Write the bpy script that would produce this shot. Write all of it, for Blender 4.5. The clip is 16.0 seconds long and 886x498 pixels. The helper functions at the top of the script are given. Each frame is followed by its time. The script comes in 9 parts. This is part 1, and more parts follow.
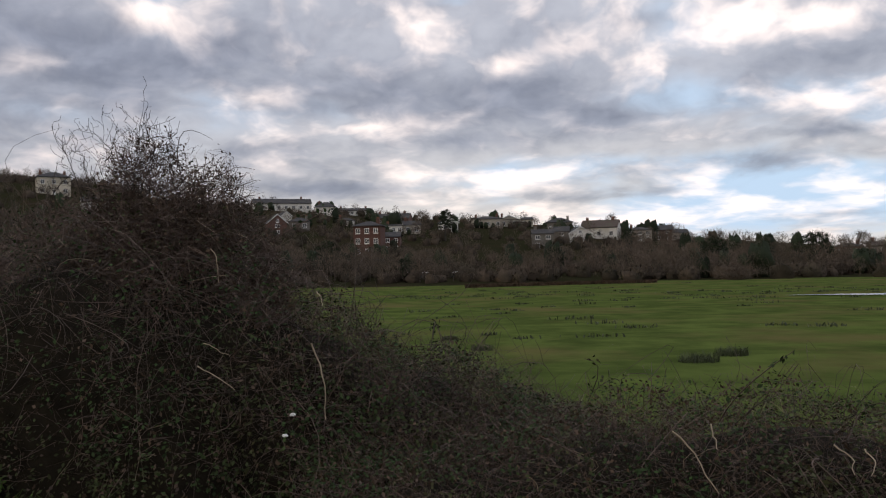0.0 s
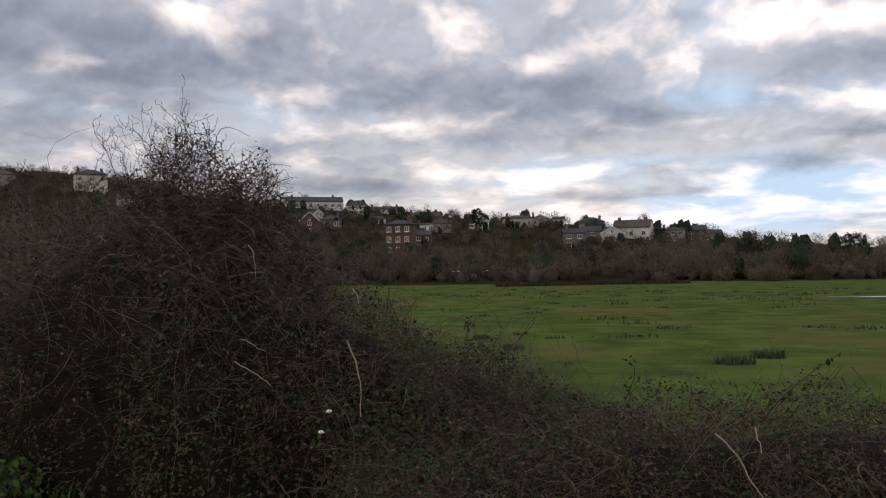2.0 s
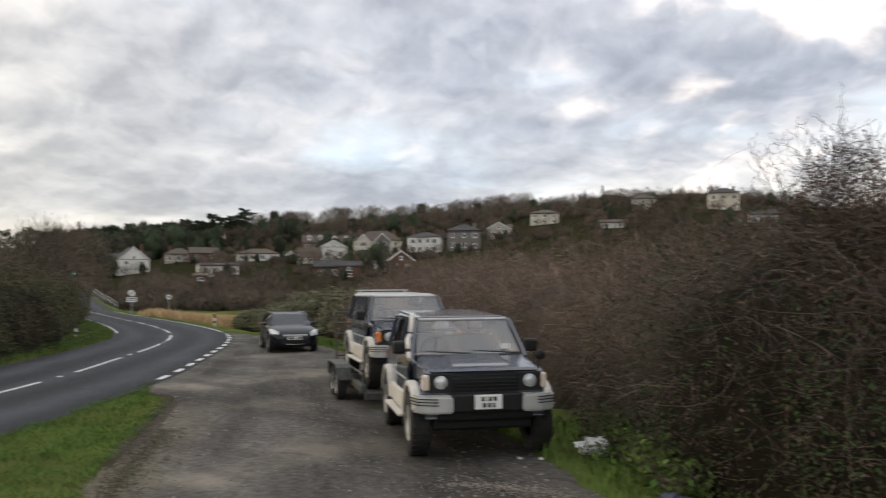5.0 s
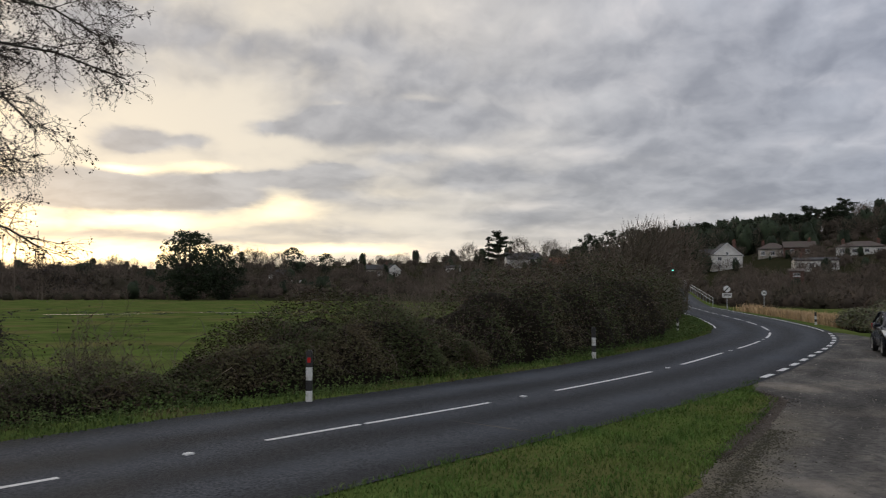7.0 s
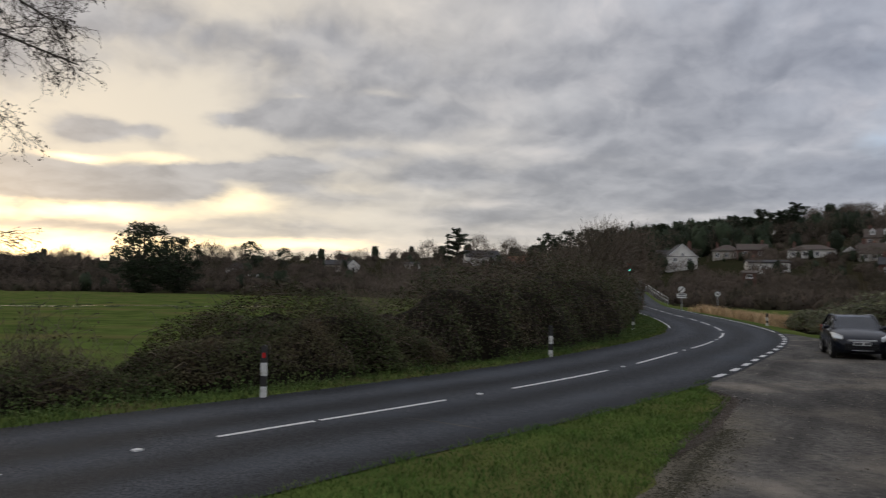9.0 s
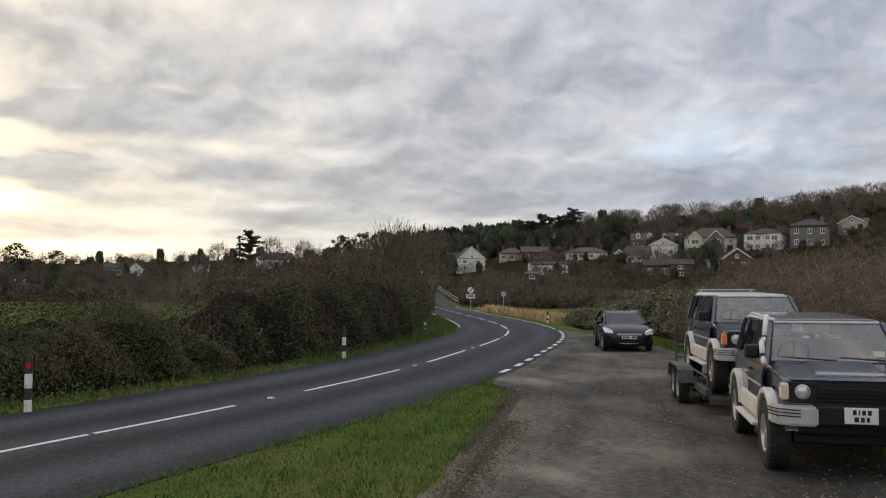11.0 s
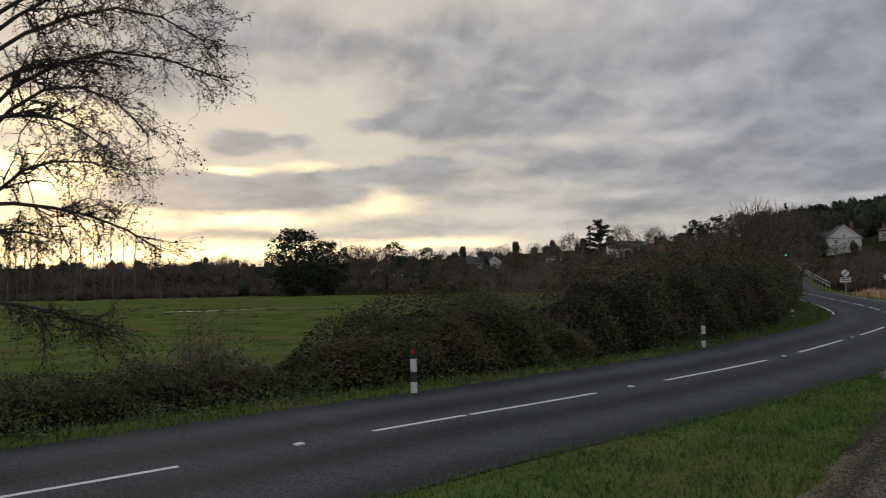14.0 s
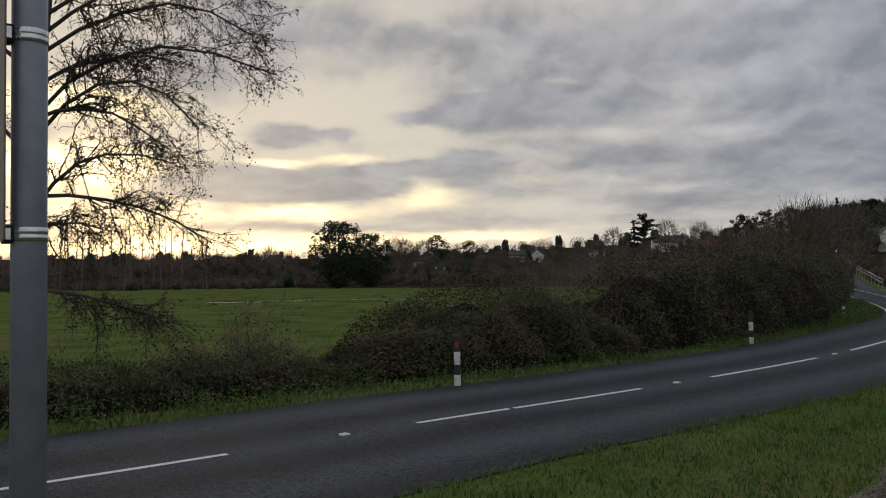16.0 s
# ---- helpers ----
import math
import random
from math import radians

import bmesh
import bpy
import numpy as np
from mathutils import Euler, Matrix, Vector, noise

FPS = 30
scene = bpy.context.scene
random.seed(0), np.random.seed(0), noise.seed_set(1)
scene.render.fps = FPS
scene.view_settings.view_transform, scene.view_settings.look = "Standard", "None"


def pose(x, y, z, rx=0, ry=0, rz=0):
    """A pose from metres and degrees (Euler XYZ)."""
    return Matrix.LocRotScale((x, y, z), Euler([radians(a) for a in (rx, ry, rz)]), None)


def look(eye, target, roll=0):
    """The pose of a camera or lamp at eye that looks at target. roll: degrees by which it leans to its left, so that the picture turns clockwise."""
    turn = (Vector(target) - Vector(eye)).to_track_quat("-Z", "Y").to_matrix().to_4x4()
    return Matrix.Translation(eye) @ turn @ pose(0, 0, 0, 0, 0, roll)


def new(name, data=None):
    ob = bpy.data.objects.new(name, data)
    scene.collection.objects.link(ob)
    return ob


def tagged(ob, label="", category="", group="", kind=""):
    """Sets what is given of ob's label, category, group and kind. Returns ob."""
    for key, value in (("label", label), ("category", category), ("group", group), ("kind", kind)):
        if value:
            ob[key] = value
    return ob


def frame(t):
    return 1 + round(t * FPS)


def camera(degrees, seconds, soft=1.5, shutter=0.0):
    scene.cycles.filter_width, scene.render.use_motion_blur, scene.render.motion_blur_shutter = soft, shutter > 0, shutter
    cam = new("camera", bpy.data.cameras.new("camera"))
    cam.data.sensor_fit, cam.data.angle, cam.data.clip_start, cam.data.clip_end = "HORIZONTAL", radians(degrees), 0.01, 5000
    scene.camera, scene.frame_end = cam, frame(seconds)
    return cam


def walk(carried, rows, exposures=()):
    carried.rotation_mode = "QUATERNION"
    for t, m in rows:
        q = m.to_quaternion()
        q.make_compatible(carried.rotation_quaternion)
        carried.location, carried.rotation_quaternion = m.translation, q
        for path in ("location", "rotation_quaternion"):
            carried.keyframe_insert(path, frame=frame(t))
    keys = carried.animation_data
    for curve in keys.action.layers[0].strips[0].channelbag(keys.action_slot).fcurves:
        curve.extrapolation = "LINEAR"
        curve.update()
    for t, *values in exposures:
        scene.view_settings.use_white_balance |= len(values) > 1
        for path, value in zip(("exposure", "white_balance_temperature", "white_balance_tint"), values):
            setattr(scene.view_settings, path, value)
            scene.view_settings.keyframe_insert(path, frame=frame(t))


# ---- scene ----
cam = camera(56.5, 16.0, 1.1, 0.25)
# seconds, x, y, z, yaw, pitch, roll (degrees)
PATH = [
    (0, 0.000, 0.000, 2.000, -0.01, 1.45, -1.25),
    (0.5, -0.049, 0.038, 1.993, -0.85, 1.58, -1.49),
    (1, -0.075, 0.046, 1.992, -0.29, 1.80, -1.45),
    (1.5, -0.048, 0.047, 1.992, 1.05, 1.51, -0.86),
    (2, -0.047, 0.034, 1.994, 2.12, 1.40, -0.79),
    (2.5, -0.052, 0.009, 1.996, 4.19, 1.65, -1.00),
    (3, -0.056, -0.010, 1.997, 7.41, 1.86, -1.19),
    (3.5, -0.079, -0.033, 1.998, 12.49, 2.29, -1.31),
    (4, -0.125, -0.047, 1.995, 20.49, 2.37, -1.17),
    (4.5, -0.158, -0.081, 1.986, 31.00, 2.32, -0.79),
    (4.7, -0.184, -0.112, 1.993, 36.27, 2.43, -0.87),
    (5, -0.225, -0.159, 1.997, 44.10, 2.99, -0.54),
    (5.2, -0.272, -0.180, 2.007, 49.49, 3.37, -0.78),
    (7.3, -0.249, -0.365, 2.034, 85.34, 2.61, 0.10),
    (7.5, -0.297, -0.375, 2.034, 85.72, 2.50, 0.12),
    (8, -0.305, -0.363, 2.031, 86.33, 2.42, 0.15),
    (8.5, -0.290, -0.396, 2.029, 86.09, 2.60, 0.48),
    (9, -0.330, -0.323, 2.031, 80.84, 2.68, 0.82),
    (9.5, -0.377, -0.244, 2.018, 70.37, 2.78, 0.80),
    (9.7, -0.462, -0.261, 2.004, 67.11, 2.82, 0.56),
    (11.8, -0.362, -0.268, 1.994, 66.60, 2.99, 0.11),
    (12, -0.375, -0.253, 1.997, 67.73, 2.87, 0.17),
    (12.5, -0.372, -0.286, 1.988, 73.11, 2.55, -0.04),
    (13, -0.363, -0.332, 1.995, 79.97, 2.52, -0.55),
    (13.5, -0.340, -0.326, 2.004, 86.03, 2.53, -1.10),
    (14, -0.357, -0.351, 2.003, 90.60, 2.41, -1.24),
    (14.5, -0.341, -0.374, 2.006, 93.92, 2.12, -1.17),
    (15, -0.369, -0.384, 1.995, 94.35, 2.24, -0.66),
    (15.5, -0.362, -0.383, 2.009, 93.74, 2.33, -0.34),
    (16, -0.336, -0.389, 2.004, 93.55, 1.99, -0.74),
]


def held(x, y, z, yaw, pitch, roll):
    ahead = Vector((-math.sin(radians(yaw)) * math.cos(radians(pitch)), math.cos(radians(yaw)) * math.cos(radians(pitch)), math.sin(radians(pitch))))
    eye = Vector((x, y, z))
    return look(eye, eye + ahead, roll)


walk(cam, [(row[0], held(*row[1:])) for row in PATH],
     exposures=[(0.0, 0.03, 6350, 12), (2.0, 0.07, 6350, 12), (3.0, 0.15, 6400, 11), (3.5, 0.18, 6400, 10), (4.3, 0.53, 6600, 8), (5.2, 0.83, 6720, 7), (7.3, -0.02, 6250, 10), (8.6, -0.1, 6200, 10), (9.2, 0.05, 6400, 10), (9.7, 0.24, 6500, 9),
                (11.8, 0.5, 6600, 8), (12.6, 0.36, 6600, 8), (13.3, 0.02, 6400, 10), (14.3, -0.24, 6300, 10), (16.0, -0.24, 6200, 10)])

# ---------------------------------------------------------------- sky and sun
SUN_YAW, SUN_EL = 117.0, 7.5


def make_world():
    world = bpy.data.worlds.new("sky")
    scene.world = world
    world.use_nodes = True
    nt = world.node_tree
    nt.nodes.clear()
    n, link = nt.nodes.new, nt.links.new

    def math_(op, a, b=None, c=None, clamp=False):
        m = n("ShaderNodeMath")
        m.operation, m.use_clamp = op, clamp
        for k, v in enumerate((a, b, c)):
            if v is None:
                continue
            if isinstance(v, (int, float)):
                m.inputs[k].default_value = v
            else:
                link(v, m.inputs[k])
        return m.outputs[0]

    def vec(op, a, b):
        m = n("ShaderNodeVectorMath")
        m.operation = op
        for k, v in enumerate((a, b)):
            if isinstance(v, tuple):
                m.inputs[k].default_value = v
            else:
                link(v, m.inputs[k])
        return m.outputs["Value"] if op == "DOT_PRODUCT" else m.outputs[0]

    def mix(fac, a, b):
        m = n("ShaderNodeMix")
        m.data_type = "RGBA"
        for sock, v in ((m.inputs[0], fac), (m.inputs[6], a), (m.inputs[7], b)):
            if isinstance(v, (int, float)):
                sock.default_value = v
            elif isinstance(v, tuple):
                sock.default_value = (*v, 1)
            else:
                link(v, sock)
        return m.outputs[2]

    def smooth(v, lo, hi):
        m = n("ShaderNodeMapRange")
        m.interpolation_type = "SMOOTHSTEP"
        link(v, m.inputs[0])
        m.inputs[1].default_value, m.inputs[2].default_value = lo, hi
        return m.outputs[0]

    def noise_(v, scale, detail, rough=0.55):
        m = n("ShaderNodeTexNoise")
        link(v, m.inputs["Vector"])
        m.inputs["Scale"].default_value, m.inputs["Detail"].default_value, m.inputs["Roughness"].default_value = scale, detail, rough
        return m.outputs

    d = n("ShaderNodeTexCoord").outputs["Generated"]
    xyz = n("ShaderNodeSeparateXYZ")
    link(d, xyz.inputs[0])
    x, y, z = xyz.outputs
    # yaw to the left of +y, shifted so that its seam lies behind the camera; and elevation, in degrees
    turned = math_("ARCTAN2", math_("MULTIPLY_ADD", x, -0.7071, math_("MULTIPLY", y, -0.7071)),
                   math_("MULTIPLY_ADD", x, -0.7071, math_("MULTIPLY", y, 0.7071)))
    yaw = math_("MULTIPLY_ADD", turned, 57.29578, 45.0)
    el = math_("MULTIPLY", math_("ARCSINE", z), 57.29578)
    flat = n("ShaderNodeCombineXYZ")
    up = math_("LOGARITHM", math_("ADD", math_("MAXIMUM", el, 0.0), 4.0), 2.718)
    link(math_("MULTIPLY", yaw, 0.14), flat.inputs[0])
    link(math_("MULTIPLY", up, 3.9), flat.inputs[1])
    sheet = flat.outputs[0]

    # where the clouds are thick: several sizes of ragged noise on a flat sheet of cloud
    wob = noise_(sheet, 1.1, 3)[1]
    wobbled = vec("ADD", sheet, vec("MULTIPLY", vec("SUBTRACT", wob, (0.5, 0.5, 0.5)), (0.5, 0.5, 0.5)))
    n1 = noise_(wobbled, 0.62, 4, 0.5)[0]
    n2 = noise_(wobbled, 1.5, 4, 0.53)[0]
    fine = noise_(vec("MULTIPLY", wobbled, (1.15, 1.0, 1.0)), 3.2, 4, 0.55)[0]
    # billows: brighter where the cloud thins out above, darker beneath
    puff = vec("MULTIPLY", wobbled, (1.05, 1.0, 1.0))
    relief = math_("SUBTRACT", noise_(puff, 1.9, 4, 0.52)[0], noise_(vec("ADD", puff, (0.06, 0.17, 0.0)), 1.9, 4, 0.52)[0])

    pos = n("ShaderNodeCombineXYZ")
    link(yaw, pos.inputs[0])
    link(el, pos.inputs[1])
    # ragged edges for the single clouds: two sizes of wobble
    half = (0.5, 0.5, 0.5)
    w2, w3 = noise_(wobbled, 0.9, 3, 0.5)[1], noise_(wobbled, 2.6, 4, 0.55)[1]
    pos = vec("ADD", pos.outputs[0], vec("MULTIPLY", vec("SUBTRACT", w2, half), (2.2, 0.6, 0.0)))
    pos = vec("ADD", pos, vec("MULTIPLY", vec("SUBTRACT", w3, half), (1.7, 0.9, 0.0)))

    def patch(total, a, e, w, h, amount):
        q = vec("MULTIPLY", vec("SUBTRACT", pos, (a, e, 0.0)), (1 / w, 1 / h, 0.0))
        g = math_("POWER", 2.718, math_("MULTIPLY", vec("DOT_PRODUCT", q, q), -1.0))
        return math_("MULTIPLY_ADD", g, amount, total)

    thick = math_("MULTIPLY_ADD", n1, 1.3, math_("MULTIPLY_ADD", n2, 0.36, math_("MULTIPLY", fine, 0.06)))
    thick = math_("SUBTRACT", math_("MULTIPLY_ADD", relief, -0.22, thick), 0.53)
    broken = smooth(yaw, 42.0, 24.0)
    thick = math_("MULTIPLY_ADD", broken, math_("ADD", math_("MULTIPLY_ADD", n2, 0.75, math_("MULTIPLY", fine, 0.35)), -0.55), thick)
    thick = patch(thick, 65.0, 13.0, 9.0, 6.0, 0.1)
    thick = patch(thick, 22.0, 13.0, 8.0, 5.0, 0.1)
    thick = patch(thick, 21.0, 14.1, 8.1, 2.3, 0.5)
    thick = patch(thick, 2.3, 12.2, 11.6, 1.6, 0.42)
    thick = patch(thick, -9.8, 10.3, 7.3, 1.0, 0.35)
    thick = patch(thick, 6.7, 5.7, 5.0, 0.7, 0.5)
    thick = patch(thick, -15.1, 16.3, 2.3, 0.7, 0.35)
    thick = patch(thick, -11.7, 9.7, 2.3, 0.5, 0.4)
    thick = patch(thick, -22.0, 6.6, 2.1, 0.7, 0.6)
    thick = patch(thick, -23.4, 8.2, 3.9, 0.5, 0.45)
    thick = patch(thick, -11.6, 4.9, 10.0, 0.4, 0.35)
    thick = patch(thick, -26.2, 2.9, 7.7, 0.3, 0.3)
    thick = patch(thick, -3.2, 8.8, 6.9, 0.7, 0.3)
    thick = patch(thick, -22.0, 4.0, 12.0, 2.0, -0.3)
    thick = patch(thick, 13.8, 16.4, 7.7, 1.2, 0.2)
    thick = patch(thick, -25.9, 13.0, 6.2, 1.0, 0.3)
    thick = patch(thick, 14.6, 8.2, 4.6, 0.8, 0.3)
    thick = patch(thick, 66.3, 10.6, 7.7, 1.4, 0.3)
    thick = patch(thick, 52.8, 14.6, 10.0, 1.4, 0.28)
    thick = patch(thick, 66.6, 6.9, 5.0, 0.6, 0.3)
    thick = patch(thick, 39.4, 11.1, 5.8, 1.2, 0.25)
    thick = patch(thick, 58.2, 17.2, 10.0, 1.4, 0.2)
    thick = patch(thick, 52.8, 7.3, 7.7, 1.0, 0.25)
    thick = patch(thick, 44.0, 14.3, 24.6, 11.6, 0.3)
    thick = patch(thick, 107.5, 6.6, 3.9, 0.9, 1.3)
    thick = patch(thick, 99.5, 6.5, 3.1, 0.8, 1.15)
    thick = patch(thick, 94.8, 7.6, 3.9, 0.5, 1)
    thick = patch(thick, 91.4, 8.2, 2.3, 0.5, 0.8)
    thick = patch(thick, 104.3, 9.8, 2.1, 0.6, 0.7)
    thick = patch(thick, 101.0, 10.0, 1.5, 0.4, 0.25)
    thick = patch(thick, 90.3, 11.4, 2.9, 1.1, 0.6)
    thick = patch(thick, 95.3, 10.9, 1.9, 0.5, 0.35)
    thick = patch(thick, 84.5, 11.8, 3.9, 0.9, 0.4)
    thick = patch(thick, 81.2, 7.8, 3.1, 0.7, 0.65)
    thick = patch(thick, 91.7, 6.6, 1.7, 0.5, 0.45)
    thick = patch(thick, 73.1, 12.1, 10.0, 1.7, 0.22)
    thick = patch(thick, 77.6, 15.8, 11.6, 1.7, 0.2)
    thick = patch(thick, 67.8, 9.7, 4.6, 1.4, 0.25)
    thick = patch(thick, 73.6, 7.9, 3.9, 0.6, 0.35)
    thick = patch(thick, 69.2, 6.1, 4.6, 0.6, 0.3)
    thick = patch(thick, 96.9, 16.8, 11.6, 1.5, 0.35)
    thick = patch(thick, 90.7, 14.4, 16.2, 2.3, 0.2)
    thick = patch(thick, 111.1, 13.9, 4.6, 1.5, 0.25)
    thick = patch(thick, 101.1, 3.5, 6.9, 0.3, 0.3)
    thick = patch(thick, 89.3, 4.0, 5.8, 0.5, 0.25)
    thick = patch(thick, 77.9, 5.1, 6.2, 0.5, 0.25)
    thick = patch(thick, 77.7, 13.6, 26.9, 5.8, 0.06)
    thick = patch(thick, 90.9, 11.5, 2.7, 1.2, 0.5)
    thick = patch(thick, 84.3, 12.2, 2.3, 0.8, 0.4)
    thick = patch(thick, 104.6, 9.7, 1.7, 0.6, 0.5)
    thick = patch(thick, 100.8, 10.0, 1.2, 0.5, 0.35)
    thick = patch(thick, 95.4, 11.0, 1.2, 0.5, 0.35)
    thick = patch(thick, 80.9, 7.9, 2.0, 0.7, 0.5)
    thick = patch(thick, 86.6, 9.2, 1.7, 0.4, 0.35)
    thick = patch(thick, 67.5, 10.9, 3.7, 0.9, 0.4)
    thick = patch(thick, 73.2, 7.8, 2.9, 0.5, 0.3)
    thick = patch(thick, 65.3, 7.0, 2.9, 0.4, 0.4)
    thick = patch(thick, 55.3, 13.7, 4.6, 1.4, 0.2)
    thick = patch(thick, 63.5, 13.9, 6.2, 0.8, 0.15)
    thick = patch(thick, 76.4, 14.0, 5.8, 0.8, 0.25)
    thick = patch(thick, 87.3, 6.1, 3.5, 0.5, 0.25)
    thick = patch(thick, 71.0, 13.1, 2.7, 0.6, -0.15)
    thick = patch(thick, 77.2, 10.7, 2.3, 0.5, -0.3)
    thick = patch(thick, 66.2, 11.9, 1.5, 0.5, -0.12)
    thick = patch(thick, 84.7, 13.2, 1.7, 0.3, -0.35)
    thick = patch(thick, 91.3, 12.8, 1.5, 0.3, -0.3)
    thick = patch(thick, 81.1, 9.7, 4.2, 0.5, -0.3)
    thick = patch(thick, 59.0, 7.1, 16.2, 1.4, 0.4)
    thick = patch(thick, 68.6, 6.3, 10.0, 0.7, 0.2)
    thick = patch(thick, 57.9, 14.6, 11.6, 4.6, -0.13)
    thick = patch(thick, 75.0, 5.5, 8.0, 2.6, 0.32)
    gap = math_("MULTIPLY", math_("SUBTRACT", 0.55, n1), 1.6)
    gap = patch(gap, -20.8, 11.0, 10.8, 1.4, 0.55)
    gap = patch(gap, -24.6, 4.6, 9.2, 1.8, 0.6)
    gap = patch(gap, -8.6, 6.7, 7.7, 1.2, 0.35)
    gap = patch(gap, 8.5, 11.1, 4.2, 0.9, 0.35)
    gap = patch(gap, 3.5, 9.5, 2.7, 0.6, 0.3)
    gap = patch(gap, -17.9, 6.6, 5.8, 0.8, 0.4)
    gap = patch(gap, -0.6, 18.1, 2.3, 0.5, 0.4)
    gap = patch(gap, -28.3, 9.0, 4.6, 1.5, 0.5)
    gap = patch(gap, -22.0, 3.8, 13.0, 2.2, 0.6)
    gap = patch(gap, 45.0, 8.5, 10.0, 1.9, 0.45)
    gap = patch(gap, 28.7, 10.5, 6.2, 1.5, 0.4)
    gap = patch(gap, 35.5, 14.4, 4.6, 0.9, 0.35)
    gap = patch(gap, 60.8, 18.8, 4.6, 1.2, 0.25)
    lit = math_("MULTIPLY", math_("SUBTRACT", n2, 0.5), math_("MULTIPLY_ADD", broken, 1.6, 1.1))
    lit = patch(lit, -4.7, 14.0, 2.3, 0.9, 0.6)
    lit = patch(lit, 25.9, 13.3, 3.5, 1.2, 0.45)
    lit = patch(lit, 0.2, 16.8, 6.2, 1.0, 0.45)
    lit = patch(lit, -19.9, 14.9, 10.0, 1.4, 0.4)
    lit = patch(lit, 5.5, 9.7, 4.6, 0.7, 0.5)
    lit = patch(lit, -17.0, 3.6, 12.0, 0.8, 0.35)
    lit = patch(lit, -1.5, 5.2, 6.2, 0.5, 0.25)
    lit = patch(lit, -28.3, 10.2, 4.6, 0.9, 0.5)
    lit = patch(lit, 11.6, 11.8, 4.6, 0.7, 0.35)
    lit = patch(lit, -4.7, 6.5, 6.2, 0.5, 0.4)
    lit = patch(lit, 27.0, 13.5, 3.3, 1.0, 0.15)
    lit = patch(lit, 66.0, 12.0, 1.7, 0.6, 0.08)
    lit = patch(lit, 33.6, 12.4, 2.3, 0.6, 0.25)
    lit = patch(lit, 18.1, 16.4, 4.6, 1.5, 0.5)
    lit = patch(lit, 67.6, 4.4, 11.6, 1.5, 0.08)
    lit = patch(lit, 66.6, 12.2, 1.6, 0.5, 0.2)
    lit = patch(lit, 88.2, 2.4, 11.6, 0.7, 0.5)
    lit = patch(lit, 78.6, 5.9, 2.3, 0.6, 0.25)
    glow = math_("MULTIPLY", math_("SUBTRACT", fine, 0.5), 0.3)
    glow = patch(glow, 117.7, 7.5, 4.2, 1.4, 1.8)
    glow = patch(glow, 117.4, 11.2, 5.0, 1.1, 1.2)
    glow = patch(glow, 105.3, 4.7, 5.8, 0.7, 1.1)
    glow = patch(glow, 104.9, 7.9, 2.9, 0.4, 0.9)
    glow = patch(glow, 99.5, 8.2, 2.3, 0.5, 0.55)
    glow = patch(glow, 111.2, 2.1, 10.4, 0.6, 1.1)
    glow = patch(glow, 94.8, 5.6, 3.5, 1.0, 0.55)
    glow = patch(glow, 89.7, 2.9, 4.2, 0.4, 0.55)
    glow = patch(glow, 114.3, 4.3, 6.2, 1.3, 0.7)
    glow = patch(glow, 99.2, 2.8, 10.0, 0.5, 0.6)
    glow = patch(glow, 86.9, 7.0, 2.3, 1.0, 0.2)
    thick = math_("SUBTRACT", thick, math_("MULTIPLY", math_("MAXIMUM", lit, 0.0), 0.45))

    # the light that comes through: yellow-white round the hidden sun, cream low down, blue in the gaps
    sun = (-math.sin(radians(SUN_YAW)) * math.cos(radians(SUN_EL)), math.cos(radians(SUN_YAW)) * math.cos(radians(SUN_EL)), math.sin(radians(SUN_EL)))
    near = vec("DOT_PRODUCT", d, sun)
    wide = smooth(near, 0.55, 1.0)
    broad = smooth(near, 0.25, 0.95)
    close = smooth(near, 0.96, 1.0)
    thick = mix(smooth(near, 0.8, 0.95), smooth(thick, 0.0, 0.95), smooth(thick, 0.2, 0.74))
    low = smooth(el, 13.0, 1.0)
    bright = mix(low, (0.55, 0.56, 0.61), (0.78, 0.73, 0.68))
    bright = mix(smooth(gap, 0.15, 0.8), bright, (0.54, 0.70, 0.88))
    bright = mix(smooth(lit, -0.1, 0.9), bright, (1.5, 1.27, 1.13))
    bright = mix(wide, bright, (0.79, 0.69, 0.55))
    bright = mix(smooth(glow, 0.05, 1.0), bright, (2.3, 1.78, 0.95))
    bright = mix(math_("MULTIPLY", close, smooth(glow, 0.3, 1.3)), bright, (2.6, 2.1, 1.2))
    shade = smooth(math_("MULTIPLY_ADD", relief, 0.7, math_("MULTIPLY_ADD", fine, 0.12, math_("MULTIPLY", n2, 0.88))), 0.22, 0.78)
    dark = mix(broad, (0.255, 0.274, 0.338), (0.36, 0.35, 0.358))
    dark = mix(shade, vec("MULTIPLY", dark, (0.84, 0.84, 0.86)), vec("MULTIPLY", dark, (1.36, 1.34, 1.3)))
    cloudy = mix(thick, bright, dark)
    # an overcast sky grows brighter towards the zenith
    cloudy = mix(smooth(el, 20.0, 65.0), cloudy, vec("MULTIPLY", cloudy, (1.3, 1.3, 1.3)))

    sky = n("ShaderNodeTexSky")
    sky.sky_type, sky.sun_disc = "NISHITA", False
    sky.sun_elevation, sky.sun_rotation = radians(SUN_EL), radians(-SUN_YAW)
    clear = vec("MULTIPLY", sky.outputs[0], (0.12, 0.12, 0.12))
    out = n("ShaderNodeOutputWorld")
    bg = n("ShaderNodeBackground")
    link(mix(0.92, clear, cloudy), bg.inputs[0])
    bg.inputs[1].default_value = 1.05
    link(bg.outputs[0], out.inputs[0])


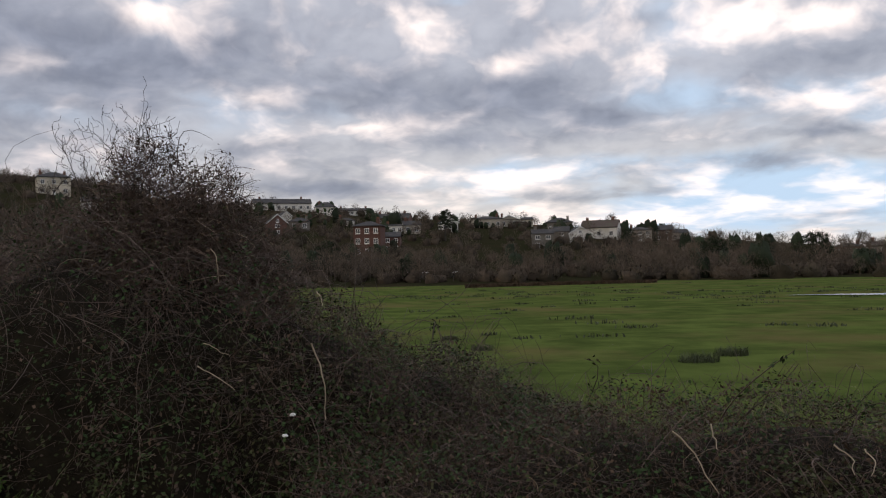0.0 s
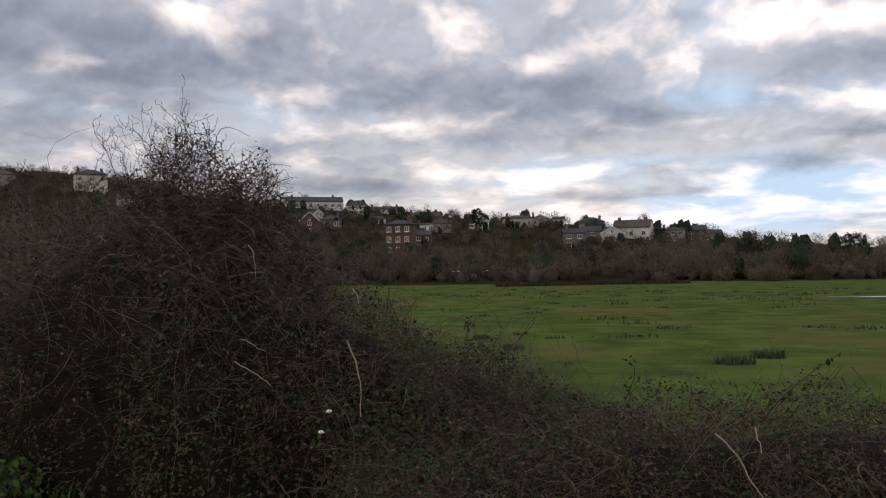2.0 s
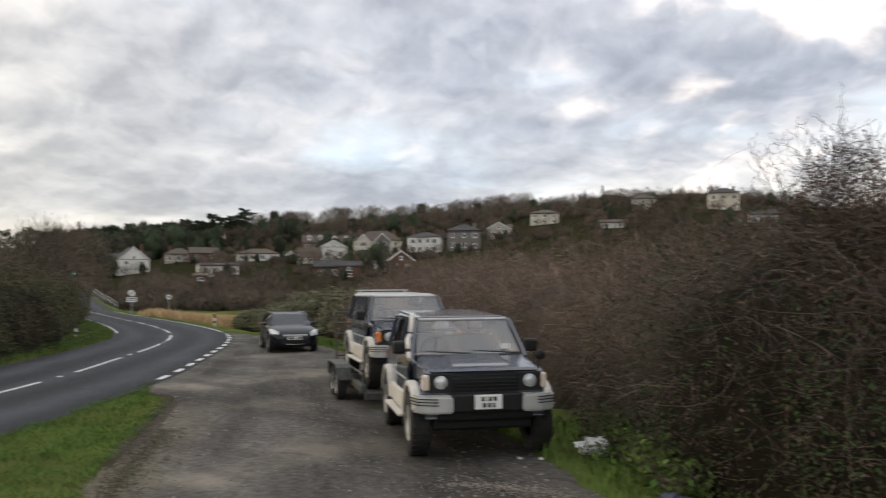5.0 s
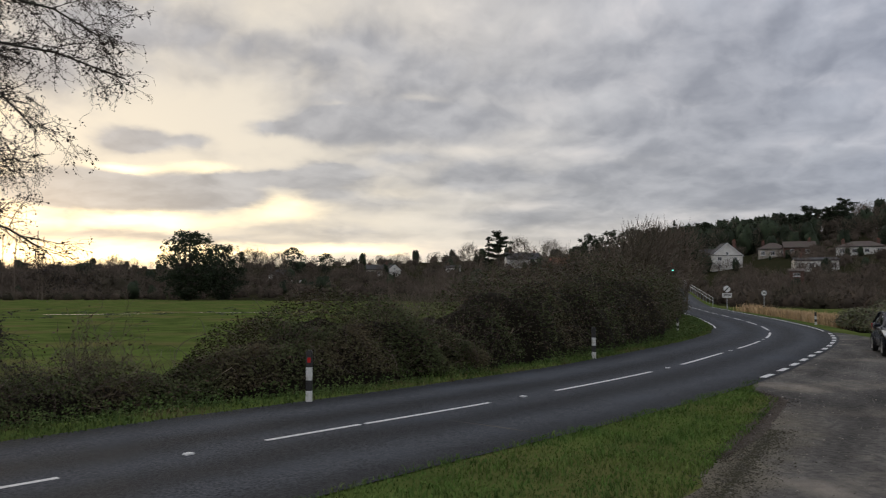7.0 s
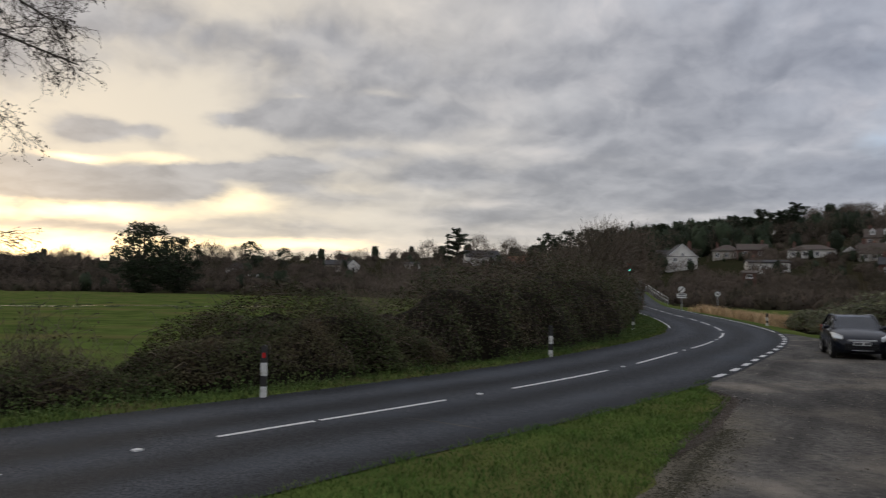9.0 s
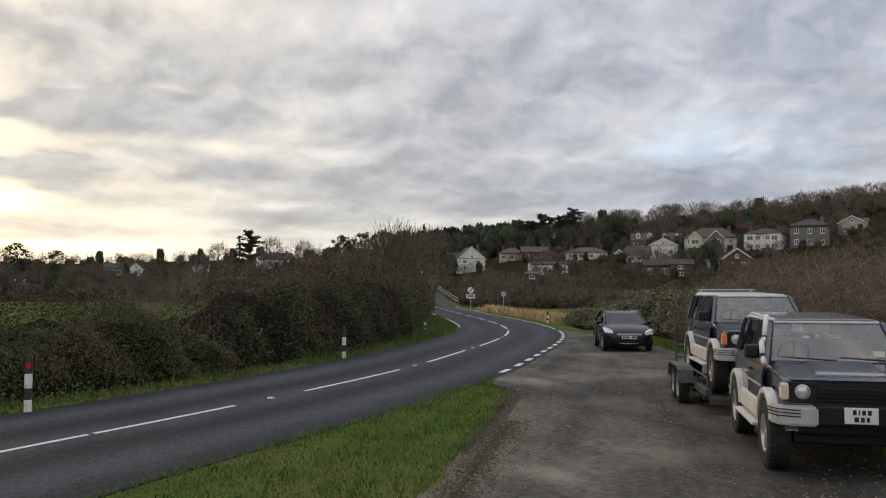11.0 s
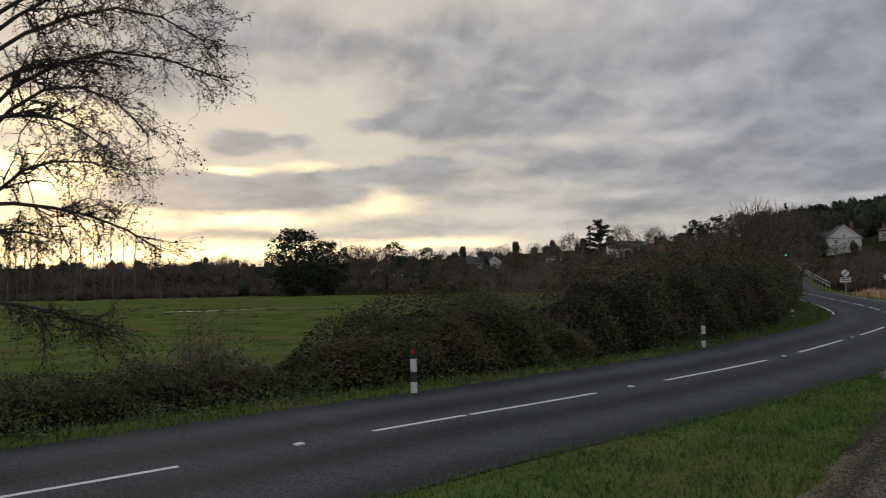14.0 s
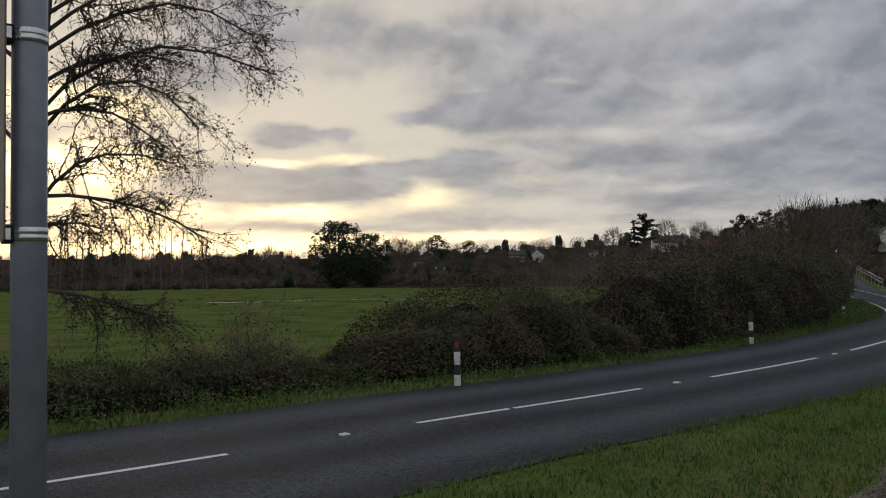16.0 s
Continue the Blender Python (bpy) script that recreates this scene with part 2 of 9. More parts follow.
make_world()
sun_data = bpy.data.lights.new("sun", "SUN")
sun_data.energy, sun_data.angle, sun_data.color = 0.3, radians(14), (1.0, 0.80, 0.58)
sun_lamp = new("sun", sun_data)
sun_lamp.matrix_world = look((-200 * math.sin(radians(SUN_YAW)), 200 * math.cos(radians(SUN_YAW)), 26.0), (0, 0, 0))

# ---------------------------------------------------------------- materials
def mat(name, a, b=None, rough=0.8, scale=3.0, metal=0.0, bump=0.0, bscale=None, c=None, cscale=0.3, vary=0.0, spec=None, island=False, coat=0.0):
    """Two colours in fine grain, a third in large stains; relief; a shift of tone from piece to piece."""
    m = bpy.data.materials.new(name)
    m.use_nodes = True
    nt = m.node_tree
    n, link = nt.nodes.new, nt.links.new
    bsdf = nt.nodes["Principled BSDF"]
    bsdf.inputs["Roughness"].default_value, bsdf.inputs["Metallic"].default_value = rough, metal
    if spec is not None:
        bsdf.inputs["Specular IOR Level"].default_value = spec
    bsdf.inputs["Coat Weight"].default_value = coat
    bsdf.inputs["Coat Roughness"].default_value = 0.06
    pos = n("ShaderNodeNewGeometry").outputs["Position"]

    def tex(s, detail=6.0, rough_=0.6):
        t = n("ShaderNodeTexNoise")
        link(pos, t.inputs["Vector"])
        t.inputs["Scale"].default_value, t.inputs["Detail"].default_value, t.inputs["Roughness"].default_value = s, detail, rough_
        return t.outputs[0]

    def ramp(v, lo, hi):
        r = n("ShaderNodeMapRange")
        link(v, r.inputs[0])
        r.inputs[1].default_value, r.inputs[2].default_value = lo, hi
        return r.outputs[0]

    def mix(f, u, v, blend="MIX"):
        x = n("ShaderNodeMix")
        x.data_type, x.blend_type = "RGBA", blend
        for sock, val in ((x.inputs[0], f), (x.inputs[6], u), (x.inputs[7], v)):
            if isinstance(val, (int, float)):
                sock.default_value = val
            elif isinstance(val, tuple):
                sock.default_value = (*val, 1)
            else:
                link(val, sock)
        return x.outputs[2]

    b = b or tuple(0.8 * v for v in a)
    col = mix(ramp(tex(scale), 0.35, 0.65), a, b)
    if c:
        col = mix(ramp(tex(cscale), 0.5, 0.68), col, c)
    if vary:
        rnd = n("ShaderNodeNewGeometry").outputs["Random Per Island"] if island else n("ShaderNodeObjectInfo").outputs["Random"]
        v = n("ShaderNodeMapRange")
        link(rnd, v.inputs[0])
        v.inputs[3].default_value, v.inputs[4].default_value = 1 - vary, 1 + vary
        hsv = n("ShaderNodeHueSaturation")
        link(v.outputs[0], hsv.inputs["Value"])
        link(col, hsv.inputs["Color"])
        col = hsv.outputs[0]
    link(col, bsdf.inputs["Base Color"])
    if bump:
        bm_ = n("ShaderNodeBump")
        bm_.inputs["Strength"].default_value = min(1.0, bump)
        bm_.inputs["Distance"].default_value = 0.02
        link(tex(bscale or scale * 3, 8.0, 0.65), bm_.inputs["Height"])
        link(bm_.outputs[0], bsdf.inputs["Normal"])
    return m


def glass_mat(name, tint, gloss=0.2, ior=1.45):
    """A thin pane: part mirror, more so at a slant, and part clear."""
    m = bpy.data.materials.new(name)
    m.use_nodes = True
    nt = m.node_tree
    nt.nodes.clear()
    n, link = nt.nodes.new, nt.links.new
    clear, shine, mixed, out, fres, add = (n("ShaderNode" + k) for k in ("BsdfTransparent", "BsdfGlossy", "MixShader", "OutputMaterial", "Fresnel", "Math"))
    clear.inputs[0].default_value = (*tint, 1)
    shine.inputs["Roughness"].default_value = 0.03
    shine.inputs["Color"].default_value = (0.9, 0.92, 0.94, 1)
    fres.inputs[0].default_value = ior
    add.operation, add.use_clamp = "ADD", True
    add.inputs[1].default_value = gloss
    link(fres.outputs[0], add.inputs[0])
    link(add.outputs[0], mixed.inputs[0])
    link(clear.outputs[0], mixed.inputs[1])
    link(shine.outputs[0], mixed.inputs[2])
    link(mixed.outputs[0], out.inputs[0])
    return m


M_FIELD = mat("field_grass", spec=0.0, a=(0.104, 0.138, 0.036), b=(0.054, 0.076, 0.021), rough=0.95, scale=0.5, bump=1.0, bscale=3.4, c=(0.13, 0.115, 0.046), cscale=0.11)
for node_ in M_FIELD.node_tree.nodes:
    if node_.type == "BUMP":
        node_.inputs["Distance"].default_value = 0.035
M_SCRUB = mat("hill_scrub", (0.034, 0.03, 0.017), (0.022, 0.026, 0.012), 0.95, 0.6, spec=0.0, bump=0.5, c=(0.04, 0.031, 0.02), cscale=0.05)
M_ASPHALT = mat("asphalt", (0.078, 0.082, 0.088), (0.022, 0.025, 0.029), 0.66, 30, bump=0.8, bscale=70, c=(0.054, 0.06, 0.068), cscale=0.35, spec=0.06)
M_LAYBY = mat("lay_by_tarmac", (0.112, 0.104, 0.092), (0.052, 0.049, 0.044), 0.85, 9, bump=0.9, bscale=60, c=(0.17, 0.15, 0.122), cscale=0.5, spec=0.15)
M_LINE = mat("road_paint", (0.72, 0.72, 0.70), (0.5, 0.5, 0.49), 0.6, 25, bump=0.3)
M_DIRT = mat("bare_earth", (0.06, 0.044, 0.029), (0.034, 0.025, 0.017), 0.95, 12, bump=1.0, bscale=30)
M_WATER = mat("flood_water", (0.05, 0.055, 0.055), (0.04, 0.044, 0.042), 0.22, 1.0, spec=1.0)
M_CANE = mat("bramble_cane", (0.11, 0.071, 0.054), (0.058, 0.039, 0.031), 0.7, 4, vary=0.45, island=True)
M_LONGCANE = mat("arching_cane", (0.11, 0.079, 0.061), (0.05, 0.037, 0.03), 0.7, 4, vary=0.5, island=True)
M_REDCANE = mat("thorn_twig", (0.2, 0.134, 0.104), (0.12, 0.084, 0.066), 0.7, 4, vary=0.45, island=True)
M_HEDGETWIG = mat("hedge_twig", (0.145, 0.112, 0.08), (0.085, 0.067, 0.049), 0.8, 4, vary=0.4, island=True)
M_DEADCANE = mat("dead_cane", (0.33, 0.27, 0.19), (0.22, 0.17, 0.12), 0.8, 5, vary=0.3, island=True)
M_LEAF = mat("bramble_leaf", (0.038, 0.066, 0.022), (0.02, 0.034, 0.013), 0.75, 3, spec=0.12, c=(0.055, 0.05, 0.024), cscale=0.9, vary=0.5, island=True)
M_LEAFB = mat("dead_leaf", (0.085, 0.052, 0.031), (0.055, 0.035, 0.023), 0.7, 3, vary=0.5, island=True)
# near-black colour stands in for the shade deep inside brambles and hedges
M_SHADECORE = mat("thicket_shade_core", (0.022, 0.018, 0.012), (0.013, 0.011, 0.008), 1.0, 6, bump=1.0, spec=0.1)
M_TWIG = mat("bare_twig", (0.07, 0.055, 0.042), (0.045, 0.036, 0.03), 0.85, 3, vary=0.35, island=True, spec=0.2)
M_WOODS = mat("winter_wood", (0.15, 0.12, 0.094), (0.098, 0.08, 0.064), 0.9, 0.3, vary=0.35, island=True, spec=0.1, c=(0.068, 0.06, 0.04), cscale=0.03)
M_BRUSHWOOD = mat("close_brushwood", (0.088, 0.069, 0.052), (0.056, 0.046, 0.036), 0.95, 0.9, spec=0.05, bump=1.0, bscale=1.6, c=(0.04, 0.039, 0.025), cscale=0.06, vary=0.3, island=True)
M_EVERGREEN = mat("evergreen", (0.032, 0.044, 0.022), (0.02, 0.029, 0.015), 0.8, 0.6, vary=0.4, island=True, spec=0.2)
M_GRASSBLADE = mat("grass_blade", (0.108, 0.178, 0.04), (0.062, 0.114, 0.027), 0.85, 1.5, vary=0.4, island=True, c=(0.125, 0.165, 0.042), cscale=1.3, spec=0.1)
M_REED = mat("dry_reed", (0.52, 0.36, 0.19), (0.38, 0.26, 0.14), 0.8, 2, vary=0.3, island=True)
M_IVY = mat("hedge_leaf", (0.074, 0.086, 0.036), (0.044, 0.052, 0.023), 0.8, 3, spec=0.06, c=(0.085, 0.066, 0.04), cscale=0.5, vary=0.5, island=True)
M_WORN = mat("worn_tarmac", (0.155, 0.138, 0.115), (0.09, 0.082, 0.07), 0.9, 18, bump=0.9, bscale=60, c=(0.085, 0.078, 0.068), cscale=1.4, spec=0.1)

M_WEED = mat("verge_weed", (0.078, 0.118, 0.034), (0.045, 0.074, 0.022), 0.85, 1.5, vary=0.5, island=True, c=(0.11, 0.135, 0.045), cscale=1.1, spec=0.08)
M_VERGE = mat("verge_grass", (0.098, 0.146, 0.038), (0.058, 0.09, 0.026), 0.85, 1.5, vary=0.4, island=True, c=(0.15, 0.125, 0.06), cscale=0.8, spec=0.1)


def streak_layby():
    """Long wheel-worn streaks, and pale silt washed along the grass."""
    nt = M_LAYBY.node_tree
    n, link = nt.nodes.new, nt.links.new
    bsdf = nt.nodes["Principled BSDF"]
    old = bsdf.inputs["Base Color"].links[0].from_socket
    pos = n("ShaderNodeNewGeometry").outputs["Position"]

    def dot(v, w):
        d = n("ShaderNodeVectorMath")
        d.operation = "DOT_PRODUCT"
        link(v, d.inputs[0])
        d.inputs[1].default_value = w
        return d.outputs["Value"]

    def calc(op, u, v):
        m = n("ShaderNodeMath")
        m.operation = op
        for k, val in enumerate((u, v)):
            if isinstance(val, (int, float)):
                m.inputs[k].default_value = val
            else:
                link(val, m.inputs[k])
        return m.outputs[0]

    def tex(v, s, detail):
        t = n("ShaderNodeTexNoise")
        link(v, t.inputs["Vector"])
        t.inputs["Scale"].default_value, t.inputs["Detail"].default_value, t.inputs["Roughness"].default_value = s, detail, 0.6
        return t.outputs[0]

    def ramp(v, lo, hi, a=0.0, b=1.0):
        r = n("ShaderNodeMapRange")
        r.interpolation_type = "SMOOTHSTEP"
        link(v, r.inputs[0])
        r.inputs[1].default_value, r.inputs[2].default_value, r.inputs[3].default_value, r.inputs[4].default_value = lo, hi, a, b
        return r.outputs[0]

    along_, across_ = dot(pos, (-0.83, 0.55, 0.0)), dot(pos, (0.55, 0.83, 0.0))
    flat = n("ShaderNodeCombineXYZ")
    link(calc("MULTIPLY", along_, 0.16), flat.inputs[0])
    link(across_, flat.inputs[1])
    tone = ramp(tex(flat.outputs[0], 0.85, 6.0), 0.32, 0.68, 0.62, 1.5)
    hsv = n("ShaderNodeHueSaturation")
    link(old, hsv.inputs["Color"])
    link(tone, hsv.inputs["Value"])
    edge = calc("ADD", calc("SUBTRACT", dot(pos, (0.588, 0.809, 0.0)), -2.66), calc("MULTIPLY", calc("SUBTRACT", tex(pos, 1.1, 7.0), 0.5), 1.5))
    worn = calc("MULTIPLY", ramp(edge, 1.25, 0.15, 0.0, 0.75), ramp(along_, 16.5, 12.5))
    silt = n("ShaderNodeMix")
    silt.data_type = "RGBA"
    link(worn, silt.inputs[0])
    link(hsv.outputs[0], silt.inputs[6])
    silt.inputs[7].default_value = (0.19, 0.165, 0.115, 1)
    link(silt.outputs[2], bsdf.inputs["Base Color"])


streak_layby()
M_NAVY = mat("navy_paint", (0.018, 0.027, 0.05), (0.024, 0.034, 0.058), 0.25, 2, spec=0.6, coat=1.0, c=(0.036, 0.042, 0.055), cscale=1.5)
M_BLUECAR = mat("dark_blue_paint", (0.004, 0.006, 0.011), (0.006, 0.008, 0.014), 0.25, 2, spec=0.25, coat=0.3)
M_CREAM = mat("champagne_paint", (0.7, 0.67, 0.61), (0.58, 0.55, 0.49), 0.4, 6, c=(0.55, 0.51, 0.45), cscale=2.5)
M_CHROME = mat("silver_paint", (0.53, 0.53, 0.52), (0.43, 0.43, 0.42), 0.32, 8, metal=0.25, c=(0.5, 0.49, 0.46), cscale=3, coat=0.4)
M_RUBBER = mat("tyre_rubber", (0.011, 0.011, 0.012), (0.02, 0.019, 0.018), 0.85, 20, bump=0.5, bscale=60, c=(0.03, 0.027, 0.023), cscale=4)
M_BLACKPL = mat("black_plastic", (0.008, 0.008, 0.009), (0.013, 0.013, 0.013), 0.55, 20, spec=0.3)
M_STEEL = mat("trailer_steel", (0.09, 0.1, 0.09), (0.06, 0.062, 0.055), 0.6, 9, metal=0.4, bump=0.3, c=(0.11, 0.065, 0.04), cscale=3)
M_AMBER = mat("amber_lens", (0.75, 0.25, 0.07), (0.6, 0.18, 0.05), 0.15, 5)
M_CLEAR = mat("clear_lens", (0.68, 0.71, 0.7), (0.5, 0.53, 0.53), 0.08, 22, metal=0.35, coat=1.0)
M_PALELENS = mat("pale_lens", (0.7, 0.6, 0.5), (0.62, 0.5, 0.4), 0.15, 6, coat=1.0)
M_SEAT = mat("seat_cloth", (0.17, 0.158, 0.145), (0.12, 0.112, 0.104), 0.9, 30)
M_PLATEW = mat("plate_white", (0.78, 0.78, 0.75), (0.7, 0.7, 0.68), 0.4, 6)
M_INK = mat("black_ink", (0.01, 0.01, 0.01), rough=0.5)
M_SILVER = mat("alloy", (0.55, 0.55, 0.54), (0.4, 0.4, 0.39), 0.35, 9, metal=0.7, c=(0.2, 0.18, 0.15), cscale=6)
M_GLASS = glass_mat("car_glass", (0.96, 0.94, 0.9), 0.012, 1.22)
M_SKYGLASS = glass_mat("raked_glass", (0.5, 0.52, 0.54), 0.05, 1.4)
M_SCREEN = glass_mat("windscreen_glass", (0.93, 0.91, 0.88), 0.06, 1.35)
M_MIRROR = mat("mirror_glass", (0.8, 0.8, 0.8), rough=0.03, metal=1.0)
M_WHITEWALL = mat("white_render", (0.76, 0.74, 0.69), (0.6, 0.585, 0.54), 0.85, 1.2, c=(0.58, 0.56, 0.5), cscale=0.3)
M_RENDER = mat("buff_render", (0.46, 0.42, 0.35), (0.36, 0.325, 0.27), 0.9, 1.5, c=(0.24, 0.22, 0.19), cscale=0.3)
M_YELLOW = mat("pale_yellow_render", (0.64, 0.585, 0.47), (0.52, 0.475, 0.38), 0.9, 1.5, c=(0.34, 0.31, 0.24), cscale=0.3)
M_PINKWALL = mat("pink_render", (0.4, 0.3, 0.25), (0.32, 0.24, 0.2), 0.9, 1.5, c=(0.33, 0.26, 0.21), cscale=0.3)
M_STONE = mat("grey_stone", (0.2, 0.185, 0.165), (0.125, 0.117, 0.105), 0.9, 2.5, bump=0.8, c=(0.13, 0.12, 0.1), cscale=0.5)
M_BRICK = mat("red_brick", (0.125, 0.06, 0.045), (0.09, 0.045, 0.034), 0.9, 3.0, bump=0.5, c=(0.1, 0.052, 0.042), cscale=0.4)
M_DARKBRICK = mat("dark_brick", (0.15, 0.08, 0.06), (0.11, 0.06, 0.05), 0.9, 3.0, bump=0.5)
M_SLATE = mat("slate", (0.07, 0.069, 0.071), (0.048, 0.047, 0.05), 0.85, 2.5, spec=0.2, bump=0.5, bscale=3, c=(0.1, 0.095, 0.085), cscale=0.5)
M_TILE = mat("brown_tile", (0.095, 0.066, 0.052), (0.062, 0.046, 0.038), 0.8, 2.5, bump=0.5, bscale=3, c=(0.08, 0.075, 0.05), cscale=0.5)
M_REDTILE = mat("orange_tile", (0.3, 0.11, 0.06), (0.22, 0.085, 0.05), 0.8, 2.5, bump=0.5)
M_FRAME = mat("window_frame_white", (0.75, 0.75, 0.73), (0.65, 0.65, 0.63), 0.5, 4)
M_PANE = mat("window_pane", (0.03, 0.035, 0.04), (0.05, 0.055, 0.06), 0.08, 0.8, spec=0.8)
M_GREYPAINT = mat("grey_galvanised", (0.22, 0.24, 0.265), (0.18, 0.197, 0.22), 0.45, 12, metal=0.3, bump=0.1, bscale=300, c=(0.2, 0.215, 0.23), cscale=2.5)
M_BANDSTEEL = mat("steel_band", (0.62, 0.62, 0.6), (0.5, 0.5, 0.48), 0.25, 20, metal=0.9)
M_POSTBLACK = mat("post_black", (0.015, 0.015, 0.015), (0.03, 0.028, 0.025), 0.5, 20)
M_POSTWHITE = mat("post_white", (0.72, 0.72, 0.69), (0.6, 0.6, 0.56), 0.5, 20, c=(0.4, 0.38, 0.32), cscale=8)
M_REDREFLECT = mat("red_reflector", (0.5, 0.02, 0.02), (0.4, 0.02, 0.02), 0.2, 20)
M_LITTER = mat("white_plastic", (0.75, 0.75, 0.74), (0.62, 0.62, 0.6), 0.4, 9)
M_BLUEBAG = mat("dark_blue_plastic", (0.02, 0.025, 0.06), (0.015, 0.02, 0.05), 0.35, 9)
M_BARK = mat("alder_bark", (0.055, 0.047, 0.038), (0.035, 0.03, 0.025), 0.9, 12, bump=0.8, c=(0.06, 0.065, 0.045), cscale=2)
M_BUD = mat("alder_cone", (0.035, 0.026, 0.02), (0.025, 0.018, 0.014), 0.8, 5, vary=0.4, island=True)
M_MOSS = mat("mossy_dirt", (0.078, 0.074, 0.038), (0.05, 0.047, 0.03), 0.95, 9, bump=1.0, bscale=40, c=(0.08, 0.074, 0.05), cscale=1.6)
M_GRAVEL = mat("loose_stone", (0.3, 0.27, 0.23), (0.17, 0.15, 0.125), 0.9, 30, vary=0.4, island=True)
M_RUSH = mat("dark_rush", (0.062, 0.08, 0.028), (0.042, 0.056, 0.02), 0.7, 2, vary=0.4, island=True)
M_SEDGE = mat("brown_sedge", (0.075, 0.052, 0.034), (0.045, 0.033, 0.023), 0.9, 1.0, vary=0.3, island=True, spec=0.05)
M_OLIVE = mat("olive_shrub_leaf", (0.14, 0.142, 0.052), (0.055, 0.075, 0.026), 0.6, 2, vary=0.4, island=True)
# ---------------------------------------------------------------- helpers for meshes and things
def thing(name, label, category, group="", x=0.0, y=0.0, z=0.0, turn=0.0):
    ob = new(name)
    ob.empty_display_size = 0.2
    ob.matrix_basis = pose(x, y, z, 0, 0, turn)
    return tagged(ob, label, category, group)


def finish(mesh, material, smooth=False):
    for m in material if isinstance(material, (list, tuple)) else (material,):
        mesh.materials.append(m)
    if smooth:
        mesh.polygons.foreach_set("use_smooth", [True] * len(mesh.polygons))
    return mesh


def part(name, bm, material, parent=None, label="", smooth=False):
    mesh = bpy.data.meshes.new(name)
    bm.to_mesh(mesh)
    bm.free()
    ob = new(name, finish(mesh, material, smooth))
    ob.parent = parent
    return tagged(ob, label)


def mesh_np(name, verts, faces, material, parent=None, label="", smooth=False):
    """A mesh from arrays: faces all of one size."""
    verts, faces = np.asarray(verts, np.float32), np.asarray(faces, np.int32)
    mesh = bpy.data.meshes.new(name)
    k = faces.shape[1]
    mesh.vertices.add(len(verts))
    mesh.vertices.foreach_set("co", verts.ravel())
    mesh.loops.add(faces.size)
    mesh.loops.foreach_set("vertex_index", faces.ravel())
    mesh.polygons.add(len(faces))
    mesh.polygons.foreach_set("loop_start", np.arange(0, faces.size, k, dtype=np.int32))
    mesh.polygons.foreach_set("loop_total", np.full(len(faces), k, np.int32))
    mesh.update(calc_edges=True)
    ob = new(name, finish(mesh, material, smooth))
    ob.parent = parent
    return tagged(ob, label)


def box(bm, x0, x1, y0, y1, z0, z1, bevel=0.0):
    made = bmesh.ops.create_cube(bm, size=1.0, matrix=Matrix.Translation(((x0 + x1) / 2, (y0 + y1) / 2, (z0 + z1) / 2)) @ Matrix.Diagonal((abs(x1 - x0), abs(y1 - y0), abs(z1 - z0), 1)))
    if bevel:
        edges = list({e for v in made["verts"] for e in v.link_edges})
        bmesh.ops.bevel(bm, geom=edges, offset=bevel, segments=2, affect="EDGES", profile=0.5)
    return bm


def boxed(*args, **kw):
    return box(bmesh.new(), *args, **kw)


def rod(bm, a, b, r, r2=None, sides=8):
    a, b = Vector(a), Vector(b)
    turn = (b - a).to_track_quat("Z", "Y").to_matrix().to_4x4()
    bmesh.ops.create_cone(bm, cap_ends=True, segments=sides, radius1=r, radius2=r if r2 is None else r2, depth=(b - a).length, matrix=Matrix.Translation((a + b) / 2) @ turn)
    return bm


def poly(bm, pts):
    return bm.faces.new([bm.verts.new(p) for p in pts])


def prism(bm, outline, lo, hi, axis="y"):
    """A closed outline in the plane across the axis, pushed from lo to hi. Outline points: (x, z) for y, (y, z) for x, (x, y) for z."""
    def at(p, v):
        return {"y": (p[0], v, p[1]), "x": (v, p[0], p[1]), "z": (p[0], p[1], v)}[axis]
    a, b = [bm.verts.new(at(p, lo)) for p in outline], [bm.verts.new(at(p, hi)) for p in outline]
    bm.faces.new(a), bm.faces.new(b[::-1])
    k = len(a)
    for i in range(k):
        bm.faces.new((a[i], b[i], b[(i + 1) % k], a[(i + 1) % k]))
    bmesh.ops.recalc_face_normals(bm, faces=bm.faces[:])
    return bm


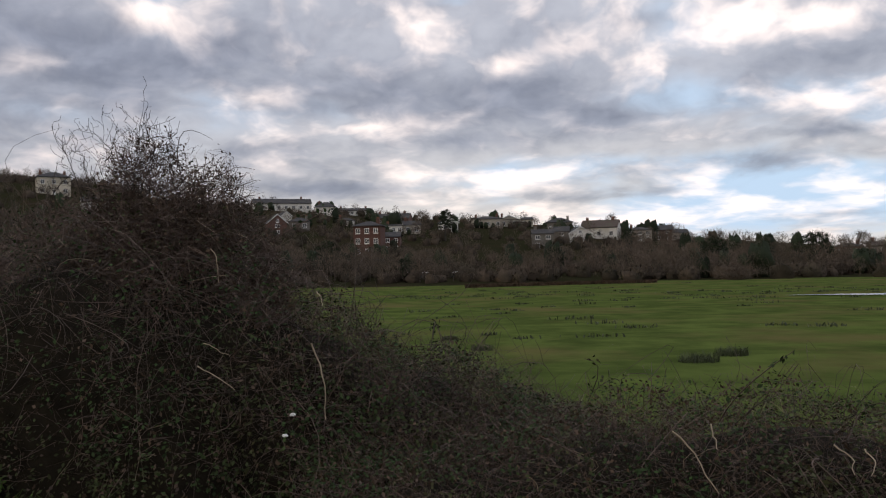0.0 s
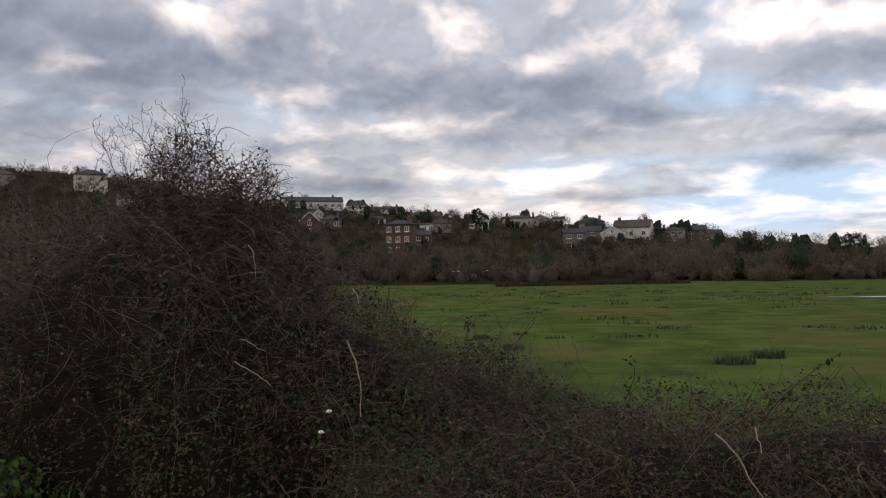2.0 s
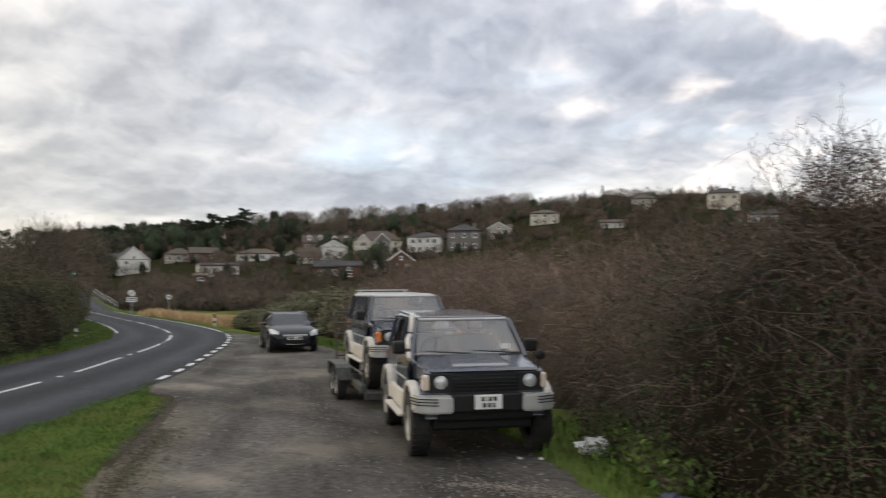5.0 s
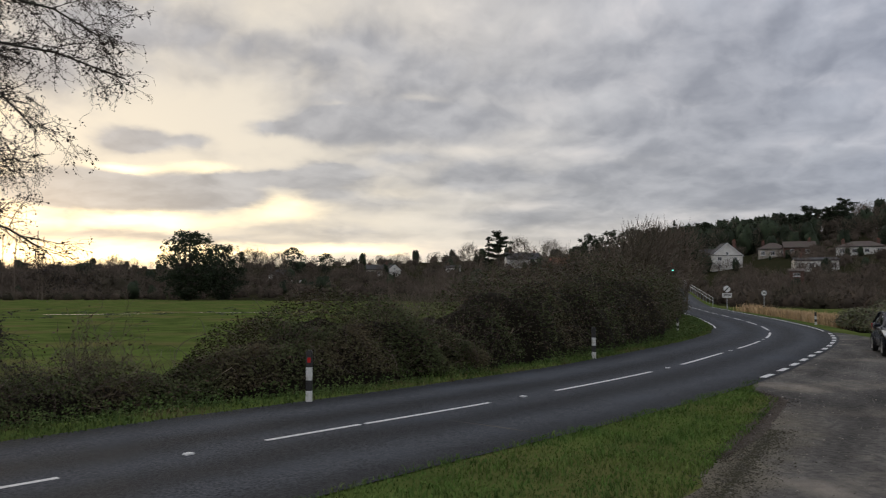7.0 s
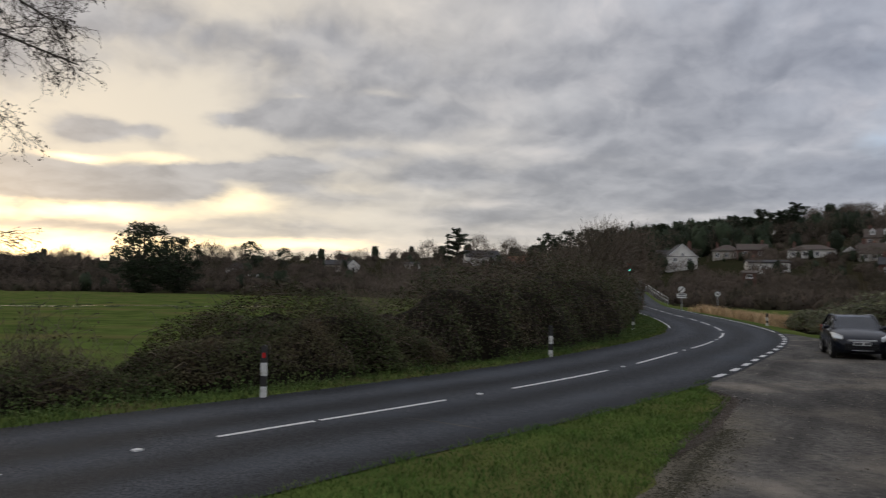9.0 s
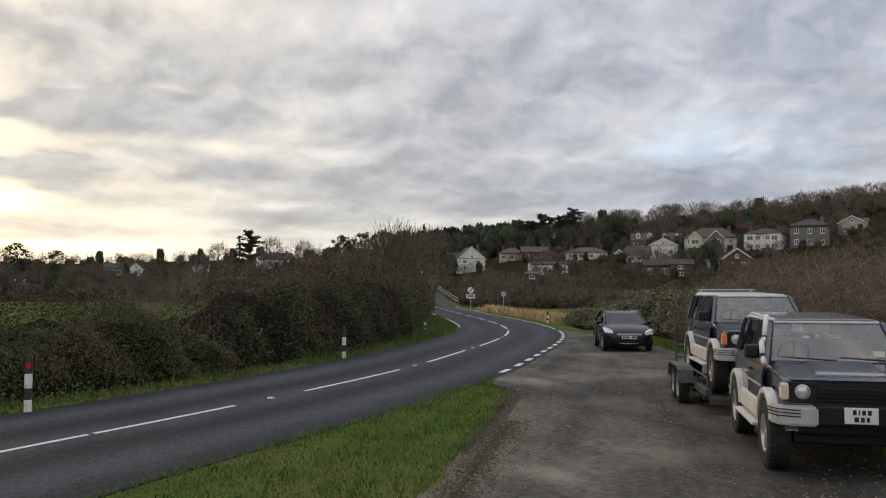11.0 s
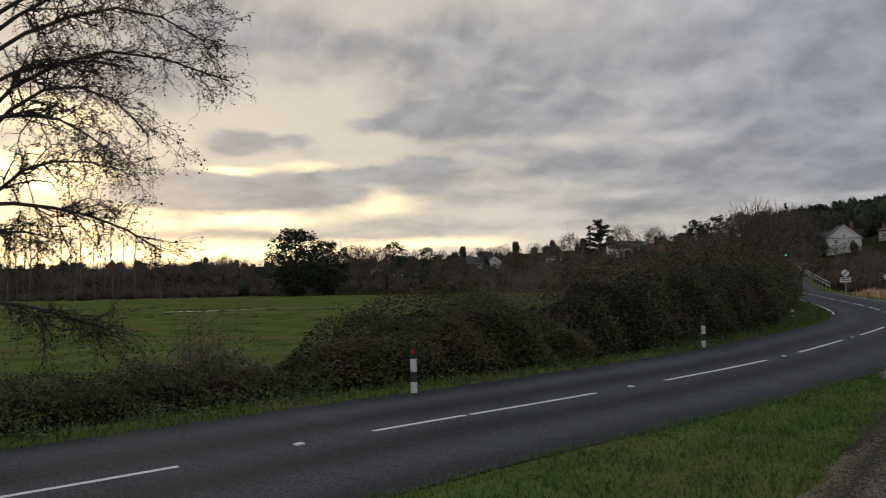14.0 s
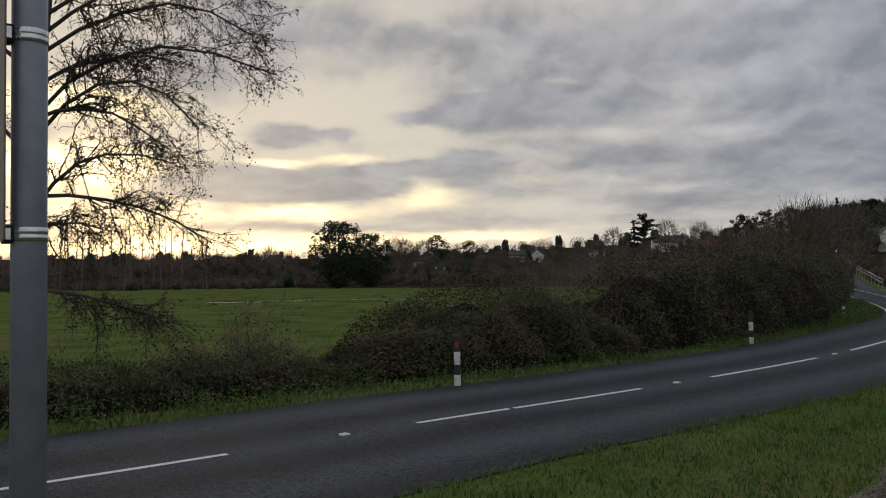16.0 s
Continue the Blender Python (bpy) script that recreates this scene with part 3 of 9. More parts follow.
def tubes(paths, radii, sides=3):
    """Thin tubes along N paths of K points: paths (N, K, 3), radii (N, K). Returns vertices and quads."""
    paths, radii = np.asarray(paths, float), np.asarray(radii, float)
    num, k = paths.shape[:2]
    way = np.gradient(paths, axis=1)
    way /= np.linalg.norm(way, axis=2, keepdims=True) + 1e-9
    ref = np.where(np.abs(way[..., 2:3]) > 0.9, [[[1.0, 0, 0]]], [[[0, 0, 1.0]]])
    u = np.cross(way, ref)
    u /= np.linalg.norm(u, axis=2, keepdims=True) + 1e-9
    v = np.cross(way, u)
    if sides == 2:
        tw = np.random.default_rng(num).uniform(0, np.pi, (num, 1, 1))
        u = u * np.cos(tw) + v * np.sin(tw)
    ang = np.arange(sides) * 2 * np.pi / sides
    ring = paths[:, :, None] + radii[:, :, None, None] * (np.cos(ang)[None, None, :, None] * u[:, :, None] + np.sin(ang)[None, None, :, None] * v[:, :, None])
    if sides == 2:      # a flat ribbon
        b = (np.arange(num)[:, None] * k + np.arange(k - 1)[None]) * 2
        return ring.reshape(-1, 3), np.stack([b, b + 1, b + 3, b + 2], -1).reshape(-1, 4)
    base = (np.arange(num)[:, None, None] * k + np.arange(k - 1)[None, :, None]) * sides
    s = np.arange(sides)[None, None]
    t = (s + 1) % sides
    quads = np.stack([base + s, base + t, base + sides + t, base + sides + s], -1).reshape(-1, 4)
    return ring.reshape(-1, 3), quads


def leaves(pos, size, rng, tilt=1.0, shape=0.5, face=None):
    """Small folded leaves: four corners each, lying any way round, or turned roughly the way that face gives."""
    num = len(pos)
    a = rng.normal(size=(num, 3))
    if face is not None:
        nrm = face + rng.normal(size=(num, 3)) * 0.42
        nrm /= np.linalg.norm(nrm, axis=1, keepdims=True)
        a = np.cross(nrm, a)
        a /= np.linalg.norm(a, axis=1, keepdims=True)
        b, s = np.cross(nrm, a), np.asarray(size)[:, None]
        verts = np.stack([pos - a * s, pos + b * s * shape + nrm * s * 0.2, pos + a * s, pos - b * s * shape + nrm * s * 0.2], 1).reshape(-1, 3)
        return verts, np.arange(num * 4).reshape(-1, 4)
    a[:, 2] *= tilt
    a /= np.linalg.norm(a, axis=1, keepdims=True)
    b = np.cross(a, rng.normal(size=(num, 3)))
    b /= np.linalg.norm(b, axis=1, keepdims=True)
    c = np.cross(a, b)
    s = np.asarray(size)[:, None]
    verts = np.stack([pos - a * s, pos + b * s * shape + c * s * 0.15, pos + a * s, pos - b * s * shape + c * s * 0.15], 1).reshape(-1, 3)
    return verts, np.arange(num * 4).reshape(-1, 4)


def joined(*sets):
    verts, faces, at = [], [], 0
    for v, f in sets:
        verts.append(v)
        faces.append(np.asarray(f) + at)
        at += len(v)
    return np.concatenate(verts), np.concatenate(faces)


def yaw_point(yaw, d):
    return -d * math.sin(radians(yaw)), d * math.cos(radians(yaw))

# ---------------------------------------------------------------- the lie of the land
ROAD = np.array([(30, -46), (16, -31.5), (5, -19.6), (-3.3, -10.5), (-7.6, -5.75), (-9.63, -3.5), (-11.7, -1.5), (-15.1, 2.2), (-20.3, 7.2), (-25.9, 11.6), (-31.0, 15.4), (-36.5, 18.85), (-43.7, 22.25), (-56, 26.8), (-71.4, 31.9), (-98, 41), (-150, 58), (-200, 72)], float)
LAYBY_LINE = np.array([(14, -16), (6, -6), (0, 0.5), (-6, 4.5), (-18, 13), (-33, 20.5)], float)
FIELD_Z = -0.6


def refine(line, step):
    """Points every step metres along a smooth curve through a polyline."""
    line = np.asarray(line, float)
    ext = np.vstack([2 * line[0] - line[1], line, 2 * line[-1] - line[-2]])
    out = []
    for p0, p1, p2, p3 in zip(ext, ext[1:], ext[2:], ext[3:]):
        for t in np.arange(0, 1, step / max(step, np.linalg.norm(p2 - p1))):
            out.append(0.5 * (2 * p1 + (p2 - p0) * t + (2 * p0 - 5 * p1 + 4 * p2 - p3) * t**2 + (3 * p1 - p0 - 3 * p2 + p3) * t**3))
    out = np.array(out + [line[-1]])
    run = np.concatenate([[0], np.cumsum(np.linalg.norm(np.diff(out, axis=0), axis=1))])
    even = np.linspace(0, run[-1], int(run[-1] / step) + 1)
    out = np.column_stack([np.interp(even, run, out[:, k]) for k in (0, 1)])
    for _ in range(2):
        out[1:-1] = 0.5 * out[1:-1] + 0.25 * (out[:-2] + out[2:])
    return out


def away(x, y, line):
    """Distance from a polyline."""
    p = np.stack([x, y], -1)[..., None, :]
    a, b = line[:-1], line[1:]
    t = np.clip(((p - a) * (b - a)).sum(-1) / ((b - a) ** 2).sum(-1), 0, 1)[..., None]
    return np.linalg.norm(p - (a + t * (b - a)), axis=-1).min(-1)


def ease(t):
    t = np.clip(t, 0, 1)
    return t * t * (3 - 2 * t)


ROAD_FINE = refine(ROAD, 1.0)


def road_z(x):
    return 3.2 * ease((-96 - np.asarray(x, float)) / 70)


def ground_z(x, y):
    x, y = np.asarray(x, float), np.asarray(y, float)
    d = np.hypot(x, y)
    yaw = np.degrees(np.arctan2(-x, y))
    rise = np.interp(yaw, (-60, -28, -18, -8, 3, 13, 20, 26, 33, 45, 60, 70, 80, 90, 105, 120, 150), (0.2, 0.75, 1.7, 2.85, 3.7, 4.45, 5.2, 6.05, 6.0, 4.9, 3.6, 2.7, 2.15, 1.75, 1.4, 1.5, 0.6))
    start = np.interp(yaw, (-30, 0, 30, 60, 75, 95, 120), (150, 138, 145, 160, 210, 250, 340))
    span = np.interp(yaw, (-30, 0, 60, 80, 120), (220, 290, 290, 330, 420))
    t = np.clip((d - start) / span, 0, 1)
    land = FIELD_Z + (0.55 * t + 0.45 * ease(t)) * (np.tan(np.radians(rise)) * (start + span) + 2.6)
    near = np.minimum(away(x, y, ROAD) - 3.4, away(x, y, LAYBY_LINE) - 5.6)
    near = np.where(d > 260, 99.0, near)
    return land + (road_z(x) - 0.003 - land) * (1 - ease(near / 3.5))


def gz(x, y):
    return float(ground_z(np.array([float(x)]), np.array([float(y)]))[0])


def seat(yaw, el, eye=2.0):
    """Where a sight line from the eye at that yaw and elevation meets the rising ground."""
    d = np.arange(120.0, 620.0, 1.0)
    z = ground_z(-d * math.sin(radians(yaw)), d * math.cos(radians(yaw)))
    hit_ = np.nonzero(z >= eye + d * math.tan(radians(el)))[0]
    k = hit_[0] if len(hit_) else len(d) - 1
    return yaw_point(yaw, d[k]) + (float(z[k]), float(d[k]))


def make_ground():
    r = np.concatenate([np.arange(0.6, 45, 0.6), np.geomspace(45, 600, 90), np.geomspace(640, 4500, 14)])
    a = np.radians(np.arange(0, 360, 1.0))
    rr, aa = np.meshgrid(r, a, indexing="ij")
    x, y = -rr * np.sin(aa), rr * np.cos(aa)
    z = ground_z(x, y)
    rough = np.array([noise.noise(Vector((px * 0.25, py * 0.25, 0))) for px, py in zip(x.ravel(), y.ravel())]).reshape(x.shape)
    z = z + 0.02 * rough * (away(x, y, LAYBY_LINE) > 8) * (away(x, y, ROAD) > 4.5)
    k, m = x.shape
    verts = np.concatenate([np.stack([x, y, z], -1).reshape(-1, 3), [[0, 0, -0.003]]])
    i = np.arange(k - 1)[:, None] * m + np.arange(m)[None]
    j = np.arange(k - 1)[:, None] * m + (np.arange(m)[None] + 1) % m
    quads = np.stack([i, j, j + m, i + m], -1).reshape(-1, 4)
    cap = np.stack([np.full(m, k * m), (np.arange(m) + 1) % m, np.arange(m), np.arange(m)], -1)
    mesh = bpy.data.meshes.new("ground")
    mesh.from_pydata(verts.tolist(), [], [q[:3].tolist() for q in cap] + quads.tolist())
    finish(mesh, [M_FIELD, M_SCRUB], True)
    hill = np.zeros(len(mesh.polygons), np.int32)
    cen = verts[quads].mean(1)
    dist, yaw = np.hypot(cen[:, 0], cen[:, 1]), np.degrees(np.arctan2(-cen[:, 0], cen[:, 1]))
    edge = np.interp(yaw, (-30, 0, 30, 60, 75, 95, 120), (150, 136, 145, 130, 180, 220, 330))
    hill[m:] = (dist > edge).astype(np.int32)
    mesh.polygons.foreach_set("material_index", hill)
    tagged(new("ground", mesh), "flat wet green meadow rising to a scrubby hillside", "ground", kind="structure")


make_ground()


def ribbon(line, left, right, z, thick=0.0):
    line = np.asarray(line, float)
    way = np.gradient(line, axis=0)
    way /= np.linalg.norm(way, axis=1, keepdims=True)
    side = np.stack([-way[:, 1], way[:, 0]], 1)
    zz = road_z(line[:, 0])[:, None] + z
    a, b = np.hstack([line + side * left, zz]), np.hstack([line + side * right, zz])
    k = np.arange(len(line) - 1)
    num = len(line)
    return np.concatenate([a, b]), np.stack([k, k + 1, k + 1 + num, k + num], 1)


def along(s):
    """Point and way on the road's centre line, s metres from its start."""
    steps = np.concatenate([[0], np.cumsum(np.linalg.norm(np.diff(ROAD_FINE, axis=0), axis=1))])
    p = np.array([np.interp(s, steps, ROAD_FINE[:, 0]), np.interp(s, steps, ROAD_FINE[:, 1])])
    q = np.array([np.interp(s + 0.3, steps, ROAD_FINE[:, 0]), np.interp(s + 0.3, steps, ROAD_FINE[:, 1])])
    return p, (q - p) / np.linalg.norm(q - p)


def road_s(x, y):
    """Metres along the centre line to the point nearest to x, y."""
    s = np.arange(0, 230, 0.05)
    steps = np.concatenate([[0], np.cumsum(np.linalg.norm(np.diff(ROAD_FINE, axis=0), axis=1))])
    return s[np.argmin(np.hypot(np.interp(s, steps, ROAD_FINE[:, 0]) - x, np.interp(s, steps, ROAD_FINE[:, 1]) - y))]


def road_surface():
    """The carriageway, with its distance from the crown kept on the mesh for the wheel-polished tracks."""
    cols = np.array([2.75, 2.4, 2.0, 1.55, 1.1, 0.65, 0.2, -0.25, -0.7, -1.15, -1.6, -2.05, -2.45, -2.8])
    way = np.gradient(ROAD_FINE, axis=0)
    way /= np.linalg.norm(way, axis=1, keepdims=True)
    side = np.stack([-way[:, 1], way[:, 0]], 1)
    p = ROAD_FINE[:, None] + side[:, None] * cols[None, :, None]
    z = np.repeat((road_z(ROAD_FINE[:, 0]) + 0.012)[:, None], len(cols), 1)
    m = len(cols)
    i, j = np.meshgrid(np.arange(len(ROAD_FINE) - 1), np.arange(m - 1), indexing="ij")
    a = (i * m + j).ravel()
    ob = mesh_np("road", np.concatenate([p, z[..., None]], 2).reshape(-1, 3), np.stack([a, a + m, a + m + 1, a + 1], 1), M_ASPHALT)
    keep = ob.data.attributes.new("across", "FLOAT", "POINT")
    keep.data.foreach_set("value", np.tile(cols, len(ROAD_FINE)).astype(np.float32))
    nt = M_ASPHALT.node_tree
    bsdf = nt.nodes["Principled BSDF"]
    at = nt.nodes.new("ShaderNodeAttribute")
    at.attribute_name = "across"
    geo = nt.nodes.new("ShaderNodeNewGeometry")
    tex = nt.nodes.new("ShaderNodeTexNoise")
    tex.inputs["Scale"].default_value, tex.inputs["Detail"].default_value = 0.45, 5.0
    nt.links.new(geo.outputs["Position"], tex.inputs["Vector"])

    def step(op, u, v):
        n = nt.nodes.new("ShaderNodeMath")
        n.operation = op
        for k, val in enumerate((u, v)):
            if isinstance(val, (int, float)):
                n.inputs[k].default_value = val
            else:
                nt.links.new(val, n.inputs[k])
        return n.outputs[0]

    wob = step("MULTIPLY", step("SUBTRACT", tex.outputs[0], 0.5), 0.7)
    wave = step("COSINE", step("MULTIPLY", step("ADD", at.outputs["Fac"], wob), 3.6), 0.0)
    tone = step("ADD", 1.0, step("MULTIPLY", wave, 0.42))
    hsv = nt.nodes.new("ShaderNodeHueSaturation")
    old = bsdf.inputs["Base Color"].links[0].from_socket
    nt.links.new(old, hsv.inputs["Color"])
    nt.links.new(tone, hsv.inputs["Value"])
    nt.links.new(hsv.outputs[0], bsdf.inputs["Base Color"])
    nt.links.new(step("ADD", 0.74, step("MULTIPLY", wave, 0.1)), bsdf.inputs["Roughness"])
    return ob


road = road_surface()
tagged(road, "dark grey worn asphalt country road curving away", "road", kind="structure")


def road_mark(name, s0, s1, off, width, z=0.017):
    line = np.array([along(s)[0] + off * np.array([-along(s)[1][1], along(s)[1][0]]) for s in np.linspace(s0, s1, 6)])
    v, f = ribbon(line, width / 2, -width / 2, z)
    ob = mesh_np(name, v, f, M_LINE, road)
    return ob


S1 = road_s(-11.7, -1.5)
for k in range(-3, 14):
    s = S1 + k * 7.25
    if k == 0:
        road_mark("centre_dash", s, s + 1.75, 0, 0.1)
        road_mark("centre_dash", s + 1.85, s + 4.95, 0, 0.1)
    else:
        s -= 0.43 if k < 0 else 0.0
        road_mark("centre_dash", s, s + 4.85, 0, 0.1)
S2 = road_s(-20.14, 7.06) - 4.0
for k in range(13):
    road_mark("give_way_dash", S2 + 4.2 + k * 1.75, S2 + 5.1 + k * 1.75, -2.62, 0.16)
for s0, s1, off in ((S2 + 28, S2 + 95, -2.55), (S2 + 30, S2 + 95, 2.55)):
    for q in np.arange(s0, s1, 6.0):
        road_mark("edge_line", q, q + 6.0, off, 0.09)


def cat_eye(s):
    p, w = along(s)
    ob = thing("road_stud", "small white reflecting road stud set in the asphalt", "road stud", "road studs", p[0], p[1], 0.012, math.degrees(math.atan2(w[1], w[0])))
    bm = bmesh.new()
    prism(bm, [(-0.06, 0), (-0.045, 0.02), (0.045, 0.02), (0.06, 0)], -0.05, 0.05, "y")
    part("housing", bm, M_LINE, ob)
    for sgn in (-1, 1):
        part("reflector", boxed(sgn * 0.05, sgn * 0.062, -0.03, 0.03, 0.004, 0.016), M_GLASSY, ob, "clear glass reflector")


M_GLASSY = mat("reflector_glass", (0.8, 0.8, 0.78), (0.7, 0.7, 0.7), 0.1, 5)
for k in range(-2, 5):
    cat_eye(S1 - 1.2 + k * 7.25)

LAYBY_EDGE = [(10, -16), (4, -7.5), (-1.5, -2.2), (-5.0, 0.7), (-7.9, 2.75), (-9.8, 4.05), (-11.8, 5.5), (-13.3, 6.5), (-14.9, 7.55), (-16.2, 7.75), (-18.2, 8.9), (-23.5, 13.1), (-27.2, 15.9), (-31.3, 18.7), (-36.2, 21.5),
              (-38, 23.0), (-34, 22.0), (-29, 20.6), (-23.8, 18.4), (-19, 16.0), (-12, 11.5), (-6.6, 8.0), (-5.0, 6.85), (-1, 4.4), (3, 1.5), (8, -4), (15, -13)]


def make_layby():
    edge = refine(np.array(LAYBY_EDGE + LAYBY_EDGE[:1], float), 0.35)[:-1]
    wob = np.array([[noise.noise(Vector((p[0] * 1.7, p[1] * 1.7, 3))), noise.noise(Vector((p[0] * 1.7, p[1] * 1.7, 9)))] for p in edge]) * 0.13
    edge = edge + wob
    bm = bmesh.new()
    poly(bm, [(p[0], p[1], 0.004) for p in edge])
    bmesh.ops.triangulate(bm, faces=bm.faces[:])
    ob = part("lay_by", bm, M_LAYBY)
    tagged(ob, "worn grey tarmac lay-by with gravelly patches", "lay-by", kind="structure")


def worn_tracks(m, angle):
    """Long worn and oily bands that run the lay-by's way."""
    nt = m.node_tree
    bsdf = nt.nodes["Principled BSDF"]
    turn = nt.nodes.new("ShaderNodeMapping")
    turn.inputs["Rotation"].default_value = (0, 0, radians(angle))
    turn.inputs["Scale"].default_value = (0.07, 0.75, 1.0)
    nt.links.new(nt.nodes.new("ShaderNodeNewGeometry").outputs["Position"], turn.inputs["Vector"])
    tex = nt.nodes.new("ShaderNodeTexNoise")
    tex.inputs["Scale"].default_value, tex.inputs["Detail"].default_value, tex.inputs["Roughness"].default_value = 1.0, 5.0, 0.6
    nt.links.new(turn.outputs[0], tex.inputs["Vector"])
    tone = nt.nodes.new("ShaderNodeMapRange")
    for k, v in enumerate((0.32, 0.68, 0.6, 1.22)):
        tone.inputs[k + 1].default_value = v
    nt.links.new(tex.outputs[0], tone.inputs[0])
    hsv = nt.nodes.new("ShaderNodeHueSaturation")
    nt.links.new(bsdf.inputs["Base Color"].links[0].from_socket, hsv.inputs["Color"])
    nt.links.new(tone.outputs[0], hsv.inputs["Value"])
    nt.links.new(hsv.outputs[0], bsdf.inputs["Base Color"])


make_layby()
worn_tracks(M_LAYBY, -145)

# ---------------------------------------------------------------- hedges and brambles
def hedge_frame(ridge, num, rng, bias=1.0):
    """Random places on a hedge: ridge rows are x, y, height, half width. Gives place on the ridge, across, height, half width."""
    ridge = np.asarray(ridge, float)
    step = np.concatenate([[0], np.cumsum(np.linalg.norm(np.diff(ridge[:, :2], axis=0), axis=1))])
    s = step[-1] * rng.uniform(0, 1, num) ** bias
    cols = [np.interp(s, step, ridge[:, k]) for k in range(4)]
    e = 0.2
    w = np.stack([np.interp(s + e, step, ridge[:, 0]) - np.interp(s - e, step, ridge[:, 0]), np.interp(s + e, step, ridge[:, 1]) - np.interp(s - e, step, ridge[:, 1])], 1)
    w /= np.linalg.norm(w, axis=1, keepdims=True) + 1e-9
    return np.stack(cols[:2], 1), np.stack([-w[:, 1], w[:, 0]], 1), cols[2], cols[3], w


def lumps(x, y, phi, rough):
    """How far the hedge swells and sinks at a place on it."""
    return rough * (0.5 * np.sin(x * 1.37 + y * 0.9 + 1.3 * np.sin(phi * 2 + y)) + 0.32 * np.sin(x * 3.1 - y * 2.3 + phi * 2.0) + 0.24 * np.sin(x * 5.9 + y * 4.7 - phi * 3.0))


def on_hedge(ridge, num, rng, depth=0.15, lo=0.03, power=1.0, rough=0.0, bias=1.0):
    p, side, h, w, way = hedge_frame(ridge, num, rng, bias)
    phi = np.pi * rng.uniform(lo, 1 - lo, num) ** power
    lump = 1 + 0.16 * np.sin(p[:, 0] * 2.1 + p[:, 1] * 1.3) * np.sin(phi * 2.3 + p[:, 0]) + 0.08 * np.sin(p[:, 0] * 5.3 + phi * 4) + lumps(p[:, 0], p[:, 1], phi, rough)
    k = lump * (1 - depth * rng.exponential(1.0, num))
    k = np.clip(k, 0.3, 1.3)
    xy = p + side * (w * np.cos(phi) * k)[:, None]
    z = ground_z(xy[:, 0], xy[:, 1]) + h * np.sin(phi) ** 0.8 * k
    out = np.stack([side[:, 0] * np.cos(phi), side[:, 1] * np.cos(phi), np.sin(phi)], 1)
    return np.column_stack([xy, z]), out, way


# solid inner shell of a hedge, in place of the shaded stems within
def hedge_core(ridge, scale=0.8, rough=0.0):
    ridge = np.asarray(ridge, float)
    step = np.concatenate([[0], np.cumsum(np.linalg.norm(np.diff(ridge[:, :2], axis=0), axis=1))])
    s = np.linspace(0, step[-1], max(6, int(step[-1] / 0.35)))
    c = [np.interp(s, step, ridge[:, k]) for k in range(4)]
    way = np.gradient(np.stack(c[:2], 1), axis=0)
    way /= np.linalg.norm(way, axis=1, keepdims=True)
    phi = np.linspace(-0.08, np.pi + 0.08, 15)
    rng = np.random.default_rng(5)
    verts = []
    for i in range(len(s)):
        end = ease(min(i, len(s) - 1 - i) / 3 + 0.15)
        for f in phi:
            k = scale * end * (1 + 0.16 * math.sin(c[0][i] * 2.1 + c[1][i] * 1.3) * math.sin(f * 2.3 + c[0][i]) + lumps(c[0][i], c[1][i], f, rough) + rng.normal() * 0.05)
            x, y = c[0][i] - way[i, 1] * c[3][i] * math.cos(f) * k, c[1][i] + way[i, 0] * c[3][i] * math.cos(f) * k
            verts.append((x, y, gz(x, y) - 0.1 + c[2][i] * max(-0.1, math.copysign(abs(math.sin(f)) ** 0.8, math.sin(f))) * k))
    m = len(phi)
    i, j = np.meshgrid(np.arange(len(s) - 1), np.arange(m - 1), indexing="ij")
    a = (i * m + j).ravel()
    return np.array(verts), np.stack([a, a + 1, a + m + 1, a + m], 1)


def arcs(start, out, way, length, rng, droop=0.5, k=6):
    """Arching canes: they leave along out, lean along the hedge and sink under their weight."""
    num = len(start)
    head = out * 0.8 + rng.normal(size=(num, 3)) * 0.75 + np.column_stack([way * rng.normal(size=(num, 1)) * 0.7, np.full(num, 0.25)])
    head /= np.linalg.norm(head, axis=1, keepdims=True)
    t = np.linspace(0, 1, k)[None, :, None]
    L = length[:, None, None]
    bend = rng.normal(size=(num, 1, 3)) * 0.24
    path = start[:, None] + head[:, None] * L * t + bend * L * np.sin(t * np.pi) + np.array([0, 0, -1.0]) * droop * L * t**2 * rng.uniform(0.1, 1, (num, 1, 1))
    return path


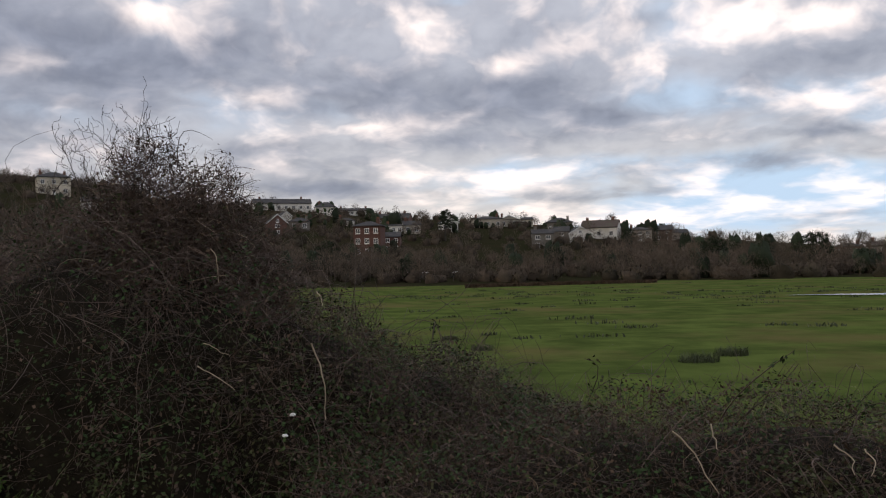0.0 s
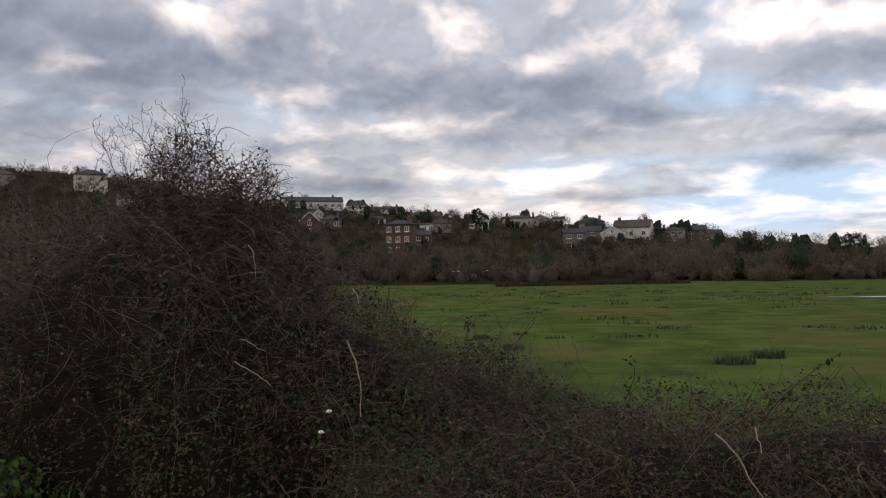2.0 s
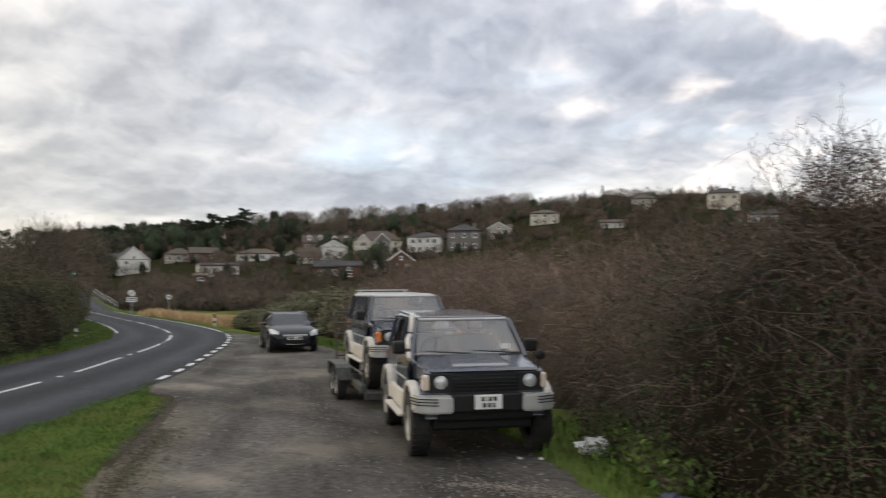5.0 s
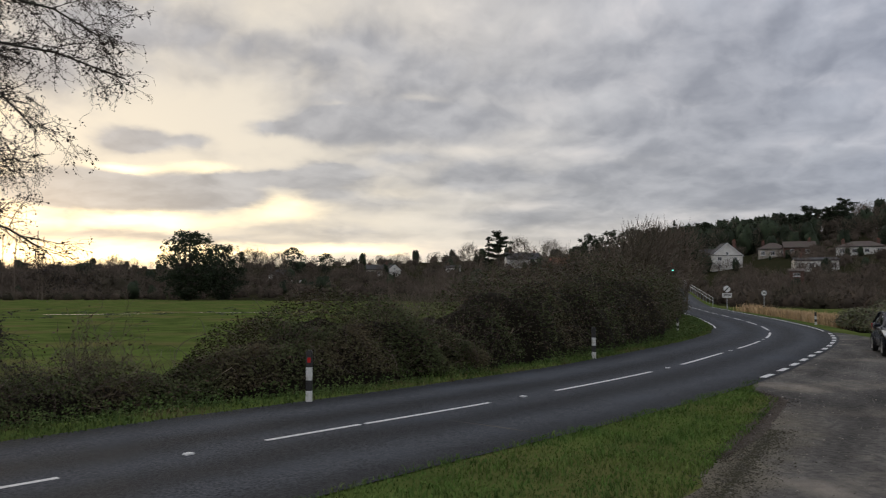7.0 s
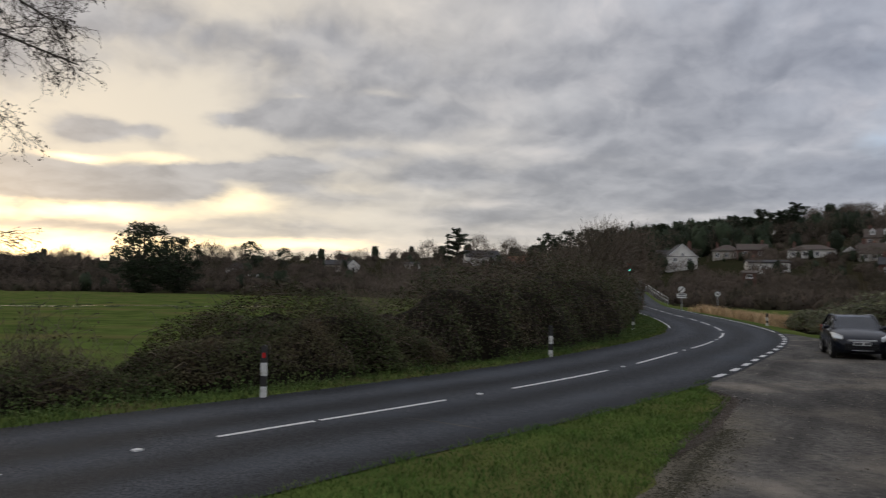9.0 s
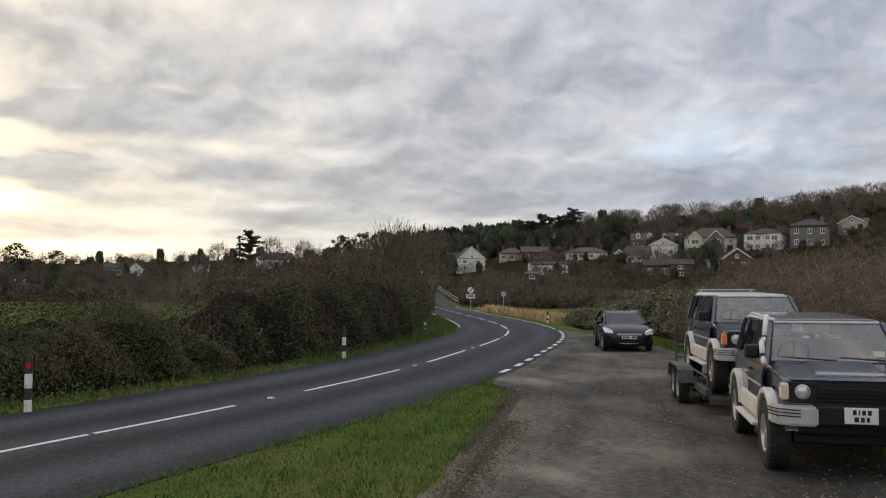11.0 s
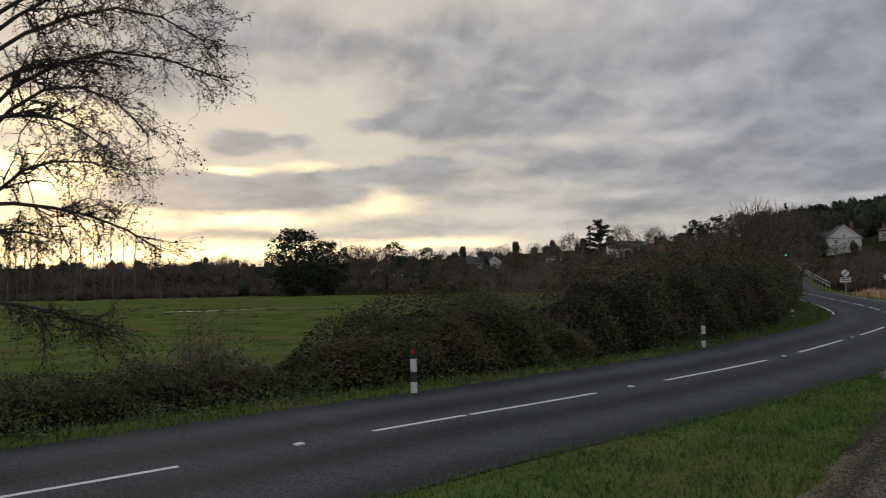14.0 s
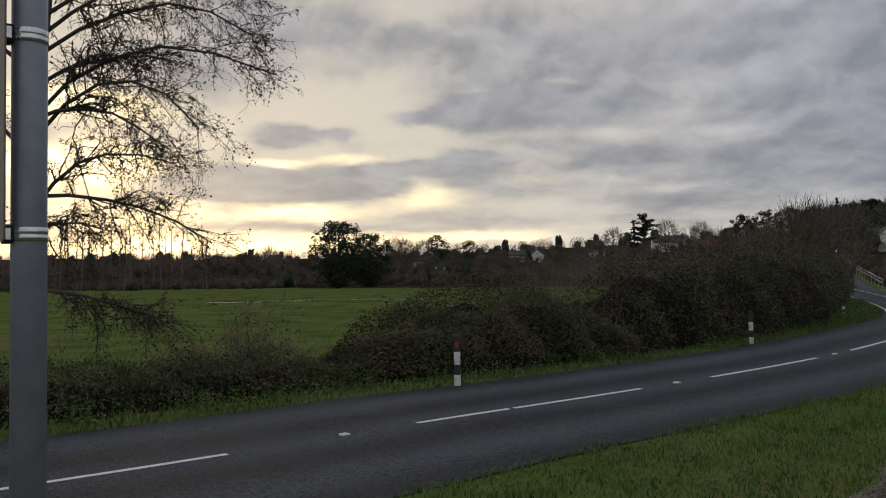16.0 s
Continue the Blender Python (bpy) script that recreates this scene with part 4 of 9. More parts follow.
def hedge(name, label, category, ridge, seed, canes, leaf_n, brown_n, cane_len=(0.4, 1.3), r=0.004, leaf=(0.022, 0.045), core=0.8, leaf_lo=0.03, leaf_power=1.0, dead=0.03, leaf_m=None, whips=0, rough=0.0, spikes=0, cane_m=None, thin_out=1.0, long_canes=0, long_len=1.0, core_m=None):
    rng = np.random.default_rng(seed)
    ob = thing(name, label, category, "", ridge[0][0], ridge[0][1], 0)
    inv = np.array([ridge[0][0], ridge[0][1], 0.0])
    # added filler shell; its default near-black paints the shade between the stems
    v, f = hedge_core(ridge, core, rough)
    mesh_np("thicket", v - inv, f, core_m or M_SHADECORE, ob, "solid filler shell standing for the shaded inside", True)
    for kind, num, m in (("cane_tangle", canes, cane_m or M_CANE), ("dead_cane_tangle", int(canes * dead), M_DEADCANE)):
        if num < 3:
            continue
        p, out, way = on_hedge(ridge, num, rng, 0.16, rough=rough)
        path = arcs(p - out * 0.15, out, way, rng.uniform(*cane_len, num), rng, k=5)
        rad = 1.25 * r * rng.uniform(0.5, 1.5, (num, 1)) * np.linspace(1.1, 0.45, 5)[None]
        v, f = tubes(path, rad, 2)
        tagged(mesh_np(kind, v - inv, f, m, ob, "tangled arching stems"), kind="stuff")
    if long_canes:
        # canes that spring from inside, arch over the face and hang
        p, out, way = on_hedge(ridge, long_canes, rng, 0.05, 0.12, rough=rough)
        path = arcs(p - out * 0.12, out * 0.3 + [0, 0, 0.2], way, rng.uniform(0.35, 1.25, long_canes) * long_len, rng, 1.0, 7)
        v, f = tubes(path, 1.5 * r * rng.uniform(0.7, 1.5, (long_canes, 1)) * np.linspace(1.1, 0.4, 7)[None], 3)
        tagged(mesh_np("cane_arch_tangle", v - inv, f, M_LONGCANE, ob, "long bare arching canes"), kind="stuff")
    for kind, num, m in (("foliage", leaf_n, leaf_m or M_LEAF), ("withered_foliage", brown_n, M_LEAFB)):
        if num < 3:
            continue
        p, out, way = on_hedge(ridge, num, rng, 0.11, leaf_lo if kind == "foliage" else 0.03, leaf_power, rough, thin_out if kind == "foliage" else 1.0)
        p = p + rng.normal(size=p.shape) * 0.04
        v, f = leaves(p, rng.uniform(*leaf, num), rng, 1.0, 0.6, out * 0.75 + [0, 0, 0.45] if kind == "foliage" else None)
        tagged(mesh_np(kind, v - inv, f, m, ob), kind="stuff")
    if spikes:
        # thin upright twigs that break the hedge's outline
        p, out, way = on_hedge(ridge, spikes, rng, 0.08, 0.22, rough=rough)
        up = rng.normal(size=p.shape) * 0.33 + out * 0.25 + [0, 0, 0.9]
        L = rng.uniform(0.25, 1.0, (spikes, 1, 1)) ** 1.5 * (cane_len[1] * 0.75)
        t = np.linspace(0, 1, 4)[None, :, None]
        path = (p - out * 0.1)[:, None] + up[:, None] * L * t + rng.normal(size=(spikes, 1, 3)) * 0.1 * L * np.sin(t * np.pi)
        v, f = tubes(path, np.tile(np.linspace(r * 1.2, r * 0.4, 4), (spikes, 1)), 2)
        tagged(mesh_np("twig_tangle", v - inv, f, M_HEDGETWIG, ob, "thin bare upright twigs"), kind="stuff")
    if whips:
        # long arching shoots with small leaves along them
        p, out, way = on_hedge(ridge, whips, rng, 0.05, 0.3, rough=rough)
        path = arcs(p, out, way, rng.uniform(0.4, 0.95, whips), rng, 0.95)
        v, f = tubes(path, np.tile(np.linspace(0.006, 0.0025, 6), (whips, 1)), 4)
        tagged(mesh_np("shoot_tangle", v - inv, f, M_CANE, ob, "long arching leafy shoots"), kind="stuff")
        k = rng.integers(0, whips, whips * 16)
        u = rng.uniform(1.0, 5.0, len(k))
        lo = np.minimum(u.astype(int), 4)
        q = path[k, lo] + (path[k, lo + 1] - path[k, lo]) * (u - lo)[:, None] + rng.normal(size=(len(k), 3)) * 0.025
        v, f = leaves(q, rng.uniform(0.015, 0.034, len(k)), rng, 0.8, 0.55)
        tagged(mesh_np("shoot_foliage", v - inv, f, M_LEAF, ob), kind="stuff")
    return ob


# the big bramble along the lay-by, seen across the field
BRAMBLE = [(3.0, 7.3, 0.5, 1.5), (1.4, 7.8, 0.72, 1.6), (0.3, 8.1, 1.08, 1.7), (-0.5, 8.2, 1.42, 1.7), (-1.3, 8.2, 1.85, 1.8), (-2.1, 8.25, 2.4, 1.8), (-2.8, 8.4, 2.7, 1.8), (-3.4, 8.7, 2.6, 1.8), (-4.1, 9.2, 2.5, 1.8), (-5.2, 10.2, 2.5, 1.8)]
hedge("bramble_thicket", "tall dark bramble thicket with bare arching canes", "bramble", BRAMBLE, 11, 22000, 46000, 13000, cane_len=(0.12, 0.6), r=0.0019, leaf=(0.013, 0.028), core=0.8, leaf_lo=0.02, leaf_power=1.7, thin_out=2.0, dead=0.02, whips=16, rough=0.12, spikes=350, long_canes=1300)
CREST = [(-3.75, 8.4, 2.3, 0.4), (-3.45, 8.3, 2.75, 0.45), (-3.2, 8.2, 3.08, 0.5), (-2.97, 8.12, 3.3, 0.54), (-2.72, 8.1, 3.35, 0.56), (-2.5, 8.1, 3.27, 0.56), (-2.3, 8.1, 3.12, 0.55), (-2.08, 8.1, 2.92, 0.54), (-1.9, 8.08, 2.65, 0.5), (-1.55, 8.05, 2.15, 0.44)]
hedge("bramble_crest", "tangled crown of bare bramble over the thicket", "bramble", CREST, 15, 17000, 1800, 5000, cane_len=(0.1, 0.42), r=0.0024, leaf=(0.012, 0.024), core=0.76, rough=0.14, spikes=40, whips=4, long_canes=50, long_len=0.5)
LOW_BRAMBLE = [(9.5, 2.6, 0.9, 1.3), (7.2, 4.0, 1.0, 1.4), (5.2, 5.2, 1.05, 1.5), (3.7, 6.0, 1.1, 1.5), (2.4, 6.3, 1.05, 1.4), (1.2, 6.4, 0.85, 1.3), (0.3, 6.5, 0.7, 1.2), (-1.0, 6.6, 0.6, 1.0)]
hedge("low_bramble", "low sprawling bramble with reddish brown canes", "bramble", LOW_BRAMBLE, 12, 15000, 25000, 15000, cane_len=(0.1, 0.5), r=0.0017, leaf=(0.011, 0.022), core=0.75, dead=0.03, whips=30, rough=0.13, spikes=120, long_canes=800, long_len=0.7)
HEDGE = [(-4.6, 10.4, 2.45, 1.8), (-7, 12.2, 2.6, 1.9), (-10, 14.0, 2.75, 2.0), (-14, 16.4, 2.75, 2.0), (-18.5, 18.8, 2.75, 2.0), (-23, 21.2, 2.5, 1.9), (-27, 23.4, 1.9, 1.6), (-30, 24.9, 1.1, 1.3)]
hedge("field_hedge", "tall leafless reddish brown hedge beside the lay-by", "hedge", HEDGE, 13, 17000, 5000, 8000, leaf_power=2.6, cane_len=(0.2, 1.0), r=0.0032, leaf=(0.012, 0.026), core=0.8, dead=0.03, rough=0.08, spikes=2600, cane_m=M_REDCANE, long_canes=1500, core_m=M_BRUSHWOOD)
# across the road
LOW_HEDGE = [(-8.5, -13.6, 0.9, 0.7), (-11.3, -9.9, 0.95, 0.85), (-12.6, -7.9, 1.0, 1.3), (-14.3, -7.3, 1.1, 1.05), (-16.2, -5.6, 1.05, 1.0), (-17.4, -4.2, 0.95, 0.95)]
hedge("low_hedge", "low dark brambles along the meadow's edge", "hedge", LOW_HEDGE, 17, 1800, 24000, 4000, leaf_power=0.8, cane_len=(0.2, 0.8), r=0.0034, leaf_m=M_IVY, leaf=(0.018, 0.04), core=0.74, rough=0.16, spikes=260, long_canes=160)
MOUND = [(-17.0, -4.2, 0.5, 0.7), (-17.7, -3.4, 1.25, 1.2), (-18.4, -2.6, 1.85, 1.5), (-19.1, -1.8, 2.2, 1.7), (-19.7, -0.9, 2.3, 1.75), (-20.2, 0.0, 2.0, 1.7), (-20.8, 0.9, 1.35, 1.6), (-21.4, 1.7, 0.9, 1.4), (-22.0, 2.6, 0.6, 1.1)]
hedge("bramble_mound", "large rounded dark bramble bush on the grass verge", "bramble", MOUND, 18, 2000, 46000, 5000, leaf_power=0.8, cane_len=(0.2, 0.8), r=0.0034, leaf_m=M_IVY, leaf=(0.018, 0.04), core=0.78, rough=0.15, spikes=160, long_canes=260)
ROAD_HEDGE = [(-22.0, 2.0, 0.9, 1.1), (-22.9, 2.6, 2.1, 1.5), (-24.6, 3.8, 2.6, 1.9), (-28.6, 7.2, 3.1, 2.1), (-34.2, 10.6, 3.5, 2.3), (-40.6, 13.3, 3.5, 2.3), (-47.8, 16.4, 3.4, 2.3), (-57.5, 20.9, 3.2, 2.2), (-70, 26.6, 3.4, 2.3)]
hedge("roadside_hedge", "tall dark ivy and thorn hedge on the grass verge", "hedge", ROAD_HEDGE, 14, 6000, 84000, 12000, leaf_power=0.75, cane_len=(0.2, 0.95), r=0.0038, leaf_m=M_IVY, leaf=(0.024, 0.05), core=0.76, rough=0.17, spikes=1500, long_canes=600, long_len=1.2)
# brown twiggy scrub behind the mound
BACK_SCRUB = [(-24.5, -0.4, 0.9, 0.9), (-26.0, 0.6, 1.8, 1.3), (-28.0, 2.2, 2.5, 1.6), (-31.0, 4.7, 2.9, 1.8), (-35.0, 7.6, 3.1, 1.8)]
hedge("thorn_scrub", "brown leafless thorn scrub behind the brambles", "scrub", BACK_SCRUB, 19, 3000, 300, 900, cane_len=(0.3, 1.1), r=0.0035, leaf=(0.02, 0.04), core=0.62, rough=0.2, spikes=3000, cane_m=M_HEDGETWIG)

OLIVE_HEDGE = [(-25.5, 22.4, 1.6, 1.0), (-28.5, 23.6, 2.0, 1.4), (-32, 25.0, 1.95, 1.6), (-36, 26.4, 1.85, 1.7), (-40, 27.8, 1.7, 1.6), (-44.5, 29.6, 1.5, 1.6), (-49, 31.6, 1.2, 1.4), (-53, 33.4, 0.7, 1.0)]
hedge("olive_hedge", "yellowish green overgrown hedge at the lay-by's end", "hedge", OLIVE_HEDGE, 16, 2600, 32000, 2500, cane_len=(0.3, 0.9), r=0.006, leaf=(0.04, 0.08), core=0.72, leaf_m=M_OLIVE, dead=0.12, rough=0.15, spikes=500)
# ---------------------------------------------------------------- vehicles (x forward, y left)
def slab(bm, pts, thick):
    """A plate from a flat outline, given thickness to its back."""
    pts = [Vector(p) for p in pts]
    nrm = (pts[1] - pts[0]).cross(pts[2] - pts[0]).normalized() * thick
    a, b = [bm.verts.new(p) for p in pts], [bm.verts.new(p - nrm) for p in pts]
    k = len(a)
    bm.faces.new(a), bm.faces.new(b[::-1])
    for i in range(k):
        bm.faces.new((a[i], b[i], b[(i + 1) % k], a[(i + 1) % k]))
    bmesh.ops.recalc_face_normals(bm, faces=bm.faces[:])
    return bm


def lathe(profile, segs=28):
    """Turns a profile of (radius, along y) about the y axis."""
    bm = bmesh.new()
    rings = []
    for i in range(segs):
        a = 2 * math.pi * i / segs
        rings.append([bm.verts.new((r * math.cos(a), y, r * math.sin(a))) for r, y in profile])
    for i in range(segs):
        p, q = rings[i], rings[(i + 1) % segs]
        for j in range(len(profile) - 1):
            bm.faces.new((p[j], p[j + 1], q[j + 1], q[j]))
    bmesh.ops.remove_doubles(bm, verts=bm.verts[:], dist=1e-4)
    bmesh.ops.recalc_face_normals(bm, faces=bm.faces[:])
    return bm


def wheel(parent, x, y, r, width, rim_r, spokes=6, outer=-1, tread=True):
    """A wheel at the axle height r; outer: which side is outward."""
    w = width / 2
    hub = new("wheel")
    hub.parent, hub.location = parent, (x, y, r)
    bm = lathe([(rim_r, -w * 0.8), (rim_r + 0.02, -w * 0.95), (r - 0.05, -w), (r - 0.012, -w * 0.86), (r, -w * 0.55), (r, w * 0.55), (r - 0.012, w * 0.86), (r - 0.05, w), (rim_r + 0.02, w * 0.95), (rim_r, w * 0.8)], 32)
    if tread:
        for i in range(30):
            a = 2 * math.pi * i / 30
            for s in (-1, 1):
                m = Matrix.Rotation(-a, 4, "Y") @ Matrix.Translation((r, s * w * 0.62 + 0.0, 0)) @ Matrix.Diagonal((0.012, w * 0.5, 0.03, 1))
                bmesh.ops.create_cube(bm, size=1.0, matrix=m)
    tyre = part("tyre", bm, M_RUBBER, hub, "black rubber tyre with chunky tread" if tread else "black rubber tyre")
    o = outer
    rim = part("rim", lathe([(rim_r + 0.004, o * w * 0.82), (rim_r + 0.004, o * w * 0.9), (rim_r - 0.02, o * w * 0.86), (rim_r - 0.03, o * w * 0.45), (rim_r * 0.35, o * w * 0.5), (rim_r * 0.3, o * w * 0.75), (0.0, o * w * 0.75)], 24), M_SILVER, hub, "dull silver wheel rim", True)
    bm = bmesh.new()
    for i in range(spokes):
        a = 2 * math.pi * i / spokes
        m = Matrix.Rotation(a, 4, "Y") @ Matrix.Translation((rim_r * 0.62, o * w * 0.62, 0)) @ Matrix.Diagonal((rim_r * 0.7, w * 0.3, rim_r * 0.24, 1))
        bmesh.ops.create_cube(bm, size=1.0, matrix=m)
    part("spoke_spider", bm, M_SILVER, hub)
    return hub


def arch(x, r0, r1, y0, y1, z, lo=0.0, hi=180.0, segs=16):
    """A wheel-arch flare: a bent strip."""
    bm = bmesh.new()
    pts = [(x + r1 * math.cos(radians(a)), z + r1 * math.sin(radians(a))) for a in np.linspace(lo, hi, segs)]
    inn = [(x + r0 * math.cos(radians(a)), z + r0 * math.sin(radians(a))) for a in np.linspace(hi, lo, segs)]
    prism(bm, pts + inn, y0, y1, "y")
    bmesh.ops.bevel(bm, geom=[e for e in bm.edges if e.calc_face_angle(0) > 1.0], offset=0.012, segments=2, affect="EDGES")
    return bm


def seat_part(parent, x, y, z):
    bm = bmesh.new()
    box(bm, x - 0.25, x + 0.27, y - 0.25, y + 0.25, z, z + 0.16, 0.05)
    part("seat_base", bm, M_SEAT, parent)
    bm = bmesh.new()
    prism(bm, [(x - 0.22, z + 0.1), (x - 0.1, z + 0.12), (x - 0.2, z + 0.68), (x - 0.34, z + 0.68)], y - 0.24, y + 0.24, "y")
    bmesh.ops.bevel(bm, geom=bm.edges[:], offset=0.04, segments=2, affect="EDGES")
    part("seat_back", bm, M_SEAT, parent)
    part("headrest", boxed(x - 0.36, x - 0.26, y - 0.13, y + 0.13, z + 0.72, z + 0.9, bevel=0.04), M_SEAT, parent)


def suv(label, x, y, z, turn, long=False, snorkel=False, plate=False):
    ob = thing("off_roader", label, "off-road car", "", x, y, z, turn)
    fa, ra = (1.36, -1.365) if long else (1.21, -1.21)
    k = fa - 1.21                       # the longer car's front lies further ahead
    fx, bx = 1.68 + k, (-2.1 if long else -1.72)
    r, az, ar = 0.39, 0.40, 0.475
    cowl, belt = 0.80 + k, 1.17
    # lower body with the wheel openings cut out
    def opening(c):
        return [(c + ar * math.cos(radians(a)), max(0.5, az + ar * math.sin(radians(a)))) for a in np.linspace(0, 180, 15)]
    side = [(fx, 0.60), (fx + 0.015, 1.02), (fx - 0.05, 1.06), (cowl, belt - 0.03), (cowl - 0.1, belt), (bx, belt), (bx - 0.03, 0.9), (bx, 0.52)]
    side += [(px_, pz) for px_, pz in reversed(opening(ra))] + [(px_, pz) for px_, pz in reversed(opening(fa))]
    bm = bmesh.new()
    prism(bm, side, -0.80, 0.80, "y")
    for v in bm.verts:                  # tumblehome and tapered nose
        s = 1 - 0.05 * max(0, v.co.z - 0.95) / 0.2 - 0.07 * max(0.0, (v.co.x - fa) / (fx - fa)) ** 2
        v.co.y *= s
    bmesh.ops.bevel(bm, geom=[e for e in bm.edges if e.calc_face_angle(0) > 0.7], offset=0.02, segments=2, affect="EDGES")
    part("body", bm, M_NAVY, ob, "glossy navy blue lower body")
    # underbody
    part("underbody", boxed(bx + 0.1, fx - 0.1, -0.62, 0.62, 0.34, 0.6, bevel=0.03), M_BLACKPL, ob, "dark chassis underside")
    for c in (fa, ra):
        bm = bmesh.new()
        rod(bm, (c, -0.7, az), (c, 0.7, az), 0.06)
        part("axle", bm, M_BLACKPL, ob)
    # bonnet
    bm = bmesh.new()
    nose = [(fx + 0.02, 1.035), (fx - 0.02, 1.075), (fx - 0.25, 1.10), (cowl + 0.02, belt + 0.015), (cowl + 0.02, belt - 0.05), (fx - 0.1, 1.03)]
    prism(bm, nose, -0.70, 0.70, "y")
    for v in bm.verts:
        v.co.y *= 1 - 0.05 * max(0.0, (v.co.x - cowl) / (fx - cowl))
    bmesh.ops.bevel(bm, geom=[e for e in bm.edges if e.calc_face_angle(0) > 0.5], offset=0.018, segments=2, affect="EDGES")
    bonnet = part("bonnet", bm, M_NAVY, ob, "navy bonnet with a raised centre")
    bm = bmesh.new()
    prism(bm, [(fx - 0.15, 1.085), (fx - 0.25, 1.115), (cowl + 0.1, belt + 0.03), (cowl + 0.1, belt)], -0.36, 0.36, "y")
    bmesh.ops.bevel(bm, geom=[e for e in bm.edges if e.calc_face_angle(0) > 0.5], offset=0.012, segments=1, affect="EDGES")
    part("bonnet_bulge", bm, M_NAVY, bonnet)
    # roof
    top, wx = 1.71, cowl - 0.42
    tail = bx + 0.14
    bm = bmesh.new()
    box(bm, tail, wx, -0.63, 0.63, top - 0.10, top, 0.035)
    for v in bm.verts:
        if v.co.z > top - 0.05:
            v.co.y *= 0.94
            v.co.z += 0.012 * (1 - (v.co.y / 0.6) ** 2)
            if v.co.x > wx - 0.1:
                v.co.z -= 0.045
                v.co.x -= 0.04
    part("roof", bm, M_CHROME if long else M_NAVY, ob, "silver grey roof" if long else "navy roof")
    bm = bmesh.new()
    rod(bm, (wx + 0.015, -0.6, top - 0.085), (wx + 0.015, 0.6, top - 0.085), 0.018)
    part("roof_trim", bm, M_CHROME, ob, "bright strip above the windscreen")
    # pillars, between the belt and the roof
    gy, ty = 0.735, 0.615
    posts = [(cowl - 0.02, wx + 0.01, 0.055), (cowl - 1.08, cowl - 1.12, 0.06), (bx + 0.04, tail + 0.03, 0.09)]
    if long:
        posts.insert(2, (cowl - 1.95, cowl - 1.97, 0.06))
    for sy in (-1, 1):
        for xb, xt, w in posts:
            bm = bmesh.new()
            slab(bm, [(xb - w / 2, sy * gy, belt - 0.02), (xb + w / 2, sy * gy, belt - 0.02), (xt + w / 2, sy * ty, top - 0.09), (xt - w / 2, sy * ty, top - 0.09)][:: sy], 0.05)
            part("pillar", bm, M_NAVY, ob)
        for (xb0, xt0, w0), (xb1, xt1, w1) in zip(posts, posts[1:]):
            bm = bmesh.new()
            slab(bm, [(xb1 + w1 / 2, sy * (gy - 0.012), belt), (xb0 - w0 / 2, sy * (gy - 0.012), belt), (xt0 - w0 / 2, sy * (ty - 0.012), top - 0.1), (xt1 + w1 / 2, sy * (ty - 0.012), top - 0.1)][:: sy], 0.006)
            win = part("side_window", bm, M_GLASS, ob, "dark reflecting side window")
            win.visible_shadow = False
        # door outline as proud panels, belt moulding and handles
        doors = [(cowl - 0.08, cowl - 1.08)] + ([(cowl - 1.12, cowl - 1.93)] if long else [])
        for d0, d1 in doors:
            lo_ = 0.56
            bm = bmesh.new()
            slab(bm, [(d1, sy * 0.803, lo_ if d1 > ra + ar else 0.86), (d0, sy * 0.803, lo_), (d0, sy * 0.79, 0.98), (d0, sy * 0.755, belt - 0.03), (d1, sy * 0.755, belt - 0.03), (d1, sy * 0.79, 0.98)][:: sy], 0.02)
            door = part("door", bm, M_NAVY, ob)
            part("door_handle", boxed(d1 + 0.08, d1 + 0.24, sy * 0.795, sy * 0.825, 1.0, 1.035, bevel=0.008), M_BLACKPL, door, "black door handle")
            part("side_moulding", boxed(d1 + 0.01, d0 - 0.01, sy * 0.798, sy * 0.822, 0.86, 0.885, bevel=0.006), M_CHROME, door, "thin bright side strip")
        part("sill_cladding", boxed(ra + ar - 0.01, fa - ar + 0.01, sy * 0.79, sy * 0.845, 0.46, 0.70, bevel=0.025), M_CREAM, ob, "champagne ribbed sill cladding")
        bm = bmesh.new()
        for zz in (0.53, 0.58, 0.63):
            box(bm, ra + ar, fa - ar, sy * 0.84, sy * 0.853, zz, zz + 0.02)
        part("cladding_rib", bm, M_CREAM, ob)
        part("side_step", boxed(ra + ar, fa - ar, sy * 0.78, sy * 0.93, 0.40, 0.44, bevel=0.015), M_CREAM, ob, "pale side step")
        for c in (fa, ra):
            part("wheel_flare", arch(c, ar - 0.03, ar + 0.035, sy * 0.765, sy * 0.875, az, 26 if c == fa else 10, 170), M_CREAM, ob, "champagne wheel-arch flare")
        part("mud_flap", boxed(ra - ar - 0.01, ra - ar + 0.01, sy * 0.6, sy * 0.86, 0.24, 0.5), M_BLACKPL, ob)
        # mirror
        mirror = part("door_mirror", boxed(cowl - 0.28, cowl - 0.14, sy * 0.80, sy * 0.98, belt + 0.02, belt + 0.19, bevel=0.035), M_BLACKPL, ob, "large dark door mirror")
        part("mirror_glass", boxed(cowl - 0.286, cowl - 0.28, sy * 0.82, sy * 0.96, belt + 0.04, belt + 0.17), M_MIRROR, mirror)
        # head lamp
        y0 = sy * 0.545
        bm = lathe([(0.0, -0.012), (0.042, -0.008), (0.062, 0.0), (0.068, 0.02), (0.068, 0.05)], 24)
        bmesh.ops.rotate(bm, verts=bm.verts[:], matrix=Matrix.Rotation(radians(90), 3, "Z"))
        bmesh.ops.translate(bm, verts=bm.verts[:], vec=(fx + 0.055, y0, 0.925))
        lamp = part("headlamp", bm, M_CLEAR, ob, "round clear headlamp", True)
